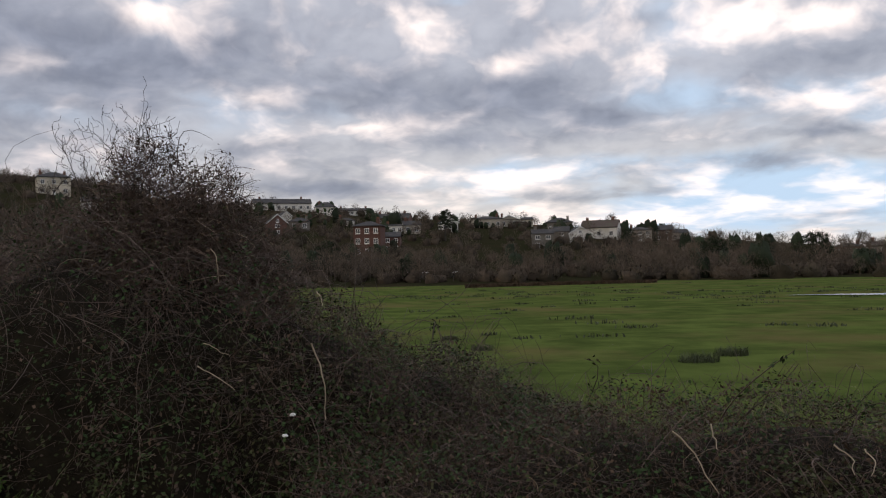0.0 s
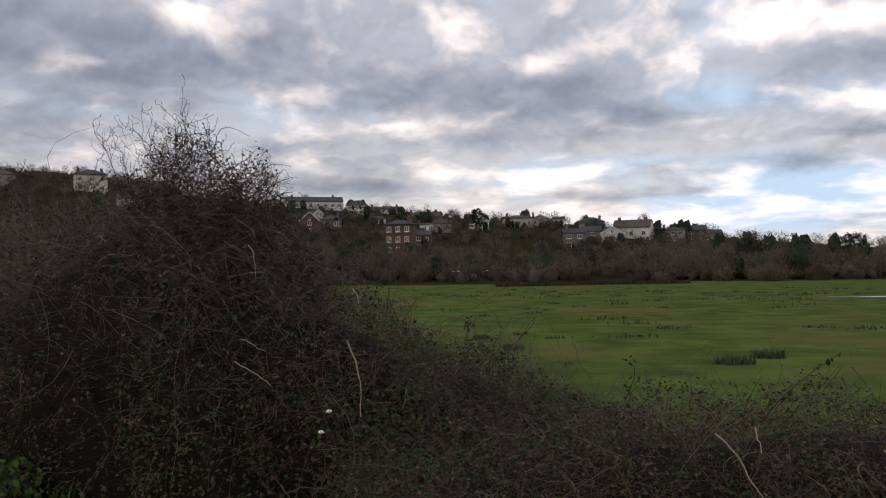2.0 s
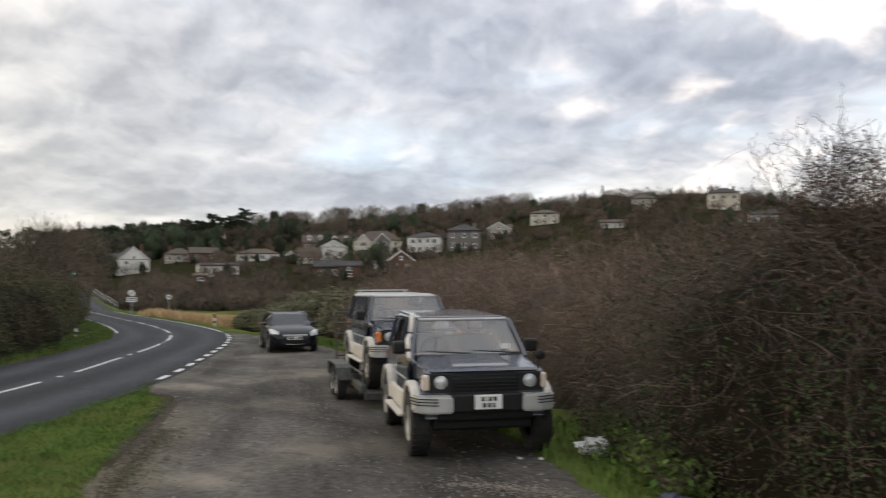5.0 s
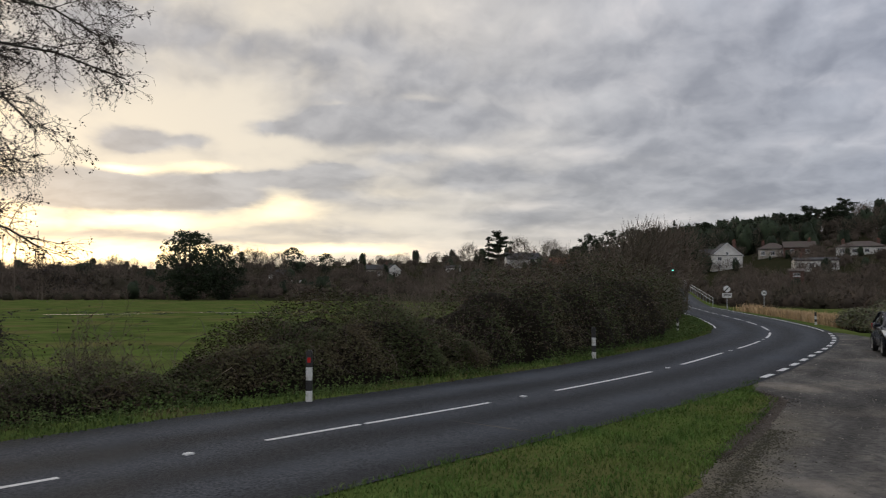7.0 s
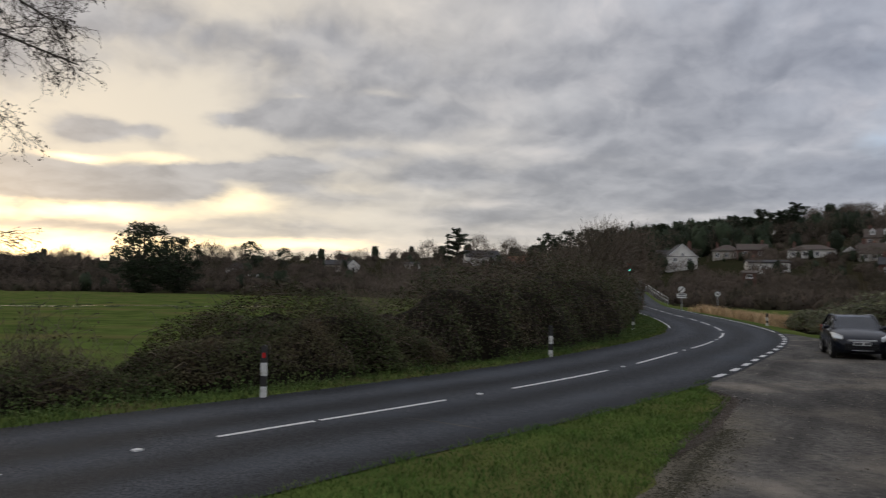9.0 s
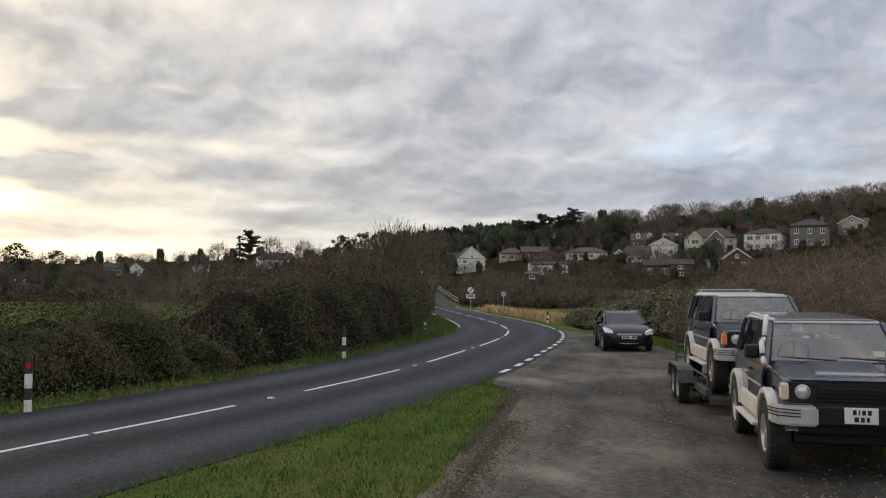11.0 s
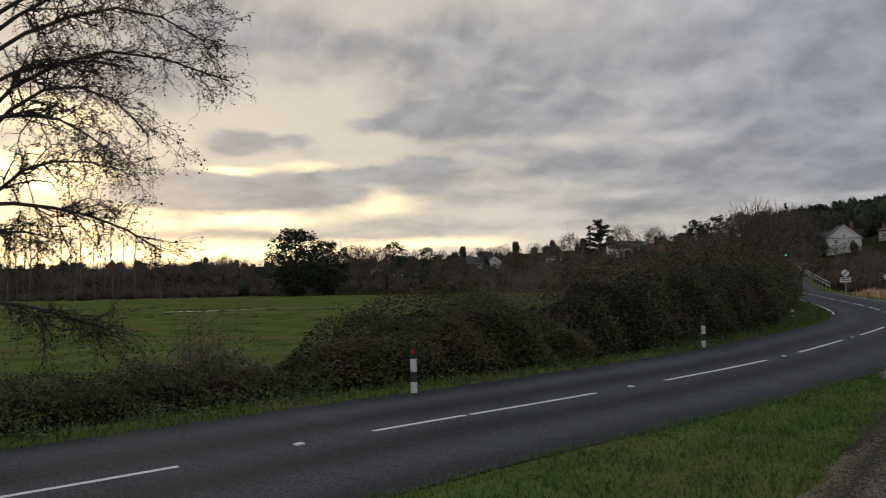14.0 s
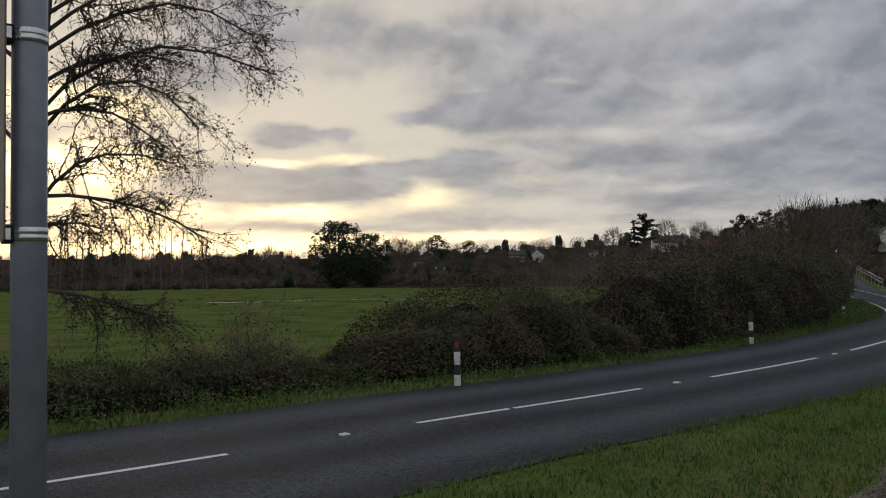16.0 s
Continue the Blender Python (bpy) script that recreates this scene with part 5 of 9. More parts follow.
        bm = lathe([(0.064, -0.008), (0.077, -0.002), (0.08, 0.03)], 24)
        bmesh.ops.rotate(bm, verts=bm.verts[:], matrix=Matrix.Rotation(radians(90), 3, "Z"))
        bmesh.ops.translate(bm, verts=bm.verts[:], vec=(fx + 0.05, y0, 0.925))
        part("lamp_ring", bm, M_CHROME, lamp)
        part("lamp_surround", boxed(fx + 0.005, fx + 0.03, y0 - 0.15, y0 + 0.15, 0.80, 1.03, bevel=0.012), M_BLACKPL, ob)
        part("indicator", boxed(fx - 0.10, fx + 0.03, sy * 0.66, sy * 0.762, 0.83, 1.015, bevel=0.025), M_AMBER if long else M_PALELENS, ob, "amber corner indicator" if long else "faded corner indicator")
        # bumper corner
        bm = bmesh.new()
        prism(bm, [(fx + 0.20, sy * 0.42), (fx + 0.19, sy * 0.66), (fx + 0.10, sy * 0.82), (fx - 0.12, sy * 0.885), (fx - 0.12, sy * 0.80), (fx + 0.0, sy * 0.72), (fx, sy * 0.42)][:: sy], 0.575, 0.78, "z")
        bmesh.ops.bevel(bm, geom=bm.edges[:], offset=0.022, segments=2, affect="EDGES")
        bumper = part("bumper_corner", bm, M_CHROME, ob, "dull chrome bumper corner")
        for zz in (0.67, 0.705, 0.74):
            bm = bmesh.new()
            prism(bm, [(fx + 0.203, sy * 0.60), (fx + 0.192, sy * 0.665), (fx + 0.102, sy * 0.826), (fx - 0.1, sy * 0.885), (fx - 0.1, sy * 0.87), (fx + 0.09, sy * 0.80), (fx + 0.17, sy * 0.60)][:: sy], zz, zz + 0.012, "z")
            part("bumper_strip", bm, M_BLACKPL, bumper)
        part("tail_lamp", boxed(bx - 0.045, bx - 0.01, sy * 0.62, sy * 0.78, 0.75, 1.08, bevel=0.01), M_REDLENS, ob, "red tail lamp")
        for c in (fa, ra):
            wheel(ob, c, sy * 0.755, r, 0.25, 0.215, 6, sy)
    if snorkel:
        # small round mirror standing on the wing
        bm = bmesh.new()
        rod(bm, (fx - 0.3, 0.7, 1.05), (fx - 0.3, 0.78, 1.16), 0.012, sides=6)
        stalk = part("wing_mirror", bm, M_BLACKPL, ob, "small round mirror on the wing")
        bm = lathe([(0.0, -0.03), (0.05, -0.025), (0.068, 0.0), (0.066, 0.015), (0.0, 0.02)], 16)
        bmesh.ops.rotate(bm, verts=bm.verts[:], matrix=Matrix.Rotation(radians(90), 3, "Z"))
        bmesh.ops.translate(bm, verts=bm.verts[:], vec=(fx - 0.3, 0.78, 1.2))
        part("mirror_head", bm, M_BLACKPL, stalk, "", True)
    # front between the lamps
    part("grille_panel", boxed(fx - 0.02, fx + 0.012, -0.4, 0.4, 0.80, 1.03), M_BLACKPL, ob)
    for i in range(5):
        part("grille_bar", boxed(fx + 0.012, fx + 0.035, -0.395, 0.395, 0.825 + 0.042 * i, 0.838 + 0.042 * i, bevel=0.004), M_BLACKPL, ob)
    part("winch_plate", boxed(fx - 0.02, fx + 0.16, -0.43, 0.43, 0.58, 0.79, bevel=0.02), M_BLACKPL, ob, "black front cross-member")
    part("valance", boxed(fx - 0.25, fx + 0.02, -0.6, 0.6, 0.46, 0.6, bevel=0.03), M_BLACKPL, ob)
    # glass in front and behind
    bm = bmesh.new()
    slab(bm, [(cowl - 0.02, -0.70, belt + 0.0), (cowl - 0.02, 0.70, belt), (wx + 0.02, 0.60, top - 0.095), (wx + 0.02, -0.60, top - 0.095)], 0.006)
    ws = part("windscreen", bm, M_SCREEN, ob, "sloping windscreen reflecting the sky")
    ws.visible_shadow = False
    bm = bmesh.new()
    slab(bm, [(bx + 0.02, 0.68, belt), (bx + 0.02, -0.68, belt), (tail + 0.02, -0.58, top - 0.1), (tail + 0.02, 0.58, top - 0.1)], 0.006)
    part("rear_window", bm, M_GLASS, ob).visible_shadow = False
    part("cowl_panel", boxed(cowl - 0.06, cowl + 0.06, -0.70, 0.70, belt - 0.04, belt + 0.014, bevel=0.008), M_BLACKPL, ob)
    for yy in (-0.30, 0.34):
        bm = bmesh.new()
        rod(bm, (cowl + 0.03, yy + 0.3, belt + 0.025), (cowl + 0.0, yy - 0.28, belt + 0.06), 0.011, 0.008, 6)
        rod(bm, (cowl + 0.05, yy + 0.3, belt + 0.0), (cowl + 0.03, yy + 0.3, belt + 0.035), 0.018, sides=6)
        part("wiper", bm, M_BLACKPL, ob)
    # inside
    for yy in (-0.36, 0.36):
        seat_part(ob, cowl - 0.95, yy, 0.72)
    part("rear_bench", boxed(bx + 0.35, bx + 0.55, -0.55, 0.55, 0.75, 1.35, bevel=0.05), M_SEAT, ob)
    part("dashboard", boxed(cowl - 0.38, cowl - 0.06, -0.66, 0.66, 0.95, belt + 0.02, bevel=0.04), M_SEAT, ob)
    bm = bmesh.new()
    ring = [(0.185 * math.cos(a), 0.185 * math.sin(a)) for a in np.linspace(0, 2 * math.pi, 17)]
    tilt = Matrix.Translation((cowl - 0.5, -0.36, belt + 0.06)) @ Matrix.Rotation(radians(-62), 4, "Y")
    for (a0, b0), (a1, b1) in zip(ring, ring[1:]):
        rod(bm, tilt @ Vector((a0, b0, 0)), tilt @ Vector((a1, b1, 0)), 0.014, sides=6)
    rod(bm, tilt @ Vector((-0.18, 0, 0)), tilt @ Vector((0.18, 0, 0)), 0.015, sides=6)
    part("steering_wheel", bm, M_BLACKPL, ob)
    # spare wheel on the tailgate
    bm = lathe([(0.0, -0.12), (0.3, -0.12), (0.37, -0.08), (0.37, 0.08), (0.3, 0.1), (0.0, 0.1)], 24)
    bmesh.ops.rotate(bm, verts=bm.verts[:], matrix=Matrix.Rotation(radians(90), 3, "Z"))
    bmesh.ops.translate(bm, verts=bm.verts[:], vec=(bx - 0.16, 0.1, 0.95))
    part("spare_wheel", bm, M_RUBBER, ob)
    if plate:
        p = part("number_plate", boxed(fx + 0.165, fx + 0.178, -0.165, 0.165, 0.615, 0.785, bevel=0.004), M_PLATEW, ob, "white square two-row plate")
        for row, widths in ((0.735, (0.036, 0.014, 0.036, 0.036)), (0.662, (0.044, 0.036, 0.03))):
            yy = -sum(widths) / 2 - 0.008 * (len(widths) - 1)
            for w in widths:
                part("plate_bar", boxed(fx + 0.1785, fx + 0.1815, yy, yy + w, row - 0.025, row + 0.025), M_INK, p)
                yy += w + 0.02
        part("tax_disc", boxed(cowl - 0.06, cowl - 0.055, 0.44, 0.56, belt + 0.07, belt + 0.14), M_PLATEW, ob)
    if snorkel:
        path = [(cowl + 0.1, -0.80, belt - 0.03), (cowl + 0.0, -0.80, belt + 0.06), (cowl - 0.12, -0.79, belt + 0.22), (wx + 0.16, -0.735, top - 0.28), (wx + 0.02, -0.69, top - 0.06), (wx - 0.05, -0.67, top - 0.015)]
        bm = bmesh.new()
        for a, b in zip(path, path[1:]):
            rod(bm, a, b, 0.03, sides=12)
            bmesh.ops.create_uvsphere(bm, u_segments=12, v_segments=6, radius=0.03, matrix=Matrix.Translation(b))
        pipe = part("snorkel", bm, M_CREAM, ob, "pale raised air-intake pipe up the pillar", True)
        for q in (path[1], path[3]):
            bm = bmesh.new()
            rod(bm, Vector(q) - Vector((-0.03, 0, 0.05)) * 0.5, Vector(q) + Vector((-0.03, 0, 0.05)) * 0.5, 0.035, sides=12)
            part("clamp", bm, M_BLACKPL, pipe)
    if long:
        bm = bmesh.new()
        prism(bm, [(tail - 0.22, top + 0.045), (tail + 0.12, top + 0.055), (tail + 0.12, top + 0.03), (tail - 0.22, top + 0.03)], -0.56, 0.56, "y")
        part("spoiler", bm, M_CHROME, ob, "pale roof-edge spoiler")
        for yy in (-0.5, 0.5):
            part("spoiler_foot", boxed(tail - 0.02, tail + 0.04, yy - 0.03, yy + 0.03, top - 0.02, top + 0.035), M_CHROME, ob)
    return ob


M_REDLENS = mat("red_lens", (0.45, 0.03, 0.025), (0.3, 0.02, 0.02), 0.2, 8)
suv("navy three-door off-roader with champagne flares and snorkel", -8.16, 8.29, 0.004, -35.4, snorkel=True, plate=True)
suv("navy five-door off-roader with champagne cladding on a trailer", -12.28, 11.02, 0.30, -32.0, long=True)


def car_trailer(x, y, turn):
    ob = thing("car_trailer", "rusty steel twin-axle car trailer with upright ramps", "trailer", "", x, y, 0.004, turn)
    for sy in (-1, 1):
        part("side_rail", boxed(-2.55, 2.1, sy * 0.98, sy * 1.08, 0.30, 0.42, bevel=0.01), M_STEEL, ob)
        bm = bmesh.new()
        box(bm, -2.5, 2.1, sy * 0.60, sy * 0.97, 0.235, 0.273)
        for i in range(22):
            box(bm, -2.45 + i * 0.2, -2.42 + i * 0.2, sy * 0.62, sy * 0.95, 0.268, 0.2765)
        part("track_bed", bm, M_STEEL, ob, "ribbed steel wheel track")
        # rope rail above the side
        bm = bmesh.new()
        for xx in (-1.4, 0.9, 2.05):
            rod(bm, (xx, sy * 1.03, 0.42), (xx, sy * 1.03, 0.6), 0.02, sides=6)
        rod(bm, (-1.4, sy * 1.03, 0.6), (2.05, sy * 1.03, 0.6), 0.02, sides=6)
        part("rope_rail", bm, M_STEEL, ob)
        guard = [(-0.55, 0.40), (-0.5, 0.62), (-0.35, 0.68), (0.75, 0.68), (0.9, 0.62), (0.95, 0.40), (0.91, 0.40), (0.87, 0.6), (0.74, 0.65), (-0.34, 0.65), (-0.47, 0.59), (-0.51, 0.40)]
        bm = bmesh.new()
        prism(bm, guard, sy * 1.09, sy * 1.36, "y")
        part("mudguard", bm, M_STEEL, ob, "dented steel mudguard")
        for cx in (-0.14, 0.5):
            wheel(ob, cx, sy * 1.23, 0.29, 0.19, 0.17, 5, sy, False)
        # ramp standing at the tail
        bm = bmesh.new()
        for yy in (0.55, 0.95):
            rod(bm, (-2.55, sy * yy, 0.35), (-2.72, sy * yy, 1.55), 0.025, sides=6)
        for i in range(6):
            t = i / 5
            rod(bm, (-2.55 - 0.17 * t, sy * 0.55, 0.35 + 1.2 * t), (-2.55 - 0.17 * t, sy * 0.95, 0.35 + 1.2 * t), 0.02, sides=6)
        part("loading_ramp", bm, M_STEEL, ob, "upright ladder-like loading ramp")
        part("lamp_board", boxed(-2.62, -2.56, sy * 0.7, sy * 1.1, 0.3, 0.42, bevel=0.01), M_REDLENS, ob)
    for xx in (-2.5, -1.2, 0.2, 1.4, 2.05):
        part("cross_member", boxed(xx - 0.04, xx + 0.04, -1.0, 1.0, 0.17, 0.25), M_STEEL, ob)
    bm = bmesh.new()
    for sy in (-1, 1):
        rod(bm, (2.0, sy * 0.6, 0.24), (3.0, 0, 0.34), 0.04, sides=6)
    rod(bm, (2.9, 0, 0.34), (3.2, 0, 0.36), 0.04, sides=6)
    part("drawbar", bm, M_STEEL, ob)
    bm = bmesh.new()
    rod(bm, (2.7, 0.1, 0.0), (2.7, 0.1, 0.62), 0.03, sides=8)
    part("jockey_leg", bm, M_STEEL, ob)


car_trailer(-12.28, 11.02, -32.0)


def hatchback(x, y, turn):
    ob = thing("hatchback", "dark blue hatchback car parked facing along the road", "car", "", x, y, 0.004, turn)
    # stations along the car: x, half width, lower edge, upper edge of the painted body
    st = [(1.92, 0.50, 0.28, 0.62), (1.84, 0.68, 0.22, 0.70), (1.66, 0.79, 0.20, 0.80), (1.35, 0.84, 0.20, 0.89), (0.90, 0.855, 0.20, 0.98), (0.55, 0.86, 0.20, 1.00), (-0.4, 0.86, 0.20, 1.02), (-1.3, 0.85, 0.20, 1.05), (-1.75, 0.80, 0.24, 1.04), (-1.95, 0.68, 0.30, 0.98)]
    bm = bmesh.new()
    rings = []
    for sx, w, lo_, hi_ in st:
        prof = [(0, lo_), (w * 0.86, lo_), (w * 0.97, lo_ + 0.08), (w, 0.5 * (lo_ + hi_)), (w * 0.985, hi_ - 0.12), (w * 0.92, hi_ - 0.02), (w * 0.7, hi_ + 0.012), (0, hi_ + 0.03)]
        rings.append([bm.verts.new((sx, yy, zz)) for yy, zz in prof] + [bm.verts.new((sx, -yy, zz)) for yy, zz in prof[-2:0:-1]])
    for p, q in zip(rings, rings[1:]):
        for i in range(len(p)):
            bm.faces.new((p[i], p[(i + 1) % len(p)], q[(i + 1) % len(p)], q[i]))
    bm.faces.new(rings[0]), bm.faces.new(rings[-1][::-1])
    bmesh.ops.recalc_face_normals(bm, faces=bm.faces[:])
    part("body", bm, M_BLUECAR, ob, "glossy dark blue body", True)
    # cabin
    gl = [(0.92, 0.66, 0.99), (0.22, 0.55, 1.405), (-0.35, 0.56, 1.45), (-1.15, 0.54, 1.42), (-1.72, 0.62, 1.05)]
    def pane(name, pts, flip, label=""):
        bm = bmesh.new()
        slab(bm, pts[::flip], 0.006)
        pn = part(name, bm, M_SKYGLASS if name == "windscreen" else M_GLASS, ob, label)
        pn.visible_shadow = False
    pane("windscreen", [(0.92, -0.69, 0.985), (0.92, 0.69, 0.985), (0.22, 0.555, 1.40), (0.22, -0.555, 1.40)], 1, "raked windscreen reflecting pale sky")
    pane("rear_window", [(-1.74, 0.6, 1.06), (-1.74, -0.6, 1.06), (-1.2, -0.52, 1.40), (-1.2, 0.52, 1.40)], 1)
    for sy in (-1, 1):
        pane("side_window", [(-0.32, sy * 0.76, 1.0), (0.72, sy * 0.76, 1.0), (0.2, sy * 0.605, 1.385), (-0.32, sy * 0.61, 1.41)], sy)
        pane("side_window", [(-1.3, sy * 0.74, 1.05), (-0.40, sy * 0.76, 1.02), (-0.40, sy * 0.61, 1.41), (-1.12, sy * 0.57, 1.37)], sy)
        bm = bmesh.new()
        rod(bm, (0.90, sy * 0.73, 0.98), (0.2, sy * 0.60, 1.41), 0.035, sides=6)
        rod(bm, (0.2, sy * 0.60, 1.41), (-0.4, sy * 0.61, 1.43), 0.035, sides=6)
        rod(bm, (-0.4, sy * 0.61, 1.43), (-1.2, sy * 0.56, 1.40), 0.035, sides=6)
        part("roof_rail", bm, M_BLUECAR, ob)
        for xb, xt, zt in ((-0.36, -0.36, 1.42), (-1.62, -1.18, 1.40)):
            bm = bmesh.new()
            rod(bm, (xb, sy * 0.755, 1.0), (xt, sy * 0.60, zt), 0.04, sides=6)
            part("pillar", bm, M_BLUECAR, ob)
        mirror = part("door_mirror", boxed(0.55, 0.70, sy * 0.80, sy * 0.99, 0.95, 1.08, bevel=0.04), M_BLUECAR, ob)
        part("mirror_glass", boxed(0.544, 0.55, sy * 0.83, sy * 0.97, 0.97, 1.06), M_MIRROR, mirror)
        bm = bmesh.new()
        slab(bm, [(1.885, sy * 0.54, 0.63), (1.66, sy * 0.80, 0.665), (1.38, sy * 0.835, 0.83), (1.62, sy * 0.72, 0.82), (1.845, sy * 0.54, 0.735)][:: -sy], 0.05)
        bmesh.ops.translate(bm, verts=bm.verts[:], vec=(0.02, sy * 0.012, 0.005))
        part("headlamp", bm, M_CLEAR, ob, "swept clear headlamp")
        part("fog_lamp", boxed(1.80, 1.845, sy * 0.52, sy * 0.68, 0.34, 0.44, bevel=0.015), M_BLACKPL, ob)
        part("door_seam", boxed(-0.40, -0.385, sy * 0.845, sy * 0.866, 0.3, 0.98), M_BLACKPL, ob)
        part("tail_lamp", boxed(-1.9, -1.75, sy * 0.62, sy * 0.80, 0.75, 1.0, bevel=0.03), M_REDLENS, ob)
        for cx in (1.25, -1.24):
            part("wheel_arch", arch(cx, 0.30, 0.36, sy * 0.80, sy * 0.862, 0.31, -10, 190), M_BLACKPL, ob)
            wheel(ob, cx, sy * 0.77, 0.305, 0.19, 0.2, 7, sy, False)
    bm = bmesh.new()
    roof = [(0.24, 1.40), (-0.1, 1.445), (-0.6, 1.46), (-1.22, 1.41), (-1.22, 1.37), (-0.6, 1.42), (0.24, 1.36)]
    prism(bm, roof, -0.575, 0.575, "y")
    for v in bm.verts:
        v.co.z -= 0.03 * (abs(v.co.y) > 0.5)
    bmesh.ops.bevel(bm, geom=[e for e in bm.edges if e.calc_face_angle(0) > 0.9], offset=0.03, segments=3, affect="EDGES")
    part("roof", bm, M_BLUECAR, ob)
    part("upper_grille", boxed(1.895, 1.935, -0.42, 0.42, 0.60, 0.66, bevel=0.015), M_CHROME, ob, "bright-rimmed slim grille")
    for i in range(4):
        part("grille_bar", boxed(1.87, 1.94, -0.46, 0.46, 0.33 + i * 0.055, 0.35 + i * 0.055, bevel=0.006), M_BLACKPL, ob)
    part("lower_grille", boxed(1.84, 1.925, -0.5, 0.5, 0.31, 0.54, bevel=0.02), M_BLACKPL, ob)
    p = part("number_plate", boxed(1.935, 1.95, -0.26, 0.26, 0.475, 0.585), M_PLATEW, ob, "white front plate")
    yy = -0.23
    for w in (0.05, 0.05, 0.045, 0.045, -0.05, 0.05, 0.055, 0.05):
        if w > 0:
            part("plate_bar", boxed(1.951, 1.954, yy, yy + w, 0.495, 0.565), M_INK, p)
        yy += abs(w) + 0.012
    for sy in (-1, 1):
        bm = bmesh.new()
        rod(bm, (1.93, 0, 0.30), (1.90, sy * 0.45, 0.32), 0.014, sides=6)
        rod(bm, (1.90, sy * 0.45, 0.32), (1.80, sy * 0.68, 0.40), 0.014, sides=6)
        part("bumper_trim", bm, M_CHROME, ob, "thin bright bumper strip")
    ob.scale = (0.97, 0.96, 0.925)
    for yy in (-0.36, 0.36):
        seat_part(ob, 0.0, yy, 0.45)
    part("dashboard", boxed(0.5, 0.85, -0.68, 0.68, 0.75, 1.0, bevel=0.04), M_BLACKPL, ob)


hatchback(-24.9, 17.25, -27.5)

# ---------------------------------------------------------------- houses on the hillside
def window(parent, x, y, z, w, h):
    """A window with its lower left corner at x, z in a front wall at y, facing -y."""
    f = 0.11
    win = part("window", boxed(x, x + w, y - 0.06, y + 0.02, z, z + h), M_FRAME, parent, "white-framed window")
    for k in (0, 1):
        a = x + f + k * (w / 2 - f * 0.5)
        part("pane", boxed(a, a + w / 2 - f * 1.5, y - 0.068, y - 0.05, z + f, z + h - f), M_PANE, win)
    part("sill", boxed(x - 0.1, x + w + 0.1, y - 0.16, y + 0.02, z - 0.12, z - 0.004), M_FRAME, win)


HOUSE_SPOTS = []


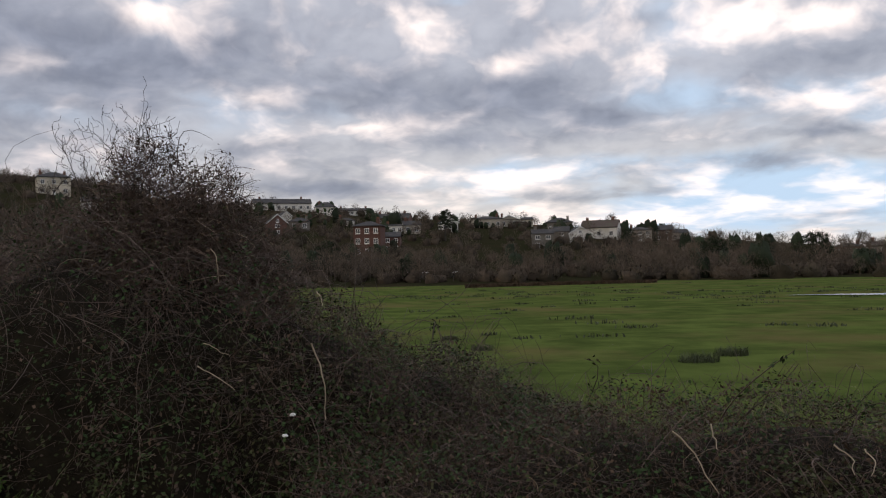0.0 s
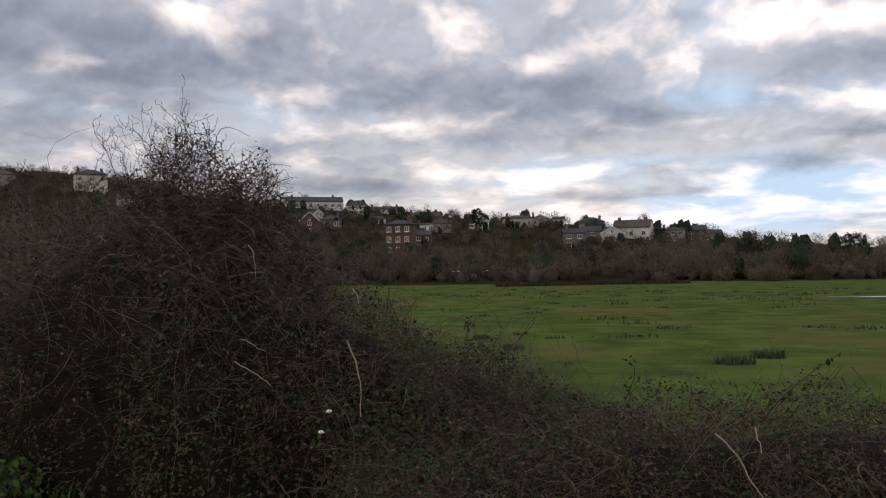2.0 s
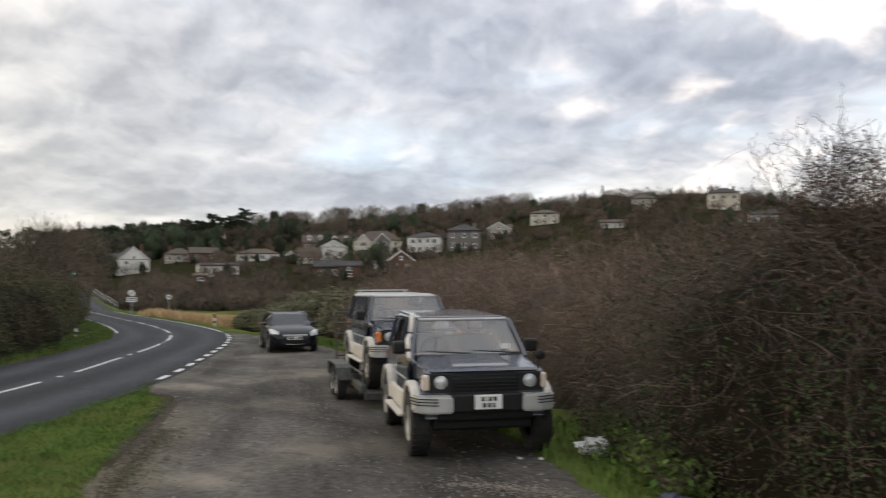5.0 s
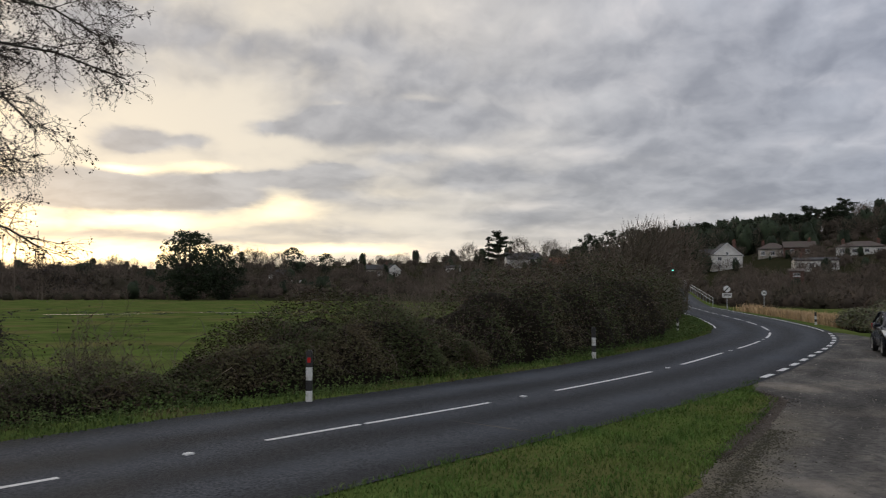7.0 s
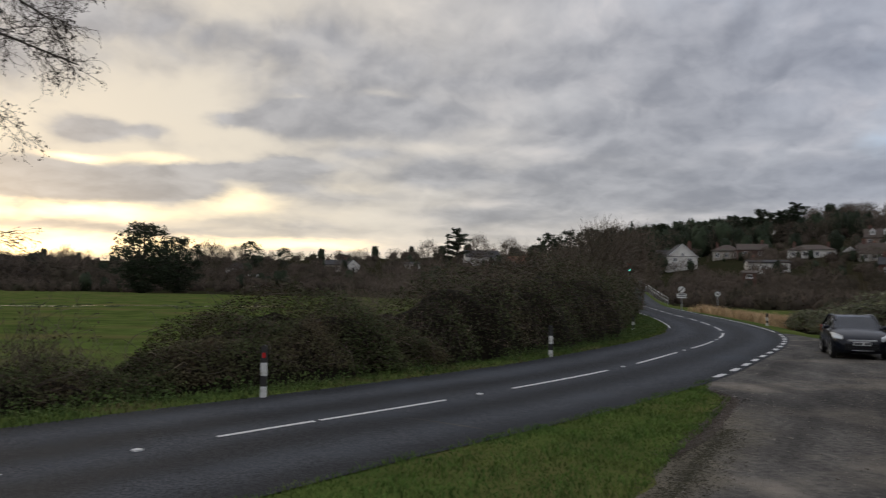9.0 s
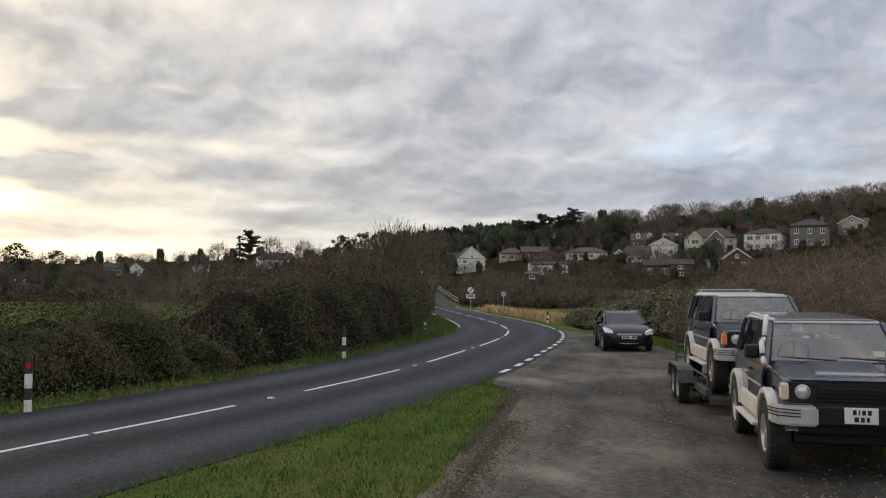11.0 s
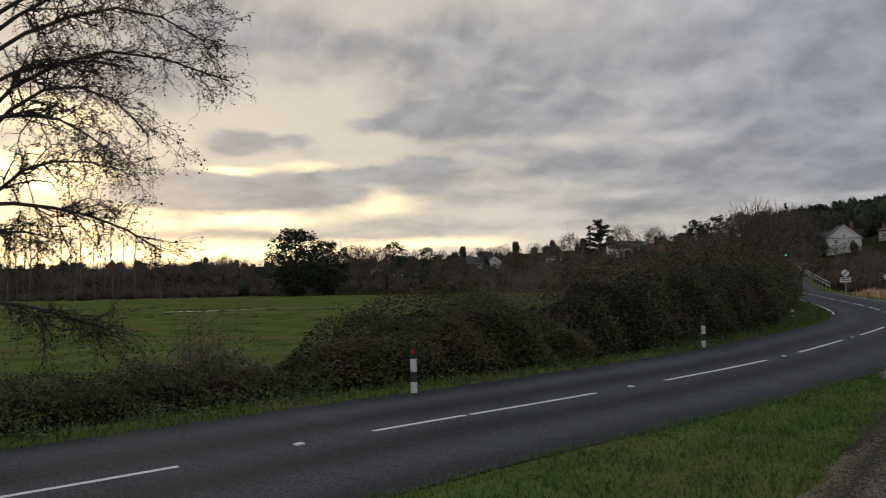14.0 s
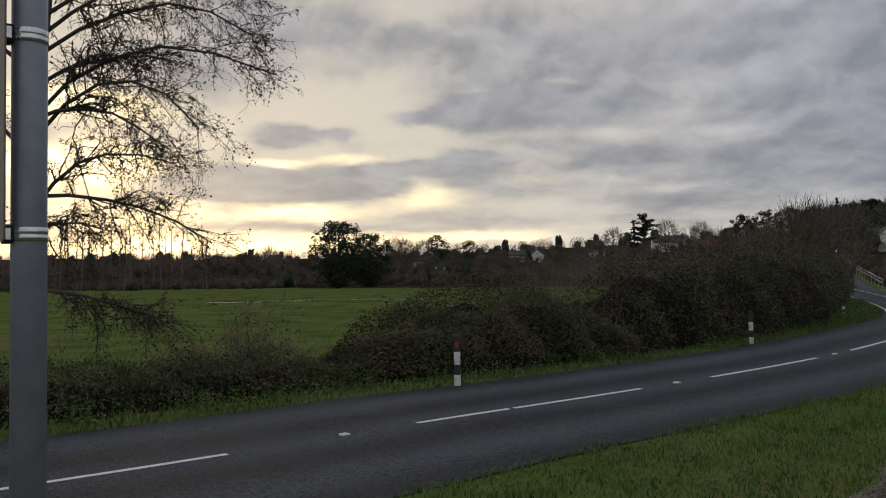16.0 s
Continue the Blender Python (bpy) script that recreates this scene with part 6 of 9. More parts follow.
def house(yaw, el, w, h, rh, style, wall, roof, cols, rows, turn, label):
    x, y, z, d = seat(yaw, el)
    ob = thing("house", label, "house", "houses on the hill", x, y, z, yaw + turn)
    label = label.replace(" rendered", "") if len(label.split()) > 12 else label
    tagged(ob, label)
    HOUSE_SPOTS.append((x, y, w))
    dep, deep = max(5.0, min(9.0, w * 0.8)), 2.5
    rng = random.Random(int(yaw * 100) + int(w * 10))
    e = 0.35
    bm = box(bmesh.new(), -w / 2, w / 2, 0, dep, -deep, h)
    if style == "gable":
        prism(bm, [(0, h - 0.01), (dep, h - 0.01), (dep / 2, h + rh - 0.12)], -w / 2 + 0.01, w / 2 - 0.01, "x")
    elif style == "front":
        prism(bm, [(-w / 2, h - 0.01), (w / 2, h - 0.01), (0, h + rh - 0.12)], 0.01, dep - 0.01, "y")
    part("wall", bm, wall, ob)
    bm = bmesh.new()
    t = 0.18
    if style == "gable":
        s = rh / (dep / 2)
        prism(bm, [(-e, h - e * s), (dep / 2, h + rh), (dep + e, h - e * s), (dep + e, h - e * s + t), (dep / 2, h + rh + t), (-e, h - e * s + t)], -w / 2 - 0.25, w / 2 + 0.25, "x")
    elif style == "front":
        s = rh / (w / 2)
        prism(bm, [(-w / 2 - e, h - e * s), (0, h + rh), (w / 2 + e, h - e * s), (w / 2 + e, h - e * s + t), (0, h + rh + t), (-w / 2 - e, h - e * s + t)], -e, dep + e, "y")
    else:
        top = max(0.3, w / 2 - dep / 2)
        base = [(-w / 2 - e, -e), (w / 2 + e, -e), (w / 2 + e, dep + e), (-w / 2 - e, dep + e)]
        low, high = [bm.verts.new((a, b, h - 0.05)) for a, b in base], [bm.verts.new((a, b, h + 0.12)) for a, b in base]
        r0, r1 = bm.verts.new((-top, dep / 2, h + rh)), bm.verts.new((top, dep / 2, h + rh))
        bm.faces.new(low[::-1])
        for i in range(4):
            bm.faces.new((low[i], low[(i + 1) % 4], high[(i + 1) % 4], high[i]))
        bm.faces.new((high[0], high[1], r1, r0)), bm.faces.new((high[2], high[3], r0, r1))
        bm.faces.new((high[1], high[2], r1)), bm.faces.new((high[3], high[0], r0))
    cover = part("roof", bm, roof, ob)
    if style == "front":
        bm = bmesh.new()
        s = rh / (w / 2)
        for sg in (-1, 1):
            slab(bm, [(0, -e - 0.03, h + rh + t), (0, -e - 0.03, h + rh - 0.15), (sg * (w / 2 + e), -e - 0.03, h - e * s - 0.15), (sg * (w / 2 + e), -e - 0.03, h - e * s + t)][:: sg], 0.06)
        part("bargeboard", bm, M_FRAME, cover, "white bargeboard")
    if w > 5.5 and style != "front" or w > 9:
        for cx in ([-w * 0.38, w * 0.34] if w > 11 else [rng.choice((-1, 1)) * w * 0.33]):
            cz = h + (rh if style != "hip" else rh * 0.75)
            bm = box(bmesh.new(), cx - 0.45, cx + 0.45, dep / 2 - 0.35, dep / 2 + 0.35, h, cz + 1.0)
            box(bm, cx - 0.52, cx + 0.52, dep / 2 - 0.42, dep / 2 + 0.42, cz + 0.8, cz + 0.95)
            stack = part("chimney", bm, M_DARKBRICK if wall is not M_STONE else M_STONE, cover)
            bm = bmesh.new()
            for k in (-0.2, 0.2):
                rod(bm, (cx + k, dep / 2, cz + 1.0), (cx + k, dep / 2, cz + 1.4), 0.11, 0.09, 6)
            part("chimney_pot", bm, M_REDTILE, stack)
    if cols:
        storey = h / rows
        ww, wh = min(1.35, w / cols * 0.5), min(1.5, storey * 0.52)
        door = rng.randrange(cols) if rows > 1 and cols > 1 else -1
        for r in range(rows):
            for c in range(cols):
                cx = -w / 2 + w * (c + 0.5) / cols
                if r == 0 and c == door:
                    dr = part("door", boxed(cx - 0.5, cx + 0.5, -0.06, 0.01, 0.0, min(2.05, storey * 0.8)), M_FRAME, ob, "white front door")
                    part("door_panel", boxed(cx - 0.3, cx + 0.3, -0.075, -0.06, 0.9, min(1.8, storey * 0.7)), M_PANE, dr)
                else:
                    window(ob, cx - ww / 2, 0, storey * (r + 0.26), ww, wh)
        if style == "front" and rh > 2:
            window(ob, -0.45, 0, h + 0.1, 0.9, min(1.1, rh * 0.4))
    # quoins or a plinth give the larger fronts an edge
    if w > 8:
        part("gutter", boxed(-w / 2 - 0.2, w / 2 + 0.2, -e - 0.08, -e + 0.04, h - 0.08 - (e * rh / (dep / 2) if style == "gable" else 0), h + 0.06 - (e * rh / (dep / 2) if style == "gable" else 0)), M_BLACKPL, cover)
    return ob


def bay(ob, cx, w, h, rh, wall, roof, rows):
    """A projecting bay with its own gable (rh > 0) or flat lead roof."""
    d = 0.9
    body = box(bmesh.new(), cx - w / 2, cx + w / 2, -d, 0.05, -2.5, h)
    if rh:
        prism(body, [(cx - w / 2, h - 0.01), (cx + w / 2, h - 0.01), (cx, h + rh - 0.1)], -d + 0.01, 2.6, "y")
    front = part("bay", body, wall, ob, "projecting front bay")
    bm = bmesh.new()
    if rh:
        s, e, t = rh / (w / 2), 0.3, 0.14
        prism(bm, [(cx - w / 2 - e, h - e * s), (cx, h + rh), (cx + w / 2 + e, h - e * s), (cx + w / 2 + e, h - e * s + t), (cx, h + rh + t), (cx - w / 2 - e, h - e * s + t)], -d - e, 2.9, "y")
        cover = part("bay_roof", bm, roof, front)
        bm = bmesh.new()
        for sg in (-1, 1):
            slab(bm, [(cx, -d - e - 0.03, h + rh + t), (cx, -d - e - 0.03, h + rh - 0.2), (cx + sg * (w / 2 + e), -d - e - 0.03, h - e * s - 0.2), (cx + sg * (w / 2 + e), -d - e - 0.03, h - e * s + t)][:: sg], 0.06)
        part("bargeboard", bm, M_FRAME, front, "white bargeboard")
    else:
        part("bay_roof", boxed(cx - w / 2 - 0.15, cx + w / 2 + 0.15, -d - 0.15, 0.0, h, h + 0.16, bevel=0.02), roof, front)
    storey = h / rows
    for r in range(rows):
        window(ob, cx - w * 0.3, -d, storey * (r + 0.22), w * 0.6, storey * 0.56)


def dormer(ob, cx, z, y, wall, roof):
    """A small gabled dormer window on a roof slope."""
    w, h, rh = 1.5, 1.2, 0.75
    bm = box(bmesh.new(), cx - w / 2, cx + w / 2, y, y + 2.2, z - 0.6, z + h)
    prism(bm, [(cx - w / 2, z + h - 0.01), (cx + w / 2, z + h - 0.01), (cx, z + h + rh - 0.1)], y + 0.01, y + 2.2, "y")
    body = part("dormer", bm, wall, ob, "small gabled dormer")
    bm = bmesh.new()
    s, e, t = rh / (w / 2), 0.2, 0.1
    prism(bm, [(cx - w / 2 - e, z + h - e * s), (cx, z + h + rh), (cx + w / 2 + e, z + h - e * s), (cx + w / 2 + e, z + h - e * s + t), (cx, z + h + rh + t), (cx - w / 2 - e, z + h - e * s + t)], y - 0.2, y + 2.4, "y")
    part("dormer_roof", bm, M_FRAME if wall is M_FRAME else roof, body)
    window(ob, cx - 0.5, y, z + 0.1, 1.0, 1.0)


# yaw and elevation of the foot of the front, width, wall height, roof height
house(10.95, 4.24, 27.0, 3.8, 2.2, "gable", M_WHITEWALL, M_SLATE, 8, 1, 6, "white rendered house with a gabled slate roof on the hillside")
house(8.09, 3.86, 9.0, 4.0, 2.5, "hip", M_WHITEWALL, M_SLATE, 3, 2, -8, "white rendered house with a hipped slate roof on the hillside")
house(6.06, 3.88, 16.4, 2.4, 1.3, "gable", M_WHITEWALL, M_SLATE, 6, 1, 4, "white rendered house with a gabled slate roof on the hillside")
house(3.57, 3.29, 14.5, 2.1, 2.1, "gable", M_DARKBRICK, M_SLATE, 3, 1, -12, "dark brick house with a gabled slate roof on the hillside")
house(11.32, 2.59, 6.2, 4.0, 2.7, "front", M_DARKBRICK, M_SLATE, 1, 2, 10, "dark brick house with a front-gabled slate roof on the hillside")
house(9.83, 2.92, 7.0, 2.9, 1.6, "hip", M_STONE, M_SLATE, 2, 1, 0, "grey stone house with a hipped slate roof on the hillside")
house(10.70, 3.39, 4.2, 2.8, 1.7, "front", M_WHITEWALL, M_SLATE, 0, 0, 20, "white rendered house with a front-gabled slate roof on the hillside")
house(6.67, 3.18, 6.4, 1.9, 1.3, "hip", M_WHITEWALL, M_SLATE, 2, 1, 0, "white rendered house with a hipped slate roof on the hillside")
house(5.25, 1.02, 7.0, 7.8, 1.3, "hip", M_BRICK, M_SLATE, 3, 3, -14, "red brick house with a hipped slate roof on the hillside")
house(3.54, 1.33, 4.4, 4.1, 1.2, "gable", M_BRICK, M_SLATE, 2, 2, -6, "red brick house with a gabled slate roof on the hillside")
house(3.39, 2.54, 6.0, 2.9, 0.4, "gable", M_WHITEWALL, M_SLATE, 3, 1, 0, "white rendered house with a gabled slate roof on the hillside")
house(2.1, 2.53, 6.0, 3.2, 1.4, "gable", M_RENDER, M_SLATE, 2, 1, 8, "buff rendered house with a gabled slate roof on the hillside")
house(-0.5, 2.6, 6.4, 3.6, 1.9, "front", M_WHITEWALL, M_SLATE, 2, 1, 12, "white rendered house with a front-gabled slate roof on the hillside")
house(-3.18, 2.83, 11.9, 3.7, 1.4, "hip", M_RENDER, M_SLATE, 3, 1, 6, "buff rendered house with a hipped slate roof on the hillside")
house(-4.63, 2.87, 9.1, 3.1, 1.7, "front", M_RENDER, M_TILE, 2, 1, 0, "buff rendered house with a front-gabled brown roof on the hillside")
house(-5.86, 2.88, 5.2, 3.0, 1.0, "gable", M_YELLOW, M_SLATE, 2, 1, 0, "pale yellow house with a gabled slate roof on the hillside")
house(-8.07, 2.39, 10.1, 3.9, 2.0, "hip", M_STONE, M_SLATE, 3, 1, 0, "grey stone house with a hipped slate roof on the hillside")
house(-6.94, 1.29, 6.1, 4.5, 1.2, "gable", M_STONE, M_SLATE, 2, 2, 4, "grey stone house with a gabled slate roof on the hillside")
house(-8.19, 1.65, 4.9, 3.8, 1.5, "gable", M_STONE, M_SLATE, 1, 2, -5, "grey stone house with a gabled slate roof on the hillside")
house(-9.49, 1.57, 7.5, 3.3, 2.2, "front", M_WHITEWALL, M_SLATE, 2, 1, 14, "white rendered house with a front-gabled slate roof on the hillside")
house(-10.75, 1.89, 12.8, 4.1, 2.6, "gable", M_WHITEWALL, M_TILE, 3, 1, -10, "white rendered house with a gabled brown tiled roof on the hillside")
house(-13.47, 1.62, 8.1, 4.0, 1.2, "hip", M_RENDER, M_SLATE, 3, 2, 5, "buff rendered house with a hipped slate roof on the hillside")
house(-14.67, 1.66, 9.5, 3.8, 1.7, "gable", M_DARKBRICK, M_SLATE, 3, 2, -4, "dark brick house with a gabled slate roof on the hillside")
house(-16.03, 1.54, 6.4, 3.2, 1.3, "gable", M_RENDER, M_SLATE, 2, 1, 12, "buff rendered house with a gabled slate roof on the hillside")
house(-26.19, 0.33, 7.2, 2.6, 1.1, "hip", M_DARKBRICK, M_SLATE, 3, 1, 0, "dark brick house with a hipped slate roof on the hillside")
house(-28.16, 0.28, 8.7, 2.9, 1.3, "gable", M_RENDER, M_TILE, 3, 1, 0, "buff rendered house with a gabled brown tiled roof on the hillside")
house(64.71, 1.35, 9.6, 4.6, 4.0, "front", M_WHITEWALL, M_SLATE, 2, 2, 14, "white rendered house with a front-gabled slate roof on the hillside")
house(65.77, 1.31, 5.5, 5.5, 1.4, "gable", M_SLATE, M_SLATE, 2, 2, 10, "dark slate-hung house with a gabled slate roof on the hillside")
house(61.92, 2.13, 9.4, 2.9, 2.3, "hip", M_RENDER, M_TILE, 3, 1, 0, "buff rendered house with a hipped brown tiled roof on the hillside")
house(60.31, 2.21, 9.7, 2.8, 2.0, "gable", M_DARKBRICK, M_TILE, 2, 1, 4, "dark brick house with a gabled brown tiled roof on a hill")
house(56.85, 2.20, 13.7, 2.5, 1.9, "hip", M_WHITEWALL, M_TILE, 4, 1, -4, "white rendered house with a hipped brown tiled roof on the hillside")
house(54.62, 2.15, 3.7, 2.0, 1.5, "front", M_WHITEWALL, M_TILE, 1, 1, 6, "white rendered house with a front-gabled brown roof on the hillside")
house(53.67, 2.14, 5.7, 2.2, 1.8, "gable", M_WHITEWALL, M_TILE, 2, 1, 0, "white rendered house with a gabled brown tiled roof on the hillside")
house(59.34, 1.20, 10.8, 3.0, 0.7, "gable", M_WHITEWALL, M_SLATE, 4, 1, 8, "white rendered house with a gabled slate roof on the hillside")
house(60.57, -0.05, 2.8, 4.3, 0.5, "gable", M_BRICK, M_TILE, 1, 3, 0, "red brick house with a gabled brown tiled roof on the hillside")
house(55.67, 3.57, 7.2, 3.2, 1.0, "hip", M_RENDER, M_SLATE, 2, 1, 0, "buff rendered house with a hipped slate roof on the hillside")
villa = house(52.87, 2.93, 10.0, 2.9, 2.9, "gable", M_PINKWALL, M_TILE, 3, 1, 0, "pink rendered house with a gabled brown tiled roof on the hillside")
for k_ in (-2.6, 1.4):
    dormer(villa, k_, 3.9, 0.9, M_FRAME, M_TILE)
villa = house(51.14, 2.84, 9.4, 3.2, 2.6, "gable", M_PINKWALL, M_TILE, 3, 1, -3, "pink rendered house with a gabled brown tiled roof on the hillside")
for k_ in (-2.6, 1.4):
    dormer(villa, k_, 3.9, 0.9, M_FRAME, M_TILE)
house(51.73, 2.28, 8.7, 4.1, 2.2, "front", M_WHITEWALL, M_TILE, 2, 1, 8, "white rendered house with a front-gabled brown roof on the hillside")
villa = house(48.74, 2.55, 15.6, 5.0, 3.4, "hip", M_YELLOW, M_TILE, 5, 2, -6, "pale yellow house with a hipped brown tiled roof on the hillside")
bay(villa, -4.4, 3.9, 5.0, 2.0, M_YELLOW, M_TILE, 2)
bay(villa, 1.9, 4.6, 5.0, 2.2, M_STONE, M_TILE, 2)
villa = house(45.47, 2.72, 11.1, 5.2, 1.9, "hip", M_WHITEWALL, M_SLATE, 4, 2, -8, "white rendered house with a hipped slate roof on the hillside")
for k_ in (-3.6, 3.4):
    bay(villa, k_, 2.9, 5.1, 0.0, M_WHITEWALL, M_SLATE, 2)
villa = house(42.70, 2.92, 10.8, 6.3, 2.4, "hip", M_STONE, M_SLATE, 3, 2, 0, "grey stone house with a hipped slate roof on the hillside")
house(40.25, 3.64, 8.0, 3.6, 2.2, "front", M_RENDER, M_TILE, 2, 1, 0, "buff rendered house with a front-gabled brown roof on the hillside")
house(47.08, 1.35, 6.9, 3.4, 2.5, "front", M_BRICK, M_TILE, 2, 1, 10, "red brick house with a front-gabled brown roof on the hillside")
house(48.44, 1.40, 4.4, 2.5, 0.5, "gable", M_WHITEWALL, M_SLATE, 1, 1, 0, "white rendered house with a gabled slate roof on the hillside")
house(52.14, 1.00, 7.1, 3.2, 1.7, "gable", M_BRICK, M_SLATE, 2, 1, 0, "red brick house with a gabled slate roof on the hillside")
house(50.66, 1.00, 6.1, 3.3, 1.2, "gable", M_BRICK, M_SLATE, 1, 2, 0, "red brick house with a gabled slate roof on the hillside")
house(53.29, 2.03, 7.2, 2.2, 2.9, "gable", M_WHITEWALL, M_TILE, 3, 1, 6, "white rendered house with a gabled brown tiled roof on the hillside")
house(37.08, 4.58, 11.1, 4.4, 1.8, "hip", M_YELLOW, M_TILE, 3, 2, 0, "pale yellow house with a hipped brown tiled roof on the hillside")
house(30.37, 5.37, 9.9, 4.9, 2.1, "hip", M_RENDER, M_TILE, 3, 2, 0, "buff rendered house with a hipped brown tiled roof on the hillside")
house(25.22, 5.22, 11.5, 6.7, 2.3, "hip", M_YELLOW, M_SLATE, 3, 2, 4, "pale yellow house with a hipped slate roof on the hillside")
house(32.41, 4.24, 9.2, 2.0, 1.2, "gable", M_WHITEWALL, M_TILE, 2, 1, 0, "white rendered house with a gabled brown tiled roof on the hillside")
house(40.07, 3.77, 7.5, 3.3, 1.2, "gable", M_RENDER, M_TILE, 2, 1, 0, "buff rendered house with a gabled brown tiled roof on the hillside")
house(22.81, 4.24, 8.7, 3.3, 1.6, "gable", M_WHITEWALL, M_SLATE, 3, 1, 5, "white rendered house with a gabled slate roof on the hillside")
house(94.85, 0.68, 10.7, 2.9, 2.7, "hip", M_WHITEWALL, M_SLATE, 2, 1, 0, "white rendered house with a hipped slate roof on the hillside")
house(94.10, 0.16, 3.4, 1.8, 1.3, "front", M_WHITEWALL, M_SLATE, 0, 0, 0, "white rendered house with a front-gabled slate roof on the hillside")
house(93.51, 0.15, 3.3, 1.8, 1.3, "front", M_WHITEWALL, M_SLATE, 0, 0, 0, "white rendered house with a front-gabled slate roof on the hillside")
house(88.19, 0.97, 11.3, 3.5, 2.2, "gable", M_RENDER, M_SLATE, 3, 1, 0, "buff rendered house with a gabled slate roof on the hillside")
house(87.09, 0.95, 6.0, 3.2, 2.4, "front", M_WHITEWALL, M_SLATE, 1, 1, 20, "white rendered house with a front-gabled slate roof on the hillside")
house(83.04, 1.28, 7.6, 2.2, 1.1, "gable", M_WHITEWALL, M_SLATE, 2, 1, 0, "white rendered house with a gabled slate roof on the hillside")
house(78.11, 1.57, 16.5, 4.3, 3.0, "gable", M_WHITEWALL, M_SLATE, 3, 1, 8, "white rendered house with a gabled slate roof on the hillside")
house(75.77, 1.24, 9.6, 2.4, 3.8, "gable", M_BRICK, M_REDTILE, 1, 1, -15, "red brick house with a gabled orange tiled roof on the hillside")

# ---------------------------------------------------------------- trees
def clumps(rng, centres, radius, per, size, flat=0.75):
    """Leaf sprays gathered in uneven clumps."""
    c = np.repeat(np.asarray(centres, float), per, 0)
    d = rng.normal(size=c.shape)
    d /= np.linalg.norm(d, axis=1, keepdims=True)
    r = np.repeat(np.asarray(radius, float), per)[:, None] * rng.uniform(0.55, 1.05, (len(c), 1))
    p = c + d * r * [1, 1, flat]
    return leaves(p, rng.uniform(size * 0.6, size * 1.3, len(p)), rng, 0.7, 0.6)


TREE_RNG = np.random.default_rng(3)


def lump(rng, rx, rz, z0, rings=6, segs=10, rough=0.22):
    """An uneven closed mound of quads, as thick brushwood makes: radius rx, half height rz, centre at z0."""
    ph = rng.uniform(0, 6, 6)
    th, fi = np.meshgrid(np.linspace(0.12, np.pi - 0.12, rings), np.arange(segs) * 2 * np.pi / segs, indexing="ij")
    k = 1 + rough * (np.sin(3 * fi + ph[0]) * np.sin(2 * th + ph[1]) + 0.6 * np.sin(5 * fi + ph[2] + 2 * th) + 0.5 * np.sin(4 * th + ph[3] - fi)) + rng.normal(0, rough * 0.35, th.shape)
    v = np.stack([rx * k * np.sin(th) * np.cos(fi), rx * k * np.sin(th) * np.sin(fi), z0 + rz * k * np.cos(th)], -1).reshape(-1, 3)
    i, j = np.meshgrid(np.arange(rings - 1), np.arange(segs), indexing="ij")
    a, b = (i * segs + j).ravel(), (i * segs + (j + 1) % segs).ravel()
    return v, np.stack([a, a + segs, b + segs, b], 1)


def far_tree(rng, limbs=11, num=150, w=0.0062):
    """A leafless tree one metre high: ribbons for trunk and limbs, fine twigs filling a rounded crown."""
    t = np.linspace(0, 1, 4)
    paths, radii = [np.column_stack([np.cumsum(rng.normal(0, 0.012, 4)), np.cumsum(rng.normal(0, 0.012, 4)), t * 0.85])], [np.linspace(0.011, 0.003, 4)]
    for _ in range(limbs):
        a, u = rng.uniform(0, 2 * np.pi), rng.uniform(0.12, 0.6)
        e = np.array([math.cos(a) * rng.uniform(0.1, 0.3), math.sin(a) * rng.uniform(0.1, 0.3), min(0.95, u + rng.uniform(0.2, 0.45))])
        p = np.array([0, 0, u])
        paths.append(p + np.outer(t, e - p) + np.outer(np.sin(t * np.pi), rng.normal(size=3) * 0.03))
        radii.append(np.linspace(0.006, 0.0015, 4))
    d = rng.normal(size=(num, 3))
    d /= np.linalg.norm(d, axis=1, keepdims=True)
    s = d * rng.uniform(0.35, 1.0, (num, 1)) ** 0.5 * [0.25, 0.25, 0.33] + [0, 0, 0.56]
    way = d * 0.5 + rng.normal(size=(num, 3)) * 0.45 + [0, 0, 0.55]
    e = s + way / np.linalg.norm(way, axis=1, keepdims=True) * rng.uniform(0.06, 0.16, (num, 1))
    side = np.cross(e - s, rng.normal(size=s.shape))
    side /= np.linalg.norm(side, axis=1, keepdims=True)
    flat = np.stack([s - side * w, s + side * w, e + side * w * 0.3, e - side * w * 0.3], 1).reshape(-1, 3)
    return tubes(np.array(paths), np.array(radii), 2), (flat, np.arange(len(flat)).reshape(-1, 4))


BARE = [far_tree(TREE_RNG) for _ in range(6)]


def evergreen_template(rng):
    cen, rad = [], []
    for i in range(26):
        a, z = rng.uniform(0, 2 * np.pi), rng.uniform(0.06, 0.9)
        r = 0.30 * math.sqrt(max(0.05, 1 - ((z - 0.5) / 0.5) ** 2)) * rng.uniform(0.4, 1.0)
        cen.append((r * math.cos(a), r * math.sin(a), z))
        rad.append(rng.uniform(0.06, 0.12))
    return joined(lump(rng, 0.25, 0.42, 0.45, 7, 10, 0.25), clumps(rng, cen, rad, 8, 0.034))


EVER = [evergreen_template(TREE_RNG) for _ in range(5)]


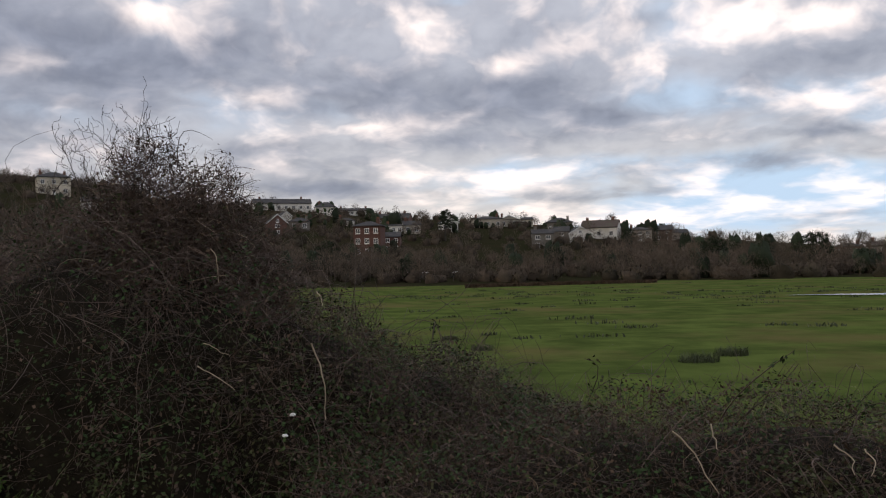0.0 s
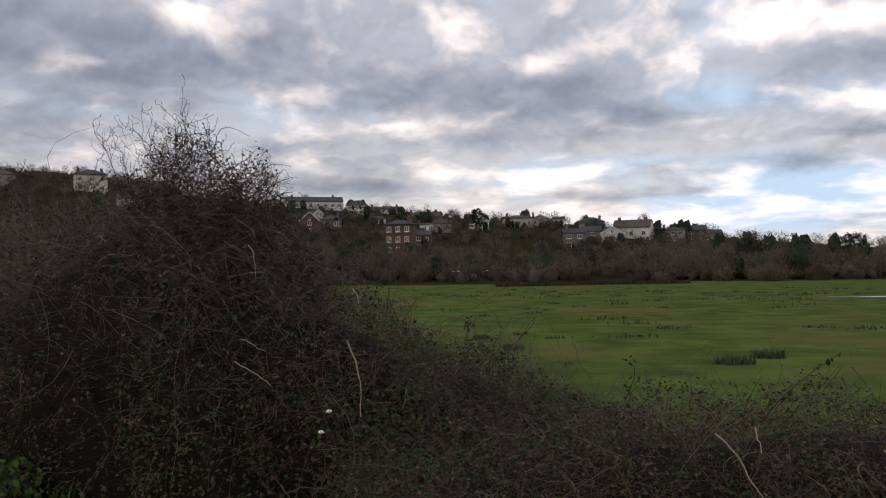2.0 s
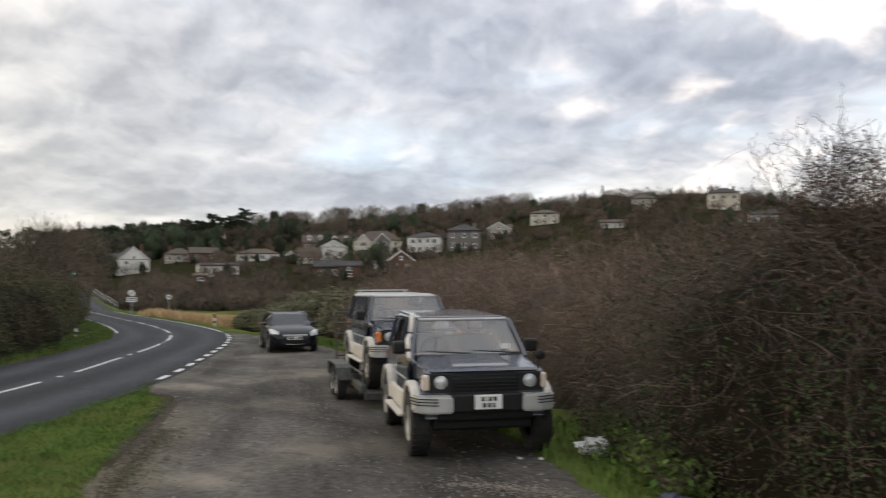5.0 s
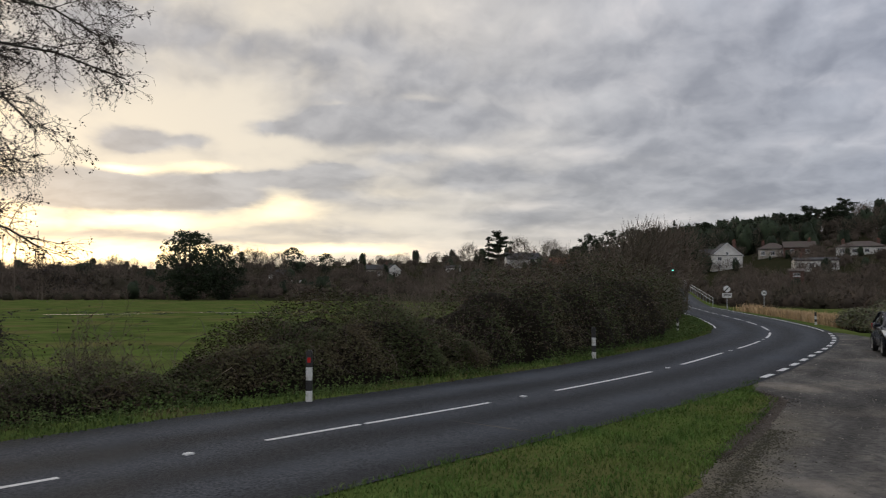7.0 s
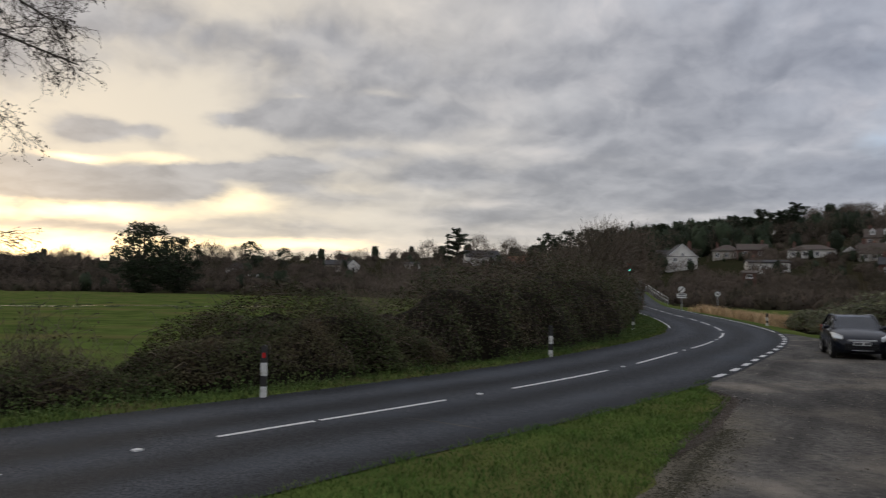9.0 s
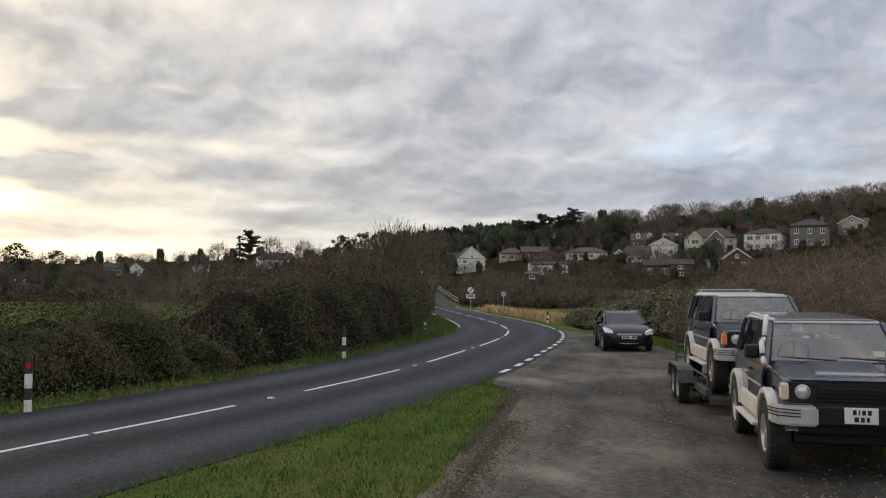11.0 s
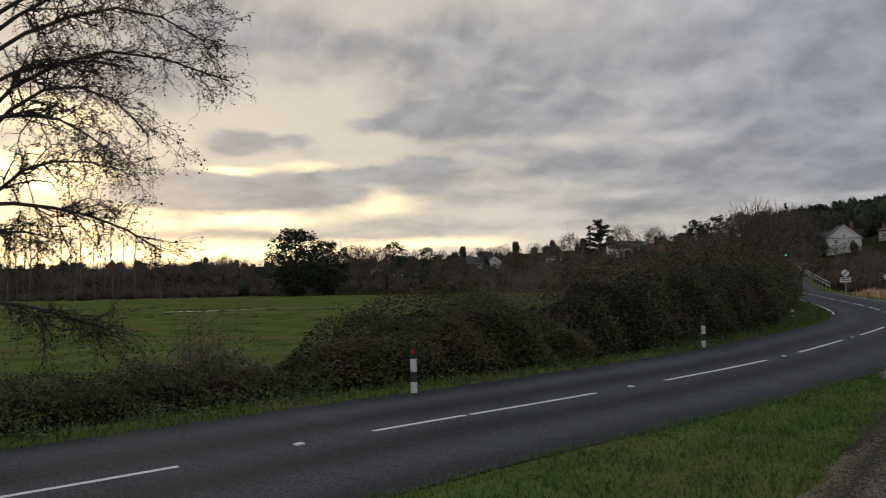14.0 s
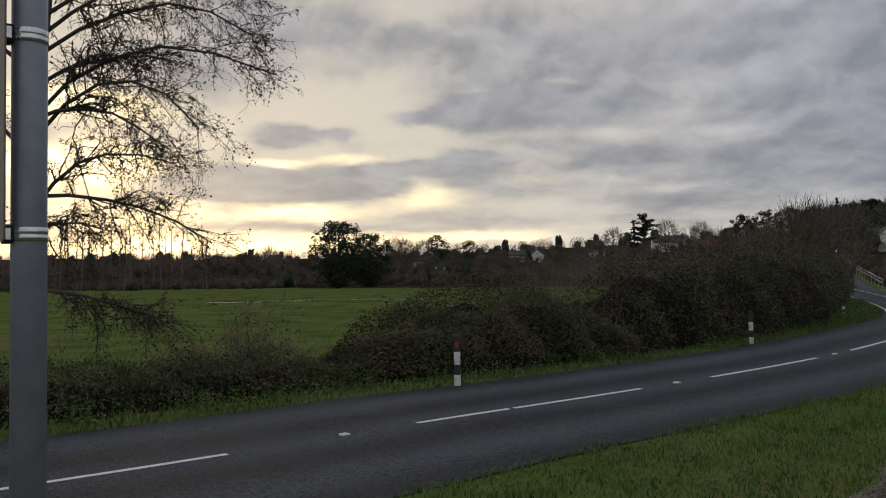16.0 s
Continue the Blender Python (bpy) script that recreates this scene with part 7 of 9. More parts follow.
def brush_template(rng):
    """The fine upright twigs of a low mound of brushwood."""
    num = 84
    a, r = rng.uniform(0, 2 * np.pi, num), 0.5 * np.sqrt(rng.uniform(0, 1, num))
    top = 0.72 * np.sqrt(np.maximum(0.05, 1 - (r / 0.56) ** 2))
    s = np.column_stack([r * np.cos(a), r * np.sin(a), top * rng.uniform(0.45, 1.0, num)])
    e = s + np.column_stack([np.cos(a) * r * 0.25 + rng.normal(0, 0.05, num), np.sin(a) * r * 0.25 + rng.normal(0, 0.05, num), rng.uniform(0.1, 0.34, num)])
    side = np.cross(e - s, rng.normal(size=s.shape))
    side /= np.linalg.norm(side, axis=1, keepdims=True)
    w = 0.0068
    one = np.stack([s - side * w, s + side * w, e + side * w * 0.3, e - side * w * 0.3], 1).reshape(-1, 3)
    return one, np.arange(len(one)).reshape(-1, 4)


BRUSH = [brush_template(TREE_RNG) for _ in range(5)]


def thicket_template(rng):
    """The close inside of a mound of brushwood: a dark uneven solid heart, standing for its inner shade, in a haze of
    small sprays.
    """
    num = 22
    a, r = rng.uniform(0, 2 * np.pi, num), 0.46 * np.sqrt(rng.uniform(0, 1, num))
    cen = np.column_stack([r * np.cos(a), r * np.sin(a), 0.62 * np.sqrt(np.maximum(0.04, 1 - (r / 0.54) ** 2)) * rng.uniform(0.3, 1.0, num)])
    return joined(lump(rng, 0.37, 0.38, 0.16, 5, 8, 0.3), clumps(rng, cen, rng.uniform(0.07, 0.15, num), 4, 0.055, 0.9))


LUMPS = [thicket_template(TREE_RNG) for _ in range(6)]


def planted(templates, rows, rng):
    """Many copies of templates of height 1, at rows of x, y, height; all in one mesh."""
    verts, faces, at = [], [], 0
    for x, y, h in rows:
        v, f = templates[rng.integers(len(templates))]
        a, w = rng.uniform(0, 2 * np.pi), h * rng.uniform(0.85, 1.25)
        c, s = math.cos(a), math.sin(a)
        verts.append(np.column_stack([(v[:, 0] * c - v[:, 1] * s) * w + x, (v[:, 0] * s + v[:, 1] * c) * w + y, v[:, 2] * h + gz(x, y) - 0.1]))
        faces.append(f + at)
        at += len(v)
    return np.concatenate(verts), np.concatenate(faces)


def scatter(rng, num, yaw0, yaw1, d0, d1, h0, h1):
    yaw, d = rng.uniform(yaw0, yaw1, num), rng.uniform(d0, d1, num)
    x, y = -d * np.sin(np.radians(yaw)), d * np.cos(np.radians(yaw))
    keep = away(x, y, ROAD) > 7.0
    return np.column_stack([x, y, rng.uniform(h0, h1, num)])[keep]


def woods(label, rows, rng, evergreen=0.0):
    ob = thing("woodland", label, "woodland", "", 0, 0, 0)
    tagged(ob, kind="stuff")
    mask = rng.uniform(size=len(rows)) < evergreen
    bare, ever = rows[~mask], rows[mask]
    if len(bare):
        state = rng.bit_generator.state
        mesh_np("trunk", *planted([w for w, _ in BARE], bare, rng), M_WOODS, ob)
        rng.bit_generator.state = state
        mesh_np("crown", *planted([t for _, t in BARE], bare, rng), M_WOODS, ob)
    if len(ever):
        mesh_np("foliage", *planted(EVER, ever, rng), M_EVERGREEN, ob)


wr = np.random.default_rng(21)


def scrub(label, rows, rng):
    ob = thing("scrub", label, "scrub", "", 0, 0, 0)
    tagged(ob, kind="stuff")
    state = rng.bit_generator.state
    mesh_np("brushwood", *planted(LUMPS, rows, rng), M_BRUSHWOOD, ob)
    rng.bit_generator.state = state
    mesh_np("twigs", *planted(BRUSH, rows, rng), M_WOODS, ob)


woods("dense leafless trees along the far edge of the meadow", np.concatenate([
    scatter(wr, 170, -31, 24, 146, 172, 4.0, 6.8), scatter(wr, 110, -31, -13, 150, 200, 3.2, 5.0), scatter(wr, 130, -31, -12, 195, 300, 4.5, 6.8), scatter(wr, 60, 22, 60, 150, 185, 4, 6.5)]), wr, 0.07)
scrub("brown scrub along the meadow's far edge", np.concatenate([scatter(wr, 420, -31, 62, 143, 176, 2.2, 4.6), scatter(wr, 420, -20, 60, 176, 300, 2.5, 5.0), scatter(wr, 110, -31, -14, 176, 230, 3.0, 5.0)]), wr)
woods("leafless trees and dark shrubs among the houses", np.concatenate([
    scatter(wr, 110, -12, 25, 172, 206, 3.5, 5.0), scatter(wr, 110, -12, 25, 225, 400, 3.0, 5.5), scatter(wr, 130, 12, 34, 225, 400, 4.0, 6.5), scatter(wr, 150, 22, 66, 190, 400, 3.0, 5.5), scatter(wr, 70, 52, 76, 165, 260, 4.0, 7.0)]), wr, 0.06)
woods("dense leafless wood on the hill's ridge", np.concatenate([
    scatter(wr, 150, 20, 38, 385, 445, 4.5, 8.0), scatter(wr, 85, 38, 48, 385, 445, 8.5, 12.0), scatter(wr, 75, 48, 57, 385, 445, 10.0, 13.5), scatter(wr, 60, 32, 40, 340, 390, 5, 8), scatter(wr, 90, 40, 57, 340, 390, 7, 10), scatter(wr, 60, -14, 20, 420, 450, 3, 6)]), wr, 0.03)
scrub("brown scrub on the upper hillside", np.concatenate([scatter(wr, 320, -14, 62, 265, 440, 2.5, 5.0), scatter(wr, 160, 28, 58, 330, 430, 4, 7), scatter(wr, 125, 20, 38, 400, 446, 3.5, 5.5), scatter(wr, 135, 38, 58, 400, 446, 6, 8.5)]), wr)
woods("dark evergreen and leafless wood above the road's bend", np.concatenate([
    scatter(wr, 60, 60, 69, 320, 430, 8, 11), scatter(wr, 50, 69, 76, 320, 430, 7, 10), scatter(wr, 110, 53, 63, 335, 410, 8, 11), scatter(wr, 60, 66, 84, 240, 340, 5, 8.0)]), wr, 0.28)
woods("dark evergreen wood above the road's bend", scatter(wr, 120, 61.5, 70.5, 330, 420, 9.5, 13.5), wr, 0.7)
scrub("brown scrub behind the road's bend", np.concatenate([scatter(wr, 220, 55, 80, 128, 240, 2.5, 5.5)]), wr)
woods("low leafless wood beyond the flooded meadow", np.concatenate([
    scatter(wr, 200, 72, 124, 262, 350, 4.0, 6.5), scatter(wr, 120, 76, 106, 350, 560, 5, 9.0), scatter(wr, 130, 84, 126, 345, 400, 5.0, 8.0), scatter(wr, 120, 105, 128, 330, 420, 9, 14), scatter(wr, 90, 72, 126, 430, 740, 6, 10)]), wr, 0.09)
scrub("brown scrub beyond the flooded meadow", np.concatenate([scatter(wr, 330, 72, 126, 255, 330, 3.0, 5.0), scatter(wr, 260, 76, 126, 330, 430, 3.5, 6.5), scatter(wr, 210, 104.5, 130, 335, 400, 10.5, 14.5), scatter(wr, 170, 72, 126, 430, 760, 5, 8)]), wr)


# gardens: shrubs and small trees before the houses
gd = np.random.default_rng(5)
rows_ = []
for hx, hy, hw in HOUSE_SPOTS:
    toward = np.array([-hx, -hy]) / math.hypot(hx, hy)
    across = np.array([-toward[1], toward[0]])
    for _ in range(int(5 + hw * 0.6)):
        p_ = np.array([hx, hy]) + toward * gd.uniform(2.5, 9) + across * gd.uniform(-0.75, 0.75) * hw
        rows_.append((p_[0], p_[1], gd.uniform(1.4, 4.6)))
    for _ in range(3):
        p_ = np.array([hx, hy]) + toward * gd.uniform(-14, -9) + across * gd.uniform(-0.7, 0.7) * hw
        rows_.append((p_[0], p_[1], gd.uniform(5, 8)))
woods("garden trees and shrubs round the hillside houses", np.array(rows_), gd, 0.22)


def slender(rng, h):
    """A straight thin stem with short rising side twigs."""
    t = np.linspace(0, 1, 6)
    stem = np.column_stack([np.cumsum(rng.normal(0, 0.008, 6)) * h, np.cumsum(rng.normal(0, 0.008, 6)) * h, t * h])
    num = 70
    u, a = rng.uniform(0.25, 0.99, num), rng.uniform(0, 2 * np.pi, num)
    base = np.column_stack([np.interp(u, t, stem[:, c]) for c in range(3)])
    L = h * rng.uniform(0.04, 0.12, num) * (1.15 - u)
    side = np.column_stack([np.cos(a) * 0.75, np.sin(a) * 0.75, rng.uniform(0.5, 1.1, num)])
    k = np.linspace(0, 1, 4)[None, :, None]
    twig = base[:, None] + side[:, None] * L[:, None, None] * k + np.array([0, 0, 0.5]) * (L[:, None, None] * k * k)
    return tubes(stem[None], np.linspace(0.011, 0.0035, 6)[None] * h, 5), tubes(twig, np.tile(np.linspace(0.0032, 0.0016, 4) * h, (num, 1)), 3)


def crown_tree(name, label, yaw, d, h, shape, seed, lean=0.0, base=None):
    """A single far tree with its own trunk and crown."""
    rng = np.random.default_rng(seed)
    x, y = yaw_point(yaw, d)
    z = gz(x, y) if base is None else base
    ob = thing(name, label, "tree", "", x, y, z)
    if shape == "bare":
        if name == "slender_tree":
            wood, tw = slender(rng, h)
        else:
            wood, tw = ((v * h, f) for v, f in (far_tree(rng, 40, 1000, 0.003) if d < 100 else far_tree(rng, 20, 900, 0.0034)))
        mesh_np("trunk", *wood, M_WOODS, ob)
        mesh_np("crown", *tw, M_WOODS, ob, "bare rounded crown of fine twigs")
        return ob
    limbs, cen, rad = [], [], []
    k = 5
    t = np.linspace(0, 1, k)
    trunk = np.column_stack([t * lean * h, np.sin(t * 2) * 0.02 * h, t * h * 0.93])
    limbs.append(trunk)
    if shape == "pine":          # flat plates on a bare stem
        for i in range(34):
            u = 0.45 + 0.52 * i / 33
            p = np.array([np.interp(u, t, trunk[:, c]) for c in range(3)])
            a = rng.uniform(0, 2 * np.pi)
            L = h * rng.uniform(0.12, 0.4) * (1.1 - 0.62 * ((u - 0.45) / 0.52) ** 2)
            e = p + np.array([math.cos(a) * L, math.sin(a) * L, h * rng.uniform(0.0, 0.07)])
            limbs.append(p + np.outer(t, e - p))
            for f in (0.45, 0.65, 0.85, 1.0):
                cen.append(p + (e - p) * f + rng.normal(size=3) * 0.012 * h + [0, 0, 0.02 * h])
                rad.append(h * rng.uniform(0.038, 0.075))
        v, f = clumps(rng, cen, rad, 34, h * 0.016, 0.42)
    elif shape == "cone":        # fir
        for i in range(60):
            u = rng.uniform(0.12, 1.0)
            a, r = rng.uniform(0, 2 * np.pi), h * 0.2 * (1.02 - u) * rng.uniform(0.5, 1)
            cen.append((r * math.cos(a), r * math.sin(a), u * h))
            rad.append(h * 0.05 * (1.15 - u) + 0.1)
        v, f = clumps(rng, cen, rad, 26, h * 0.018)
    else:                        # broad dense crown
        many = 330 if d < 260 and yaw > 90 else 150
        for i in range(many):
            a, u = rng.uniform(0, 2 * np.pi), rng.uniform(0.03, 0.95)
            r = 0.46 * h * math.sqrt(max(0.03, 1 - ((u - 0.5) / 0.47) ** 2)) * rng.uniform(0.25, 1.0)
            c = np.array((r * math.cos(a), r * math.sin(a), u * h))
            cen.append(c)
            rad.append(h * rng.uniform(0.035, 0.085))
            if i % 9 == 0:
                s = np.array([0, 0, h * rng.uniform(0.15, 0.4)])
                limbs.append(s + np.outer(t, c - s))
        v, f = clumps(rng, cen, rad, 36, h * (0.015 if many > 200 else 0.019))
    rr = np.concatenate([[np.linspace(0.022, 0.006, k) * h], np.tile(np.linspace(0.008, 0.002, k) * h, (len(limbs) - 1, 1))])
    mesh_np("trunk", *tubes(np.array(limbs), rr, 5), M_BARK, ob)
    mesh_np("crown", v, f, M_EVERGREEN, ob)
    return ob


def height_at(yaw, d, el):
    x, y = yaw_point(yaw, d)
    return 2.0 + d * math.tan(radians(el)) - gz(x, y)


for yaw, d, el, shape, label in (
        (61.4, 360, 4.7, "pine", "tall dark pine with flat layered crown"), (59.9, 365, 5.45, "pine", "tall dark pine with flat layered crown"),
        (58.7, 362, 5.3, "pine", "tall dark pine with flat layered crown"), (57.6, 368, 5.8, "pine", "tall dark pine with flat layered crown"),
        (60.7, 352, 5.0, "pine", "tall dark pine with flat layered crown"), (59.2, 372, 5.2, "pine", "tall dark pine with flat layered crown"), (58.1, 358, 5.45, "pine", "tall dark pine with flat layered crown"), (62.3, 366, 4.6, "pine", "tall dark pine with flat layered crown"),
        (55.2, 400, 5.3, "pine", "tall dark pine on the wooded ridge"), (68.0, 380, 4.75, "cone", "dark pointed conifer above the bend"),
        (63.9, 370, 4.5, "broad", "dark evergreen tree with a dense crown"), (66.2, 360, 4.6, "broad", "dark evergreen tree with a dense crown"), (69.4, 350, 4.3, "broad", "dark evergreen tree with a dense crown"),
        (65.0, 345, 4.35, "broad", "dark evergreen tree with a dense crown"), (67.3, 350, 4.3, "broad", "dark evergreen tree with a dense crown"), (70.7, 345, 4.3, "broad", "dark evergreen tree with a dense crown"), (72.2, 345, 4.1, "broad", "dark evergreen tree with a dense crown"), (73.6, 345, 3.9, "broad", "dark evergreen tree with a dense crown"), (62.7, 350, 4.45, "broad", "dark evergreen tree with a dense crown"),
        (79.9, 330, 4.1, "pine", "dark cedar standing above the hedge"), (80.6, 335, 3.7, "cone", "dark conifer beside a cedar"),
        (78.4, 340, 3.9, "bare", "leafless tree on the skyline"), (76.2, 330, 3.7, "bare", "leafless tree on the skyline"), (81.9, 345, 3.5, "bare", "leafless tree on the skyline"),
        (100.9, 235, 4.1, "broad", "large dense evergreen oak standing in the meadow"), (98.7, 246, 3.2, "broad", "thinner dark tree beside the evergreen oak"), (97.6, 300, 2.6, "bare", "leafless tree beside the evergreen oak"), (96.2, 330, 3.0, "bare", "rounded leafless tree on the skyline"), (95.0, 330, 2.9, "bare", "rounded leafless tree on the skyline"),
        (94.0, 420, 3.0, "broad", "dark rounded tree on the skyline"), (91.8, 430, 2.6, "broad", "small dark tree on the skyline"), (97.0, 420, 3.0, "bare", "leafless tree on the skyline"), (105.5, 380, 2.5, "bare", "leafless tree on the low skyline"),
        (33.1, 420, 7.25, "cone", "dark fir on the hill's ridge"), (34.3, 420, 6.9, "cone", "dark fir on the hill's ridge"), (30.5, 415, 6.8, "bare", "leafless tree on the ridge"),
        (-0.19, 262, 4.19, "pine", "dark pine beside a white house"), (1.35, 262, 4.35, "bare", "leafless tree among the houses"), (-11.6, 330, 3.7, "bare", "leafless tree behind a house"),
        (-18.4, 190, 2.5, "bare", "large leafless tree at the meadow's edge"), (-18.2, 186, 1.9, "broad", "ivy-dark tree at the meadow's edge"), (-24.4, 180, 2.0, "broad", "dark ivy-covered tree at the meadow's edge"), (-24.5, 181, 2.2, "bare", "leafless tree at the meadow's edge"), (-27.1, 260, 2.0, "bare", "leafless tree beside a far house"), (-21.3, 200, 1.5, "broad", "dark tree at the meadow's edge"), (-20.0, 185, 1.6, "bare", "leafless tree at the meadow's edge"),
        (2.6, 150, 0.9, "broad", "dark holly at the meadow's edge"), (8.0, 165, 2.2, "broad", "dark evergreen below the brick house"), (-12.6, 250, 2.6, "broad", "dark evergreen beside a house"), (6.9, 170, 1.3, "broad", "dark evergreen below the brick house"),
        (71.2, 62, 4.7, "bare", "leafless ash rising from the roadside hedge"), (73.0, 55, 3.7, "bare", "leafless ash rising from the roadside hedge"), (70.2, 66, 5.3, "bare", "leafless ash rising from the roadside hedge"), (75.0, 60, 3.3, "bare", "leafless thorn rising from the roadside hedge"), (76.6, 50, 2.6, "bare", "leafless thorn rising from the roadside hedge"), (69.1, 74, 5.0, "bare", "leafless ash rising from the roadside hedge"),
        (67.6, 90, 4.8, "bare", "leafless ash beside the road"), (78.5, 44, 2.1, "bare", "leafless thorn in the roadside hedge")):
    shape_name = {"pine": "pine_tree", "cone": "conifer", "broad": "evergreen_tree", "bare": "bare_tree"}[shape]
    crown_tree(shape_name, label, yaw, d, height_at(yaw, d, el), shape, abs(int(yaw * 37 + d)) + 400)


def poplars():
    for i in range(24):
        yaw = 109.6 + i * 0.5 + 0.22 * math.sin(i * 5.1)
        el = 3.9 + 0.75 * math.sin(i * 2.3) + 0.06 * (i - 12)
        crown_tree("slender_tree", "thin leafless poplar against the bright sky", yaw, 255 + (i * 7 % 5) * 9, height_at(yaw, 270, el), "bare", 900 + i)


poplars()


def twig_tree(rng, limbs, r0, gen=(34, 12), length=(0.9, 0.42), sag=0.25):
    """Finer branches along given limbs, two times over."""
    k = 6
    t = np.linspace(0, 1, k)
    levels = [(np.array(limbs), np.tile(np.linspace(r0, r0 * 0.3, k), (len(limbs), 1)))]
    for g, L in zip(gen, length):
        par, rad = levels[-1]
        starts, ways, rr = [], [], []
        for path, r in zip(par, rad):
            for _ in range(g):
                u = rng.uniform(0.12, 1.0) ** 0.8
                p = np.array([np.interp(u, t, path[:, c]) for c in range(3)])
                w = path[min(k - 1, int(u * (k - 1)) + 1)] - path[max(0, int(u * (k - 1)) - 1)]
                w = w / np.linalg.norm(w) * 0.8 + rng.normal(size=3) * 0.6
                starts.append(p)
                ways.append(w / np.linalg.norm(w))
                rr.append(np.interp(u, t, r) * 0.55)
        s, w = np.array(starts), np.array(ways)
        ll = rng.uniform(0.5, 1.25, (len(s), 1, 1)) * L
        tt = t[None, :, None]
        path = s[:, None] + w[:, None] * ll * tt + (rng.normal(size=(len(s), 1, 3)) * np.sin(tt * np.pi) + rng.normal(size=(len(s), 1, 3)) * np.sin(tt * 2 * np.pi) * 0.6) * 0.13 * ll - np.array([0, 0, sag]) * ll * tt**2
        levels.append((path, np.array(rr)[:, None] * np.linspace(1, 0.45, k)[None]))
    return levels


def alder():
    rng = np.random.default_rng(77)
    ob = thing("alder_tree", "leafless alder with drooping twigs and small cones", "tree", "", -15.0, -8.95, gz(-15.0, -8.95))
    off = np.array([-15.0, -8.95, gz(-15.0, -8.95)])
    k = 6
    def curve(a, b, c):
        t = np.linspace(0, 1, k)[:, None]
        a, b, c = (np.array(p) for p in (a, b, c))
        return (1 - t) ** 2 * a + 2 * t * (1 - t) * b + t**2 * c
    trunk = np.array([(-15.0, -8.95, -0.6), (-15.02, -8.95, 1.2), (-15.05, -8.92, 3.0), (-15.02, -8.9, 4.6), (-15.05, -8.8, 6.2), (-15.2, -8.6, 9.0)])
    limbs = [curve((-15.0, -8.9, 5.0), (-14.5, -7.0, 6.9), (-14.3, -4.3, 5.6)), curve((-15.0, -8.9, 5.0), (-14.4, -7.4, 5.6), (-14.4, -6.1, 4.5)),
             curve((-15.0, -8.9, 3.3), (-14.4, -7.6, 4.8), (-14.4, -6.1, 4.1)), curve((-15.0, -8.9, 3.6), (-14.6, -6.9, 3.7), (-14.7, -5.3, 2.6)),
             curve((-15.0, -8.9, 1.9), (-14.3, -7.2, 1.75), (-14.2, -5.95, 1.05)), curve((-15.0, -8.8, 6.2), (-14.4, -6.4, 7.5), (-14.3, -4.5, 6.3)),
             curve((-15.0, -8.9, 4.6), (-14.5, -7.0, 6.6), (-14.2, -5.4, 4.6)), curve((-15.1, -8.7, 7.0), (-14.6, -6.6, 8.2), (-14.4, -4.3, 7.0)),
             curve((-15.1, -8.8, 6.6), (-15.4, -7.4, 8.0), (-15.6, -6.4, 7.6)), curve((-15.0, -8.9, 5.6), (-15.8, -7.8, 6.8), (-16.2, -6.6, 6.4)),
             curve((-15.0, -9.0, 2.8), (-14.5, -8.3, 3.3), (-14.4, -7.3, 2.9)), curve((-15.0, -9.0, 4.4), (-15.6, -10.6, 6.0), (-16, -12, 6.2)), curve((-15.0, -9.0, 6.0), (-14.2, -10.6, 7.6), (-13.8, -12, 7.8))]
    mesh_np("trunk", *(lambda v, f: (v - off, f))(*tubes([trunk], [np.linspace(0.26, 0.12, k)], 10)), M_BARK, ob, "dark ridged trunk", True)
    for path in limbs:
        path += np.cumsum(rng.normal(0, 0.05, path.shape), 0) * np.linspace(0, 1, k)[:, None]
    levels = twig_tree(rng, limbs, 0.042, (32, 15), (0.85, 0.32), 0.25)
    for path, r in zip(*levels[0]):
        v, f = tubes([path], [r], 7)
        mesh_np("limb", v - off, f, M_BARK, ob, smooth=True)
    for name, (path, r) in zip(("branchwork", "twigwork"), levels[1:]):
        v, f = tubes(path, np.maximum(r, 0.0028), 3)
        tagged(mesh_np(name, v - off, f, M_TWIG, ob), kind="stuff")
    path = levels[2][0]
    pick = rng.integers(0, len(path), 15000)
    u = rng.integers(3, 6, 15000)
    p = path[pick, u] + rng.normal(size=(15000, 3)) * 0.025
    v, f = leaves(p, rng.uniform(0.013, 0.03, 15000), rng, 1.0, 0.65)
    tagged(mesh_np("cone_scatter", v - off, f, M_BUD, ob, "small dark cones and catkins"), kind="stuff")


alder()

# ---------------------------------------------------------------- posts, poles, signs
def marker_post(x, y, h=0.95, red=True):
    ob = thing("verge_marker_post", "black and white verge post with a red reflector" if red else "short black and white verge post", "marker post", "verge marker posts", x, y, gz(x, y), 86)
    for name, a, b, m in (("white_band", 0.0, 0.22, M_POSTWHITE), ("black_band", 0.22, 0.42, M_POSTBLACK), ("white_band", 0.42, 0.67, M_POSTWHITE), ("black_top", 0.67, 0.97, M_POSTBLACK)):
        bm = boxed(-0.055, 0.055, -0.05, 0.05, h * a + (0.0 if a else -0.15), h * b, bevel=0.008)
        part(name, bm, m, ob)
    bm = bmesh.new()
    prism(bm, [(-0.055, h * 0.97), (0.055, h * 0.97), (0.03, h), (-0.03, h)], -0.045, 0.045, "y")
    part("cap", bm, M_POSTBLACK, ob)
    if red:
        for a in (0, 180):
            bm = boxed(-0.03, 0.03, -0.062, -0.052, h * 0.76, h * 0.86, bevel=0.004)
            bmesh.ops.rotate(bm, verts=bm.verts[:], matrix=Matrix.Rotation(radians(a), 3, "Z"))
            part("reflector", bm, M_REDREFLECT, ob, "small red reflector")
    return ob


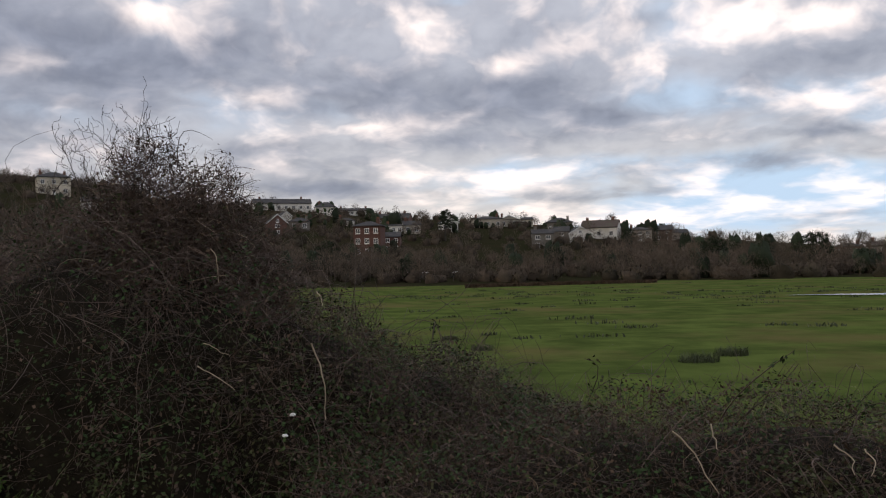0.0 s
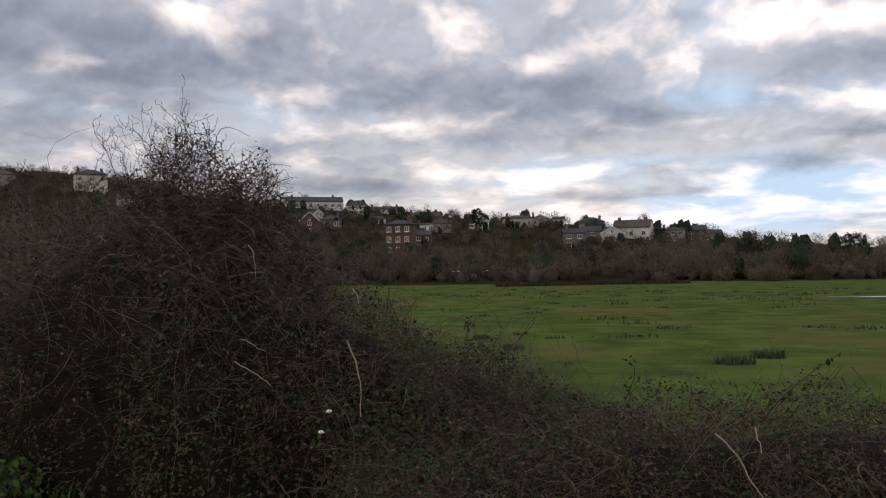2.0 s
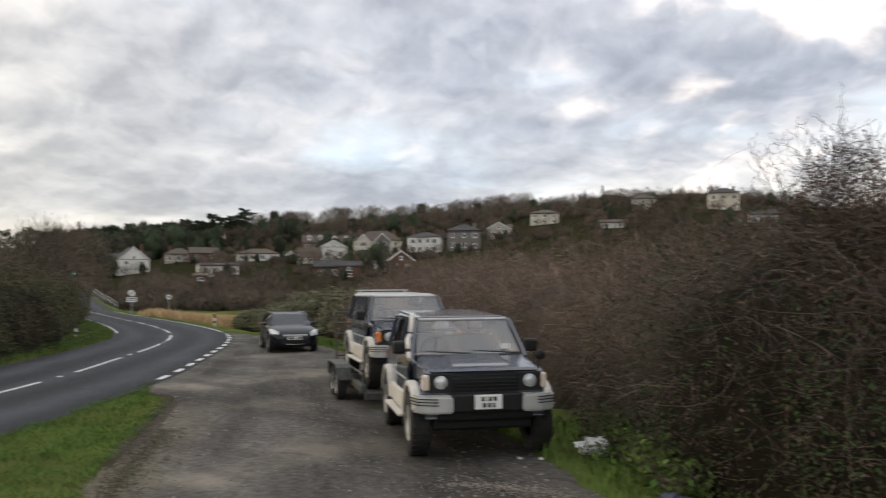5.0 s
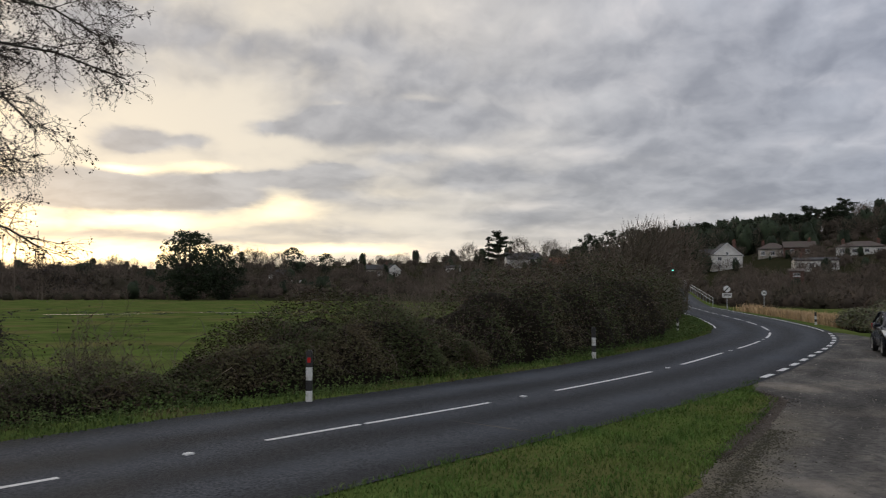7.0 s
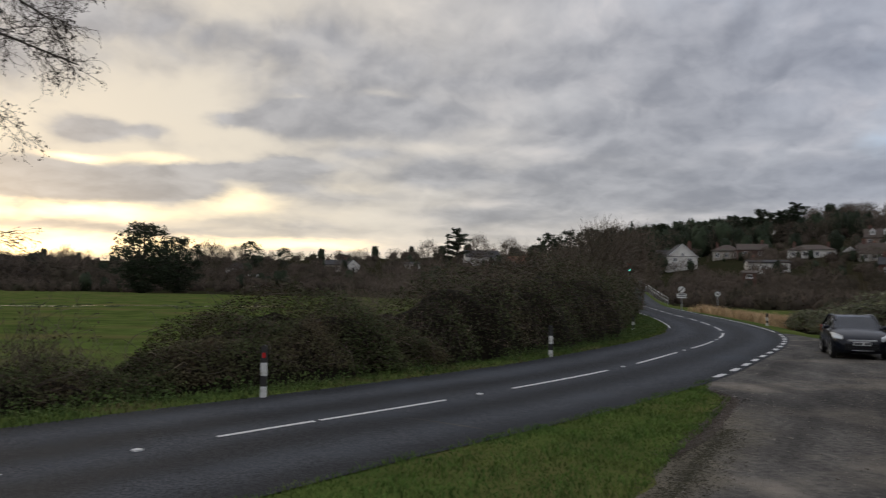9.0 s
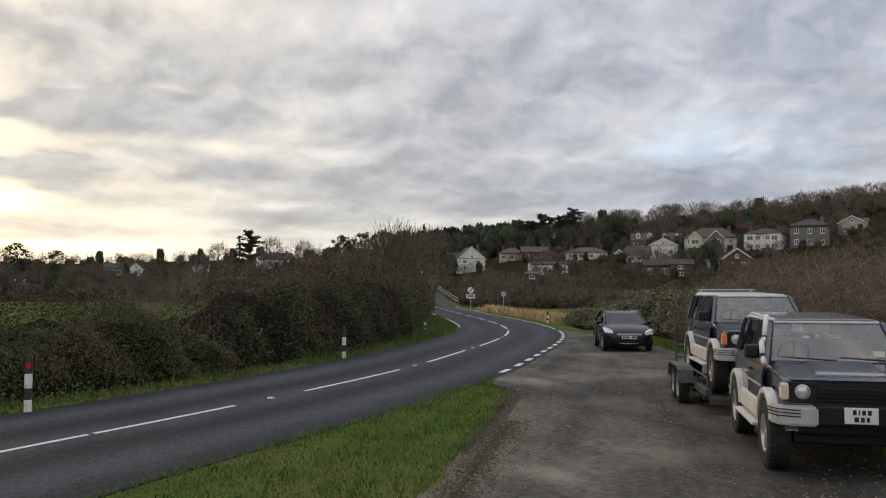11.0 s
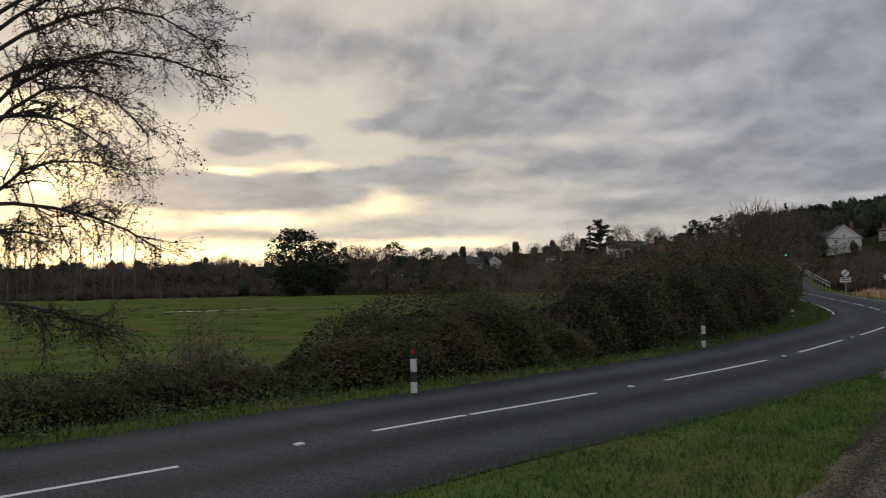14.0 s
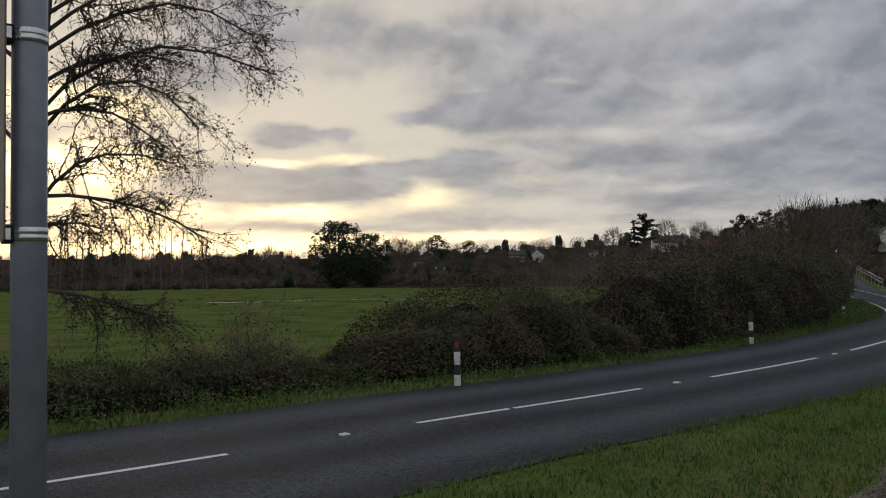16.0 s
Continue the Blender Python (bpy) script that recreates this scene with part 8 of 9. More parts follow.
marker_post(-15.62, -1.1)
marker_post(-24.3, 6.85, 0.95, False)
marker_post(-42.2, 16.75, 0.7, False)
marker_post(-47.0, 27.3, 0.75, False)


M_BRONZE = mat("weathered_alloy", (0.13, 0.095, 0.058), (0.08, 0.06, 0.04), 0.5, 5, metal=0.0)


def lamp_pole():
    x, y = -2.86, -1.86
    ob = thing("sign_pole", "grey galvanised pole with steel bands and a sign plate", "pole", "", x, y, gz(x, y), 43)
    bm = bmesh.new()
    rod(bm, (0, 0, -0.2), (0, 0, 5.0), 0.053, sides=32)
    part("shaft", bm, M_GREYPAINT, ob, "grey painted metal tube", True)
    for z in (2.16, 2.79):
        bm = lathe([(0.0535, -0.022), (0.056, -0.022), (0.056, -0.004), (0.0535, -0.002), (0.056, 0.002), (0.056, 0.02), (0.0535, 0.022)], 32)
        bmesh.ops.rotate(bm, verts=bm.verts[:], matrix=Matrix.Rotation(radians(90), 3, "X"))
        bmesh.ops.translate(bm, verts=bm.verts[:], vec=(0, 0, z))
        band = part("steel_band", bm, M_BANDSTEEL, ob, "bright steel clamping band", True)
        bm = boxed(-0.025, 0.025, -0.078, -0.05, z - 0.03, z + 0.03, bevel=0.006)
        part("band_clip", bm, M_BLACKPL, band)
    plate = part("sign_plate", boxed(-0.03, 0.05, -0.083, -0.077, 2.14, 3.6, bevel=0.002), M_BRONZE, ob, "bare metal sign plate seen edge on")
    for z in (2.16, 2.79):
        part("channel", boxed(-0.055, 0.035, -0.077, -0.06, z - 0.018, z + 0.018), M_BANDSTEEL, plate)


lamp_pole()
M_SIGNW = mat("sign_white", (0.75, 0.75, 0.73), (0.68, 0.68, 0.66), 0.4, 3)
M_SIGNG = mat("sign_grey", (0.3, 0.31, 0.32), (0.24, 0.25, 0.26), 0.5, 3)


def road_sign(x, y, turn, plate, height=2.5):
    ob = thing("road_sign", "round white road sign on a grey post" + (" with a plate below" if plate else ""), "road sign", "road signs", x, y, gz(x, y), turn)
    bm = bmesh.new()
    rod(bm, (0, 0, -0.2), (0, 0, height + 0.3), 0.045, sides=8)
    part("post", bm, M_SIGNG, ob)
    bm = bmesh.new()
    rod(bm, (0, -0.06, height), (0, -0.075, height), 0.36, sides=24)
    disc = part("disc", bm, M_SIGNW, ob)
    bm = lathe([(0.26, 0.0), (0.36, 0.0), (0.36, -0.004), (0.26, -0.004)], 24)
    bmesh.ops.translate(bm, verts=bm.verts[:], vec=(0, -0.078, height))
    if plate:
        bm = boxed(-0.36, 0.36, -0.084, -0.078, -0.05, 0.05)
        bmesh.ops.rotate(bm, verts=bm.verts[:], matrix=Matrix.Rotation(radians(-45), 3, "Y"))
        bmesh.ops.translate(bm, verts=bm.verts[:], vec=(0, 0, height))
        part("slash", bm, M_INK, disc, "black diagonal bar")
    else:
        part("rim", bm, M_SIGNG, disc)
    if plate:
        part("name_plate", boxed(-0.5, 0.5, -0.075, -0.06, height - 0.95, height - 0.45, bevel=0.02), M_SIGNW, ob)
        for z in (height - 0.62, height - 0.8):
            part("plate_bar", boxed(-0.38, 0.38, -0.082, -0.078, z, z + 0.09), M_INK, ob)
    else:
        for a, b in ((-0.16, -0.02), (0.03, 0.17)):
            part("digit_bar", boxed(a, b, -0.084, -0.08, height - 0.11, height + 0.11), M_INK, disc)
    return ob


road_sign(-86.8, 40.6, 65, True, 2.2)
road_sign(-101.0, 52.3, 63, False, 2.3)


def bridge_rail():
    ob = thing("bridge_railing", "pale railing climbing beside the road to a bridge", "railing", "", -112.0, 49.2, 0)
    a, b = np.array([-104.0, 46.8]), np.array([-150.0, 61.8])
    base = np.array([-112.0, 49.2])
    prev = None
    for i in range(13):
        p = a + (b - a) * i / 12
        z = float(road_z(p[0])) + 0.25 * min(1, i / 3)
        q = Vector((p[0] - base[0], p[1] - base[1], z))
        bm = bmesh.new()
        rod(bm, q + Vector((0, 0, -0.4)), q + Vector((0, 0, 1.05)), 0.04, sides=6)
        part("post", bm, M_SIGNG, ob)
        if prev is not None:
            for hgt in (0.55, 1.0):
                bm = bmesh.new()
                rod(bm, prev + Vector((0, 0, hgt)), q + Vector((0, 0, hgt)), 0.024, sides=6)
                part("rail", bm, M_SIGNW, ob)
        prev = q


bridge_rail()


def traffic_light():
    x, y = yaw_point(68.34, 100)
    ob = thing("traffic_signal", "far traffic signal showing green beside the road", "traffic light", "", x, y, gz(x, y), 70)
    lift = 4.4 - gz(x, y) - 3.4
    bm = bmesh.new()
    rod(bm, (0, 0, -0.2), (0, 0, 3.2 + lift), 0.06, sides=8)
    part("post", bm, M_SIGNG, ob)
    head = part("signal_head", boxed(-0.17, 0.17, -0.1, 0.12, 3.2 + lift, 4.3 + lift, bevel=0.03), M_POSTBLACK, ob)
    green = bpy.data.materials.new("green_signal")
    green.use_nodes = True
    p = green.node_tree.nodes["Principled BSDF"]
    p.inputs["Emission Color"].default_value, p.inputs["Emission Strength"].default_value = (0.1, 1.0, 0.75, 1), 3.0
    for z, m in ((4.1, M_REDREFLECT), (3.75, M_AMBER), (3.4, green)):
        bm = bmesh.new()
        rod(bm, (0, -0.1, z + lift), (0, -0.125, z + lift), 0.12, sides=16)
        part("lens", bm, m, head)


traffic_light()


# ---------------------------------------------------------------- grass
def blades(name, label, x, y, h, rng, material=None, wide=0.006, base=None, parent=None):
    num = len(x)
    a = rng.uniform(0, 2 * np.pi, num)
    side = np.stack([np.cos(a), np.sin(a), 0 * a], 1) * wide * rng.uniform(0.6, 1.5, (num, 1))
    z = (ground_z(x, y) if base is None else base) - 0.01
    p = np.stack([x, y, z], 1)
    bend = rng.normal(size=(num, 2)) * 0.4 * h[:, None]
    mid = p + np.column_stack([bend * 0.3, h * 0.6])
    tip = p + np.column_stack([bend, h * rng.uniform(0.75, 1.0, num)])
    v = np.stack([p - side, p + side, mid + side * 0.8, tip, mid - side * 0.8], 1).reshape(-1, 3)
    i = np.arange(num)[:, None] * 5
    tri = np.concatenate([i + [0, 1, 2], i + [0, 2, 4], i + [4, 2, 3]])
    ob = mesh_np(name, v, tri, material or M_GRASSBLADE)
    return tagged(ob, label, "grass", kind="stuff")


def inside(x, y, poly_):
    out = np.zeros(len(x), bool)
    px_, py_ = np.array(poly_, float).T
    j = len(px_) - 1
    for i in range(len(px_)):
        cross = ((py_[i] > y) != (py_[j] > y)) & (x < (px_[j] - px_[i]) * (y - py_[i]) / (py_[j] - py_[i] + 1e-12) + px_[i])
        out ^= cross
        j = i
    return out


gr = np.random.default_rng(8)


def sown(num, x0, x1, y0, y1, keep):
    x, y = gr.uniform(x0, x1, num), gr.uniform(y0, y1, num)
    k = keep(x, y)
    return x[k], y[k]


def road_gap(x, y):
    return away(x, y, ROAD)


# the island between road and lay-by
gx, gy = sown(400000, -19, 3, -9, 10, lambda x, y: (road_gap(x, y) > 2.68 + 0.12 * np.sin(x * 3.1) * np.sin(x * 1.3 + y)) & ~inside(x, y, LAYBY_EDGE) & inside(x, y, [(-19, 9.6), (-15, 8.2), (-5, 1.5), (4, -8), (-2, -9), (-9, -2)]))
clump_ = 0.5 + 0.3 * np.sin(gx * 3.7 + 1.4 * np.sin(gy * 2.9)) + 0.2 * np.sin(gy * 7.1 + gx * 5.3)
gh = 0.025 + (0.02 + 0.11 * clump_) * gr.uniform(0, 1, len(gx)) ** 1.6
blades("island_grass", "short bright green grass island beside the road", gx, gy, gh, gr, wide=0.0052)
# verge on the far side of the road
gx, gy = sown(400000, -62, -8, -12, 26, lambda x, y: (road_gap(x, y) > 2.6) & (road_gap(x, y) < 3.2 + (1.9 + 2.2 * (x < -30)) * gr.uniform(0, 1, len(x))) & ((y - x * -0.75 < -9.5) | (road_gap(x + 0.6, y + 0.8) > road_gap(x, y)) ) & (x < -8))
left_side = np.array([np.argmin(np.hypot(ROAD_FINE[:, 0] - a, ROAD_FINE[:, 1] - b)) for a, b in zip(gx, gy)])
way_ = np.gradient(ROAD_FINE, axis=0)[left_side]
side_ = way_[:, 0] * (gy - ROAD_FINE[left_side, 1]) - way_[:, 1] * (gx - ROAD_FINE[left_side, 0])
gx, gy = gx[side_ > 0], gy[side_ > 0]
far_ = np.hypot(gx, gy)
blades("verge_grass", "rough green grass verge along the far side of the road", gx, gy, 0.04 + 0.12 * gr.uniform(0, 1, len(gx)) ** 1.8, gr, M_VERGE, wide=0.011)
pick_ = gr.integers(0, len(gx), 60000)
pick_ = pick_[(road_gap(gx[pick_], gy[pick_]) > 3.0) & (np.sin(gx[pick_] * 2.1 + 1.7 * np.sin(gy[pick_] * 1.6)) + 0.7 * np.sin(gx[pick_] * 5.3 + gy[pick_] * 3.1) > -0.2)]
spot_ = np.column_stack([gx[pick_], gy[pick_], ground_z(gx[pick_], gy[pick_]) + 0.04 + 0.26 * gr.uniform(0, 1, len(pick_)) ** 2])
tagged(mesh_np("verge_weeds", *leaves(spot_, gr.uniform(0.014, 0.034, len(spot_)), gr, 0.6, 0.6, np.tile([0.25, 0.0, 0.7], (len(spot_), 1))), M_WEED), "low nettles and weeds along the hedge's foot", "weeds", kind="stuff")
# strip in front of the thicket
gx, gy = sown(90000, -34, 3, 3, 24, lambda x, y: ~inside(x, y, LAYBY_EDGE) & (away(x, y, np.array([(-1, 4.6), (-5.0, 7.0), (-6.6, 8.2), (-12, 11.8), (-23.8, 18.7), (-34, 22.4)])) < 1.1))
blades("hedge_foot_grass", "lush green grass and nettles at the hedge's foot", gx, gy, 0.05 + 0.2 * gr.uniform(0, 1, len(gx)) ** 2, gr, wide=0.01)


def tuft(x, y, size, h):
    num = int(900 * size)
    a, r = gr.uniform(0, 2 * np.pi, num), size * np.sqrt(gr.uniform(0, 1, num))
    bx_, by_ = x + r * np.cos(a), y + r * np.sin(a) * 0.7
    ob = blades("rush_tuft", "dark green clump of rushes in the meadow", bx_, by_, 0.8 * h * gr.uniform(0.3, 1.1, num), gr, M_RUSH, wide=0.007)
    tagged(ob, group="rush tufts")
    ob["kind"] = "thing"
    return ob


tuft(6.75, 22.0, 0.55, 0.4)
tuft(8.1, 23.4, 0.5, 0.4)
tuft(1.2, 26.5, 0.35, 0.3)
tuft(0.2, 30.5, 0.3, 0.3)
tuft(12.5, 22.5, 0.3, 0.4)
# far rushes: many small clumps
num = 110
yaw_, dd_ = np.concatenate([gr.uniform(-30, 4, num), gr.uniform(90, 120, 70)]), np.concatenate([np.where(gr.uniform(size=num) < 0.7, gr.normal(78, 10, num), gr.uniform(30, 125, num)), gr.normal(102, 14, 70)])
cx_, cy_ = -dd_ * np.sin(np.radians(yaw_)), dd_ * np.cos(np.radians(yaw_))
rep, wide_ = 34, np.repeat(gr.uniform(0.25, 0.9, len(cx_)), 34)
bx_, by_ = np.repeat(cx_, rep) + gr.normal(0, 0.7, len(cx_) * rep) * wide_, np.repeat(cy_, rep) + gr.normal(0, 0.4, len(cx_) * rep) * wide_
blades("far_rushes", "scattered dark rush clumps across the meadow", bx_, by_, gr.uniform(0.06, 0.3, len(bx_)) * (0.4 + 0.6 * wide_), gr, M_RUSH, wide=0.035)
# a brown strip of sedge before the far trees
yaw_, dd_ = gr.uniform(-14.5, -1.5, 9000), gr.normal(117, 1.5, 9000) + 4.0 * gr.uniform(size=9000)
dd_ = dd_ + (yaw_ + 1.5) * -0.9
blades("sedge_strip", "dark brown sedge along a ditch in the meadow", -dd_ * np.sin(np.radians(yaw_)), dd_ * np.cos(np.radians(yaw_)), gr.uniform(0.25, 0.6, 9000), gr, M_SEDGE, wide=0.05)


def pool(x, y, rx, ry, turn, seed):
    ang_ = np.linspace(0, 2 * np.pi, 48, endpoint=False)
    rng = np.random.default_rng(seed)
    ph = rng.uniform(0, 6, 3)
    r = 1 + 0.25 * np.sin(2 * ang_ + ph[0]) + 0.15 * np.sin(5 * ang_ + ph[1]) + 0.08 * np.sin(9 * ang_ + ph[2])
    px_, py_ = rx * r * np.cos(ang_), ry * r * np.sin(ang_)
    c, s = math.cos(radians(turn)), math.sin(radians(turn))
    z = FIELD_Z + 0.055
    bm = bmesh.new()
    poly(bm, [(x + a * c - b * s, y + a * s + b * c, z) for a, b in zip(px_, py_)])
    tagged(part("water", bm, M_WATER), "shallow pool of flood water in the meadow", "water", kind="structure")


pool(33.6, 62.5, 5.5, 1.6, -12, 1)
pool(-94.5, -29.0, 0.7, 5, 12, 3)
pool(-100, -14, 0.6, 10, 10, 4)


# reeds beside the bend
def reed_bed():
    t = gr.uniform(0, 1, 9000)
    x = -78 + 33 * t + gr.normal(0, 0.8, 9000)
    y = 37.6 - 8.4 * t + gr.uniform(0, 5.5, 9000)
    h = gr.uniform(0.45, 1.05, 9000)
    blades("reed_bed", "tall dry straw-coloured reeds beside the road", x, y, h, gr, M_REED, wide=0.03)


reed_bed()


def shrub(name, label, x, y, w, h, seed, leaf_m, leaf_num, size=0.06, twig=400):
    rng = np.random.default_rng(seed)
    z = gz(x, y)
    ob = thing(name, label, "shrub", "", x, y, z)
    num = twig
    a, tilt = rng.uniform(0, 2 * np.pi, num), rng.uniform(0.05, 1.0, num)
    way = np.stack([np.cos(a) * tilt * w, np.sin(a) * tilt * w, h * rng.uniform(0.6, 1.1, num) * (1.1 - 0.5 * tilt)], 1)
    t = np.linspace(0, 1, 5)[None, :, None]
    path = rng.normal(size=(num, 1, 3)) * [w * 0.15, w * 0.15, 0] + way[:, None] * t + rng.normal(size=(num, 1, 3)) * 0.12 * h * np.sin(t * np.pi)
    tagged(mesh_np("stem_tangle", *tubes(path, np.tile(np.linspace(0.010, 0.003, 5), (num, 1)), 3), M_HEDGETWIG, ob), kind="stuff")
    pick, k = rng.integers(0, num, num * 7), rng.integers(1, 5, num * 7)
    a = path[pick, k]
    side = rng.normal(size=a.shape) + way[pick] / np.linalg.norm(way[pick], axis=1, keepdims=True) * 0.6 + [0, 0, 0.3]
    b = a + side / np.linalg.norm(side, axis=1, keepdims=True) * h * rng.uniform(0.06, 0.24, (len(a), 1))
    twigs = np.stack([a, (a + b) / 2 + rng.normal(size=a.shape) * 0.012 * h, b], 1)
    tagged(mesh_np("twigwork", *tubes(twigs, np.tile([0.0042, 0.0032, 0.002], (len(a), 1)), 2), M_HEDGETWIG, ob), kind="stuff")
    if leaf_num:
        pick, k = rng.integers(0, num, leaf_num), rng.integers(1, 5, leaf_num)
        p = path[pick, k] + rng.normal(size=(leaf_num, 3)) * 0.12
        tagged(mesh_np("foliage", *leaves(p, rng.uniform(size * 0.6, size * 1.3, leaf_num), rng, 0.9, 0.55), leaf_m, ob), kind="stuff")
    return ob


shrub("thorn_shrub", "leafless brown thorn bush in front of the meadow", -16.7, -5.2, 1.35, 2.0, 34, M_LEAFB, 700, 0.03, 120)
shrub("thorn_shrub", "leafless brown thorn bush beside the road", -15.9, -6.3, 0.9, 1.4, 35, M_LEAFB, 500, 0.03, 90)
shrub("thorn_shrub", "leafless low bush at the meadow's edge", 47.0, 132.0, 4.5, 2.6, 36, M_LEAFB, 800, 0.15, 700)
for k_ in range(7):
    shrub("ivy_patch", "bright green ivy and nettles at the hedge's foot", -4.2 - k_ * 0.42, 7.2 + k_ * 0.42, 0.4, 0.35, 50 + k_, M_GRASSBLADE, 260, 0.045, 40)

# upright shoots over the big thicket
def shoots(label, spots, seed):
    rng = np.random.default_rng(seed)
    ob = thing("hawthorn_shoots", label, "shrub", "", *spots[0][:2], gz(*spots[0][:2]))
    off = np.array([spots[0][0], spots[0][1], gz(*spots[0][:2])])
    limbs = []
    for x, y, z, h in spots:
        for _ in range(5):
            p = np.array([x, y, z]) + rng.normal(size=3) * [0.18, 0.15, 0.05]
            t = np.linspace(0, 1, 6)[:, None]
            e = np.array([rng.normal() * 0.16 - 0.08, rng.normal() * 0.12, 1.0])
            limbs.append(p + t * e * h * rng.uniform(0.55, 1.1) + np.sin(t * np.pi) * rng.normal(size=3) * 0.06)
    lv = twig_tree(rng, limbs, 0.008, (9, 3), (0.28, 0.12), -0.15)
    for name, (path, r) in zip(("shoot_tangle", "twigwork", "spurwork"), lv):
        v, f = tubes(path, np.maximum(r, 0.0022), 3)
        tagged(mesh_np(name, v - off, f, M_TWIG, ob), kind="stuff")


shoots("thin bare thorn shoots rising above the brambles", [(-3.45, 8.3, 2.7, 0.45), (-3.05, 8.25, 3.15, 0.32)], 61)
shoots("thin bare thorn shoots rising above the hedge", [(-5.75, 10.4, 2.4, 0.75), (-6.1, 10.3, 2.4, 0.85), (-6.45, 10.1, 2.4, 0.75)], 62)


def pale_stick(x, y, z, dx, dy, dz, r, bend):
    t = np.linspace(0, 1, 8)[:, None]
    path = t * np.array([dx, dy, dz]) + np.sin(t * np.pi) * np.array([bend, 0, bend * 0.3])
    path = path + np.cumsum(np.random.default_rng(int(abs(x * 100))).normal(0, 0.008, (8, 3)), 0)
    v, f = tubes([path], [np.linspace(r, r * 0.45, 8) * 0.6], 6)
    ob = thing("dead_stem", "pale dead bramble stem hanging over the thicket", "stem", "dead stems", x, y, z)
    mesh_np("stem", v, f, M_DEADCANE, ob, smooth=True)


pale_stick(-1.06, 6.51, 1.44, 0.12, -0.13, -0.56, 0.0120, 0.04)
pale_stick(-1.85, 6.13, 1.32, 0.29, -0.08, -0.19, 0.0080, 0.02)
pale_stick(1.22, 4.44, 1.11, 0.14, -0.20, -0.23, 0.0090, 0.02)
pale_stick(1.41, 4.38, 1.15, -0.03, -0.15, -0.11, 0.0070, 0.01)
pale_stick(-1.82, 6.24, 1.47, 0.23, -0.09, -0.10, 0.0060, 0.02)
pale_stick(-1.04, 6.72, 1.85, 0.05, -0.14, -0.13, 0.0090, 0.01)
pale_stick(-1.88, 6.64, 2.21, 0.08, -0.13, -0.27, 0.0070, 0.02)
pale_stick(1.85, 3.99, 1.11, -0.01, -0.16, -0.12, 0.0070, 0.03)
pale_stick(1.98, 3.93, 1.10, -0.04, -0.15, -0.10, 0.0070, 0.03)


# ---------------------------------------------------------------- litter
def crumpled(name, label, x, y, z, size, m, seed):
    rng = np.random.default_rng(seed)
    bm = bmesh.new()
    bmesh.ops.create_icosphere(bm, subdivisions=3, radius=size)
    for v in bm.verts:
        v.co *= 1 + 0.55 * noise.noise(v.co * (2.4 / size) + Vector((seed, 0, 0))) + rng.normal() * 0.05
        v.co.z *= 0.55
    ob = part(name, bm, m)
    ob.location = (x, y, z + size * 0.3)
    return tagged(ob, label, "litter", "litter by the hedge")


crumpled("plastic_bag", "crumpled white plastic bag on the grass", -5.95, 8.35, gz(-5.95, 8.35) + 0.06, 0.19, M_LITTER, 1)
crumpled("plastic_bag", "torn white plastic bag on the grass", -6.15, 8.5, gz(-6.1, 8.5), 0.11, M_LITTER, 2)
crumpled("dark_bag", "dark blue crumpled bag at the hedge's foot", -4.0, 6.75, gz(-4.0, 6.75), 0.16, M_BLUEBAG, 3)
crumpled("paper_scrap", "scrap of white paper caught in the brambles", -1.08, 5.82, 1.0, 0.02, M_LITTER, 7)
crumpled("paper_scrap", "scrap of white paper caught in the brambles", -1.13, 5.79, 0.86, 0.02, M_LITTER, 8)
crumpled("paper_scrap", "scrap of white paper on the tarmac", -6.5, 7.6, 0.0, 0.032, M_LITTER, 4)
crumpled("paper_scrap", "scrap of white paper on the tarmac", -6.3, 7.75, 0.0, 0.028, M_LITTER, 5)


def stones(num, seed):
    rng = np.random.default_rng(seed)
    x, y = rng.uniform(-34, 2, num), rng.uniform(0, 22, num)
    k = inside(x, y, LAYBY_EDGE) & ((rng.uniform(size=num) < 0.25) | (away(x, y, np.array(LAYBY_EDGE[3:10])) < 0.9) | (away(x, y, np.array(LAYBY_EDGE[18:24])) < 1.3))
    x, y = x[k], y[k]
    s = 0.004 + 0.022 * rng.uniform(0, 1, len(x)) ** 3
    d = np.array([(1, 0, 0), (-1, 0, 0), (0, 1, 0), (0, -1, 0), (0, 0, 0.8), (0, 0, -0.3)], float)
    v = np.stack([x, y, np.full(len(x), 0.006)], 1)[:, None] + d[None] * s[:, None, None] * rng.uniform(0.6, 1.3, (len(x), 6, 1))
    tri = np.array([(0, 2, 4), (2, 1, 4), (1, 3, 4), (3, 0, 4), (2, 0, 5), (1, 2, 5), (3, 1, 5), (0, 3, 5)])
    f = (np.arange(len(x))[:, None, None] * 6 + tri[None]).reshape(-1, 3)
    tagged(mesh_np("loose_gravel", v.reshape(-1, 3), f, M_GRAVEL), "loose stones and grit scattered over the lay-by", "gravel", kind="stuff")


stones(34000, 4)


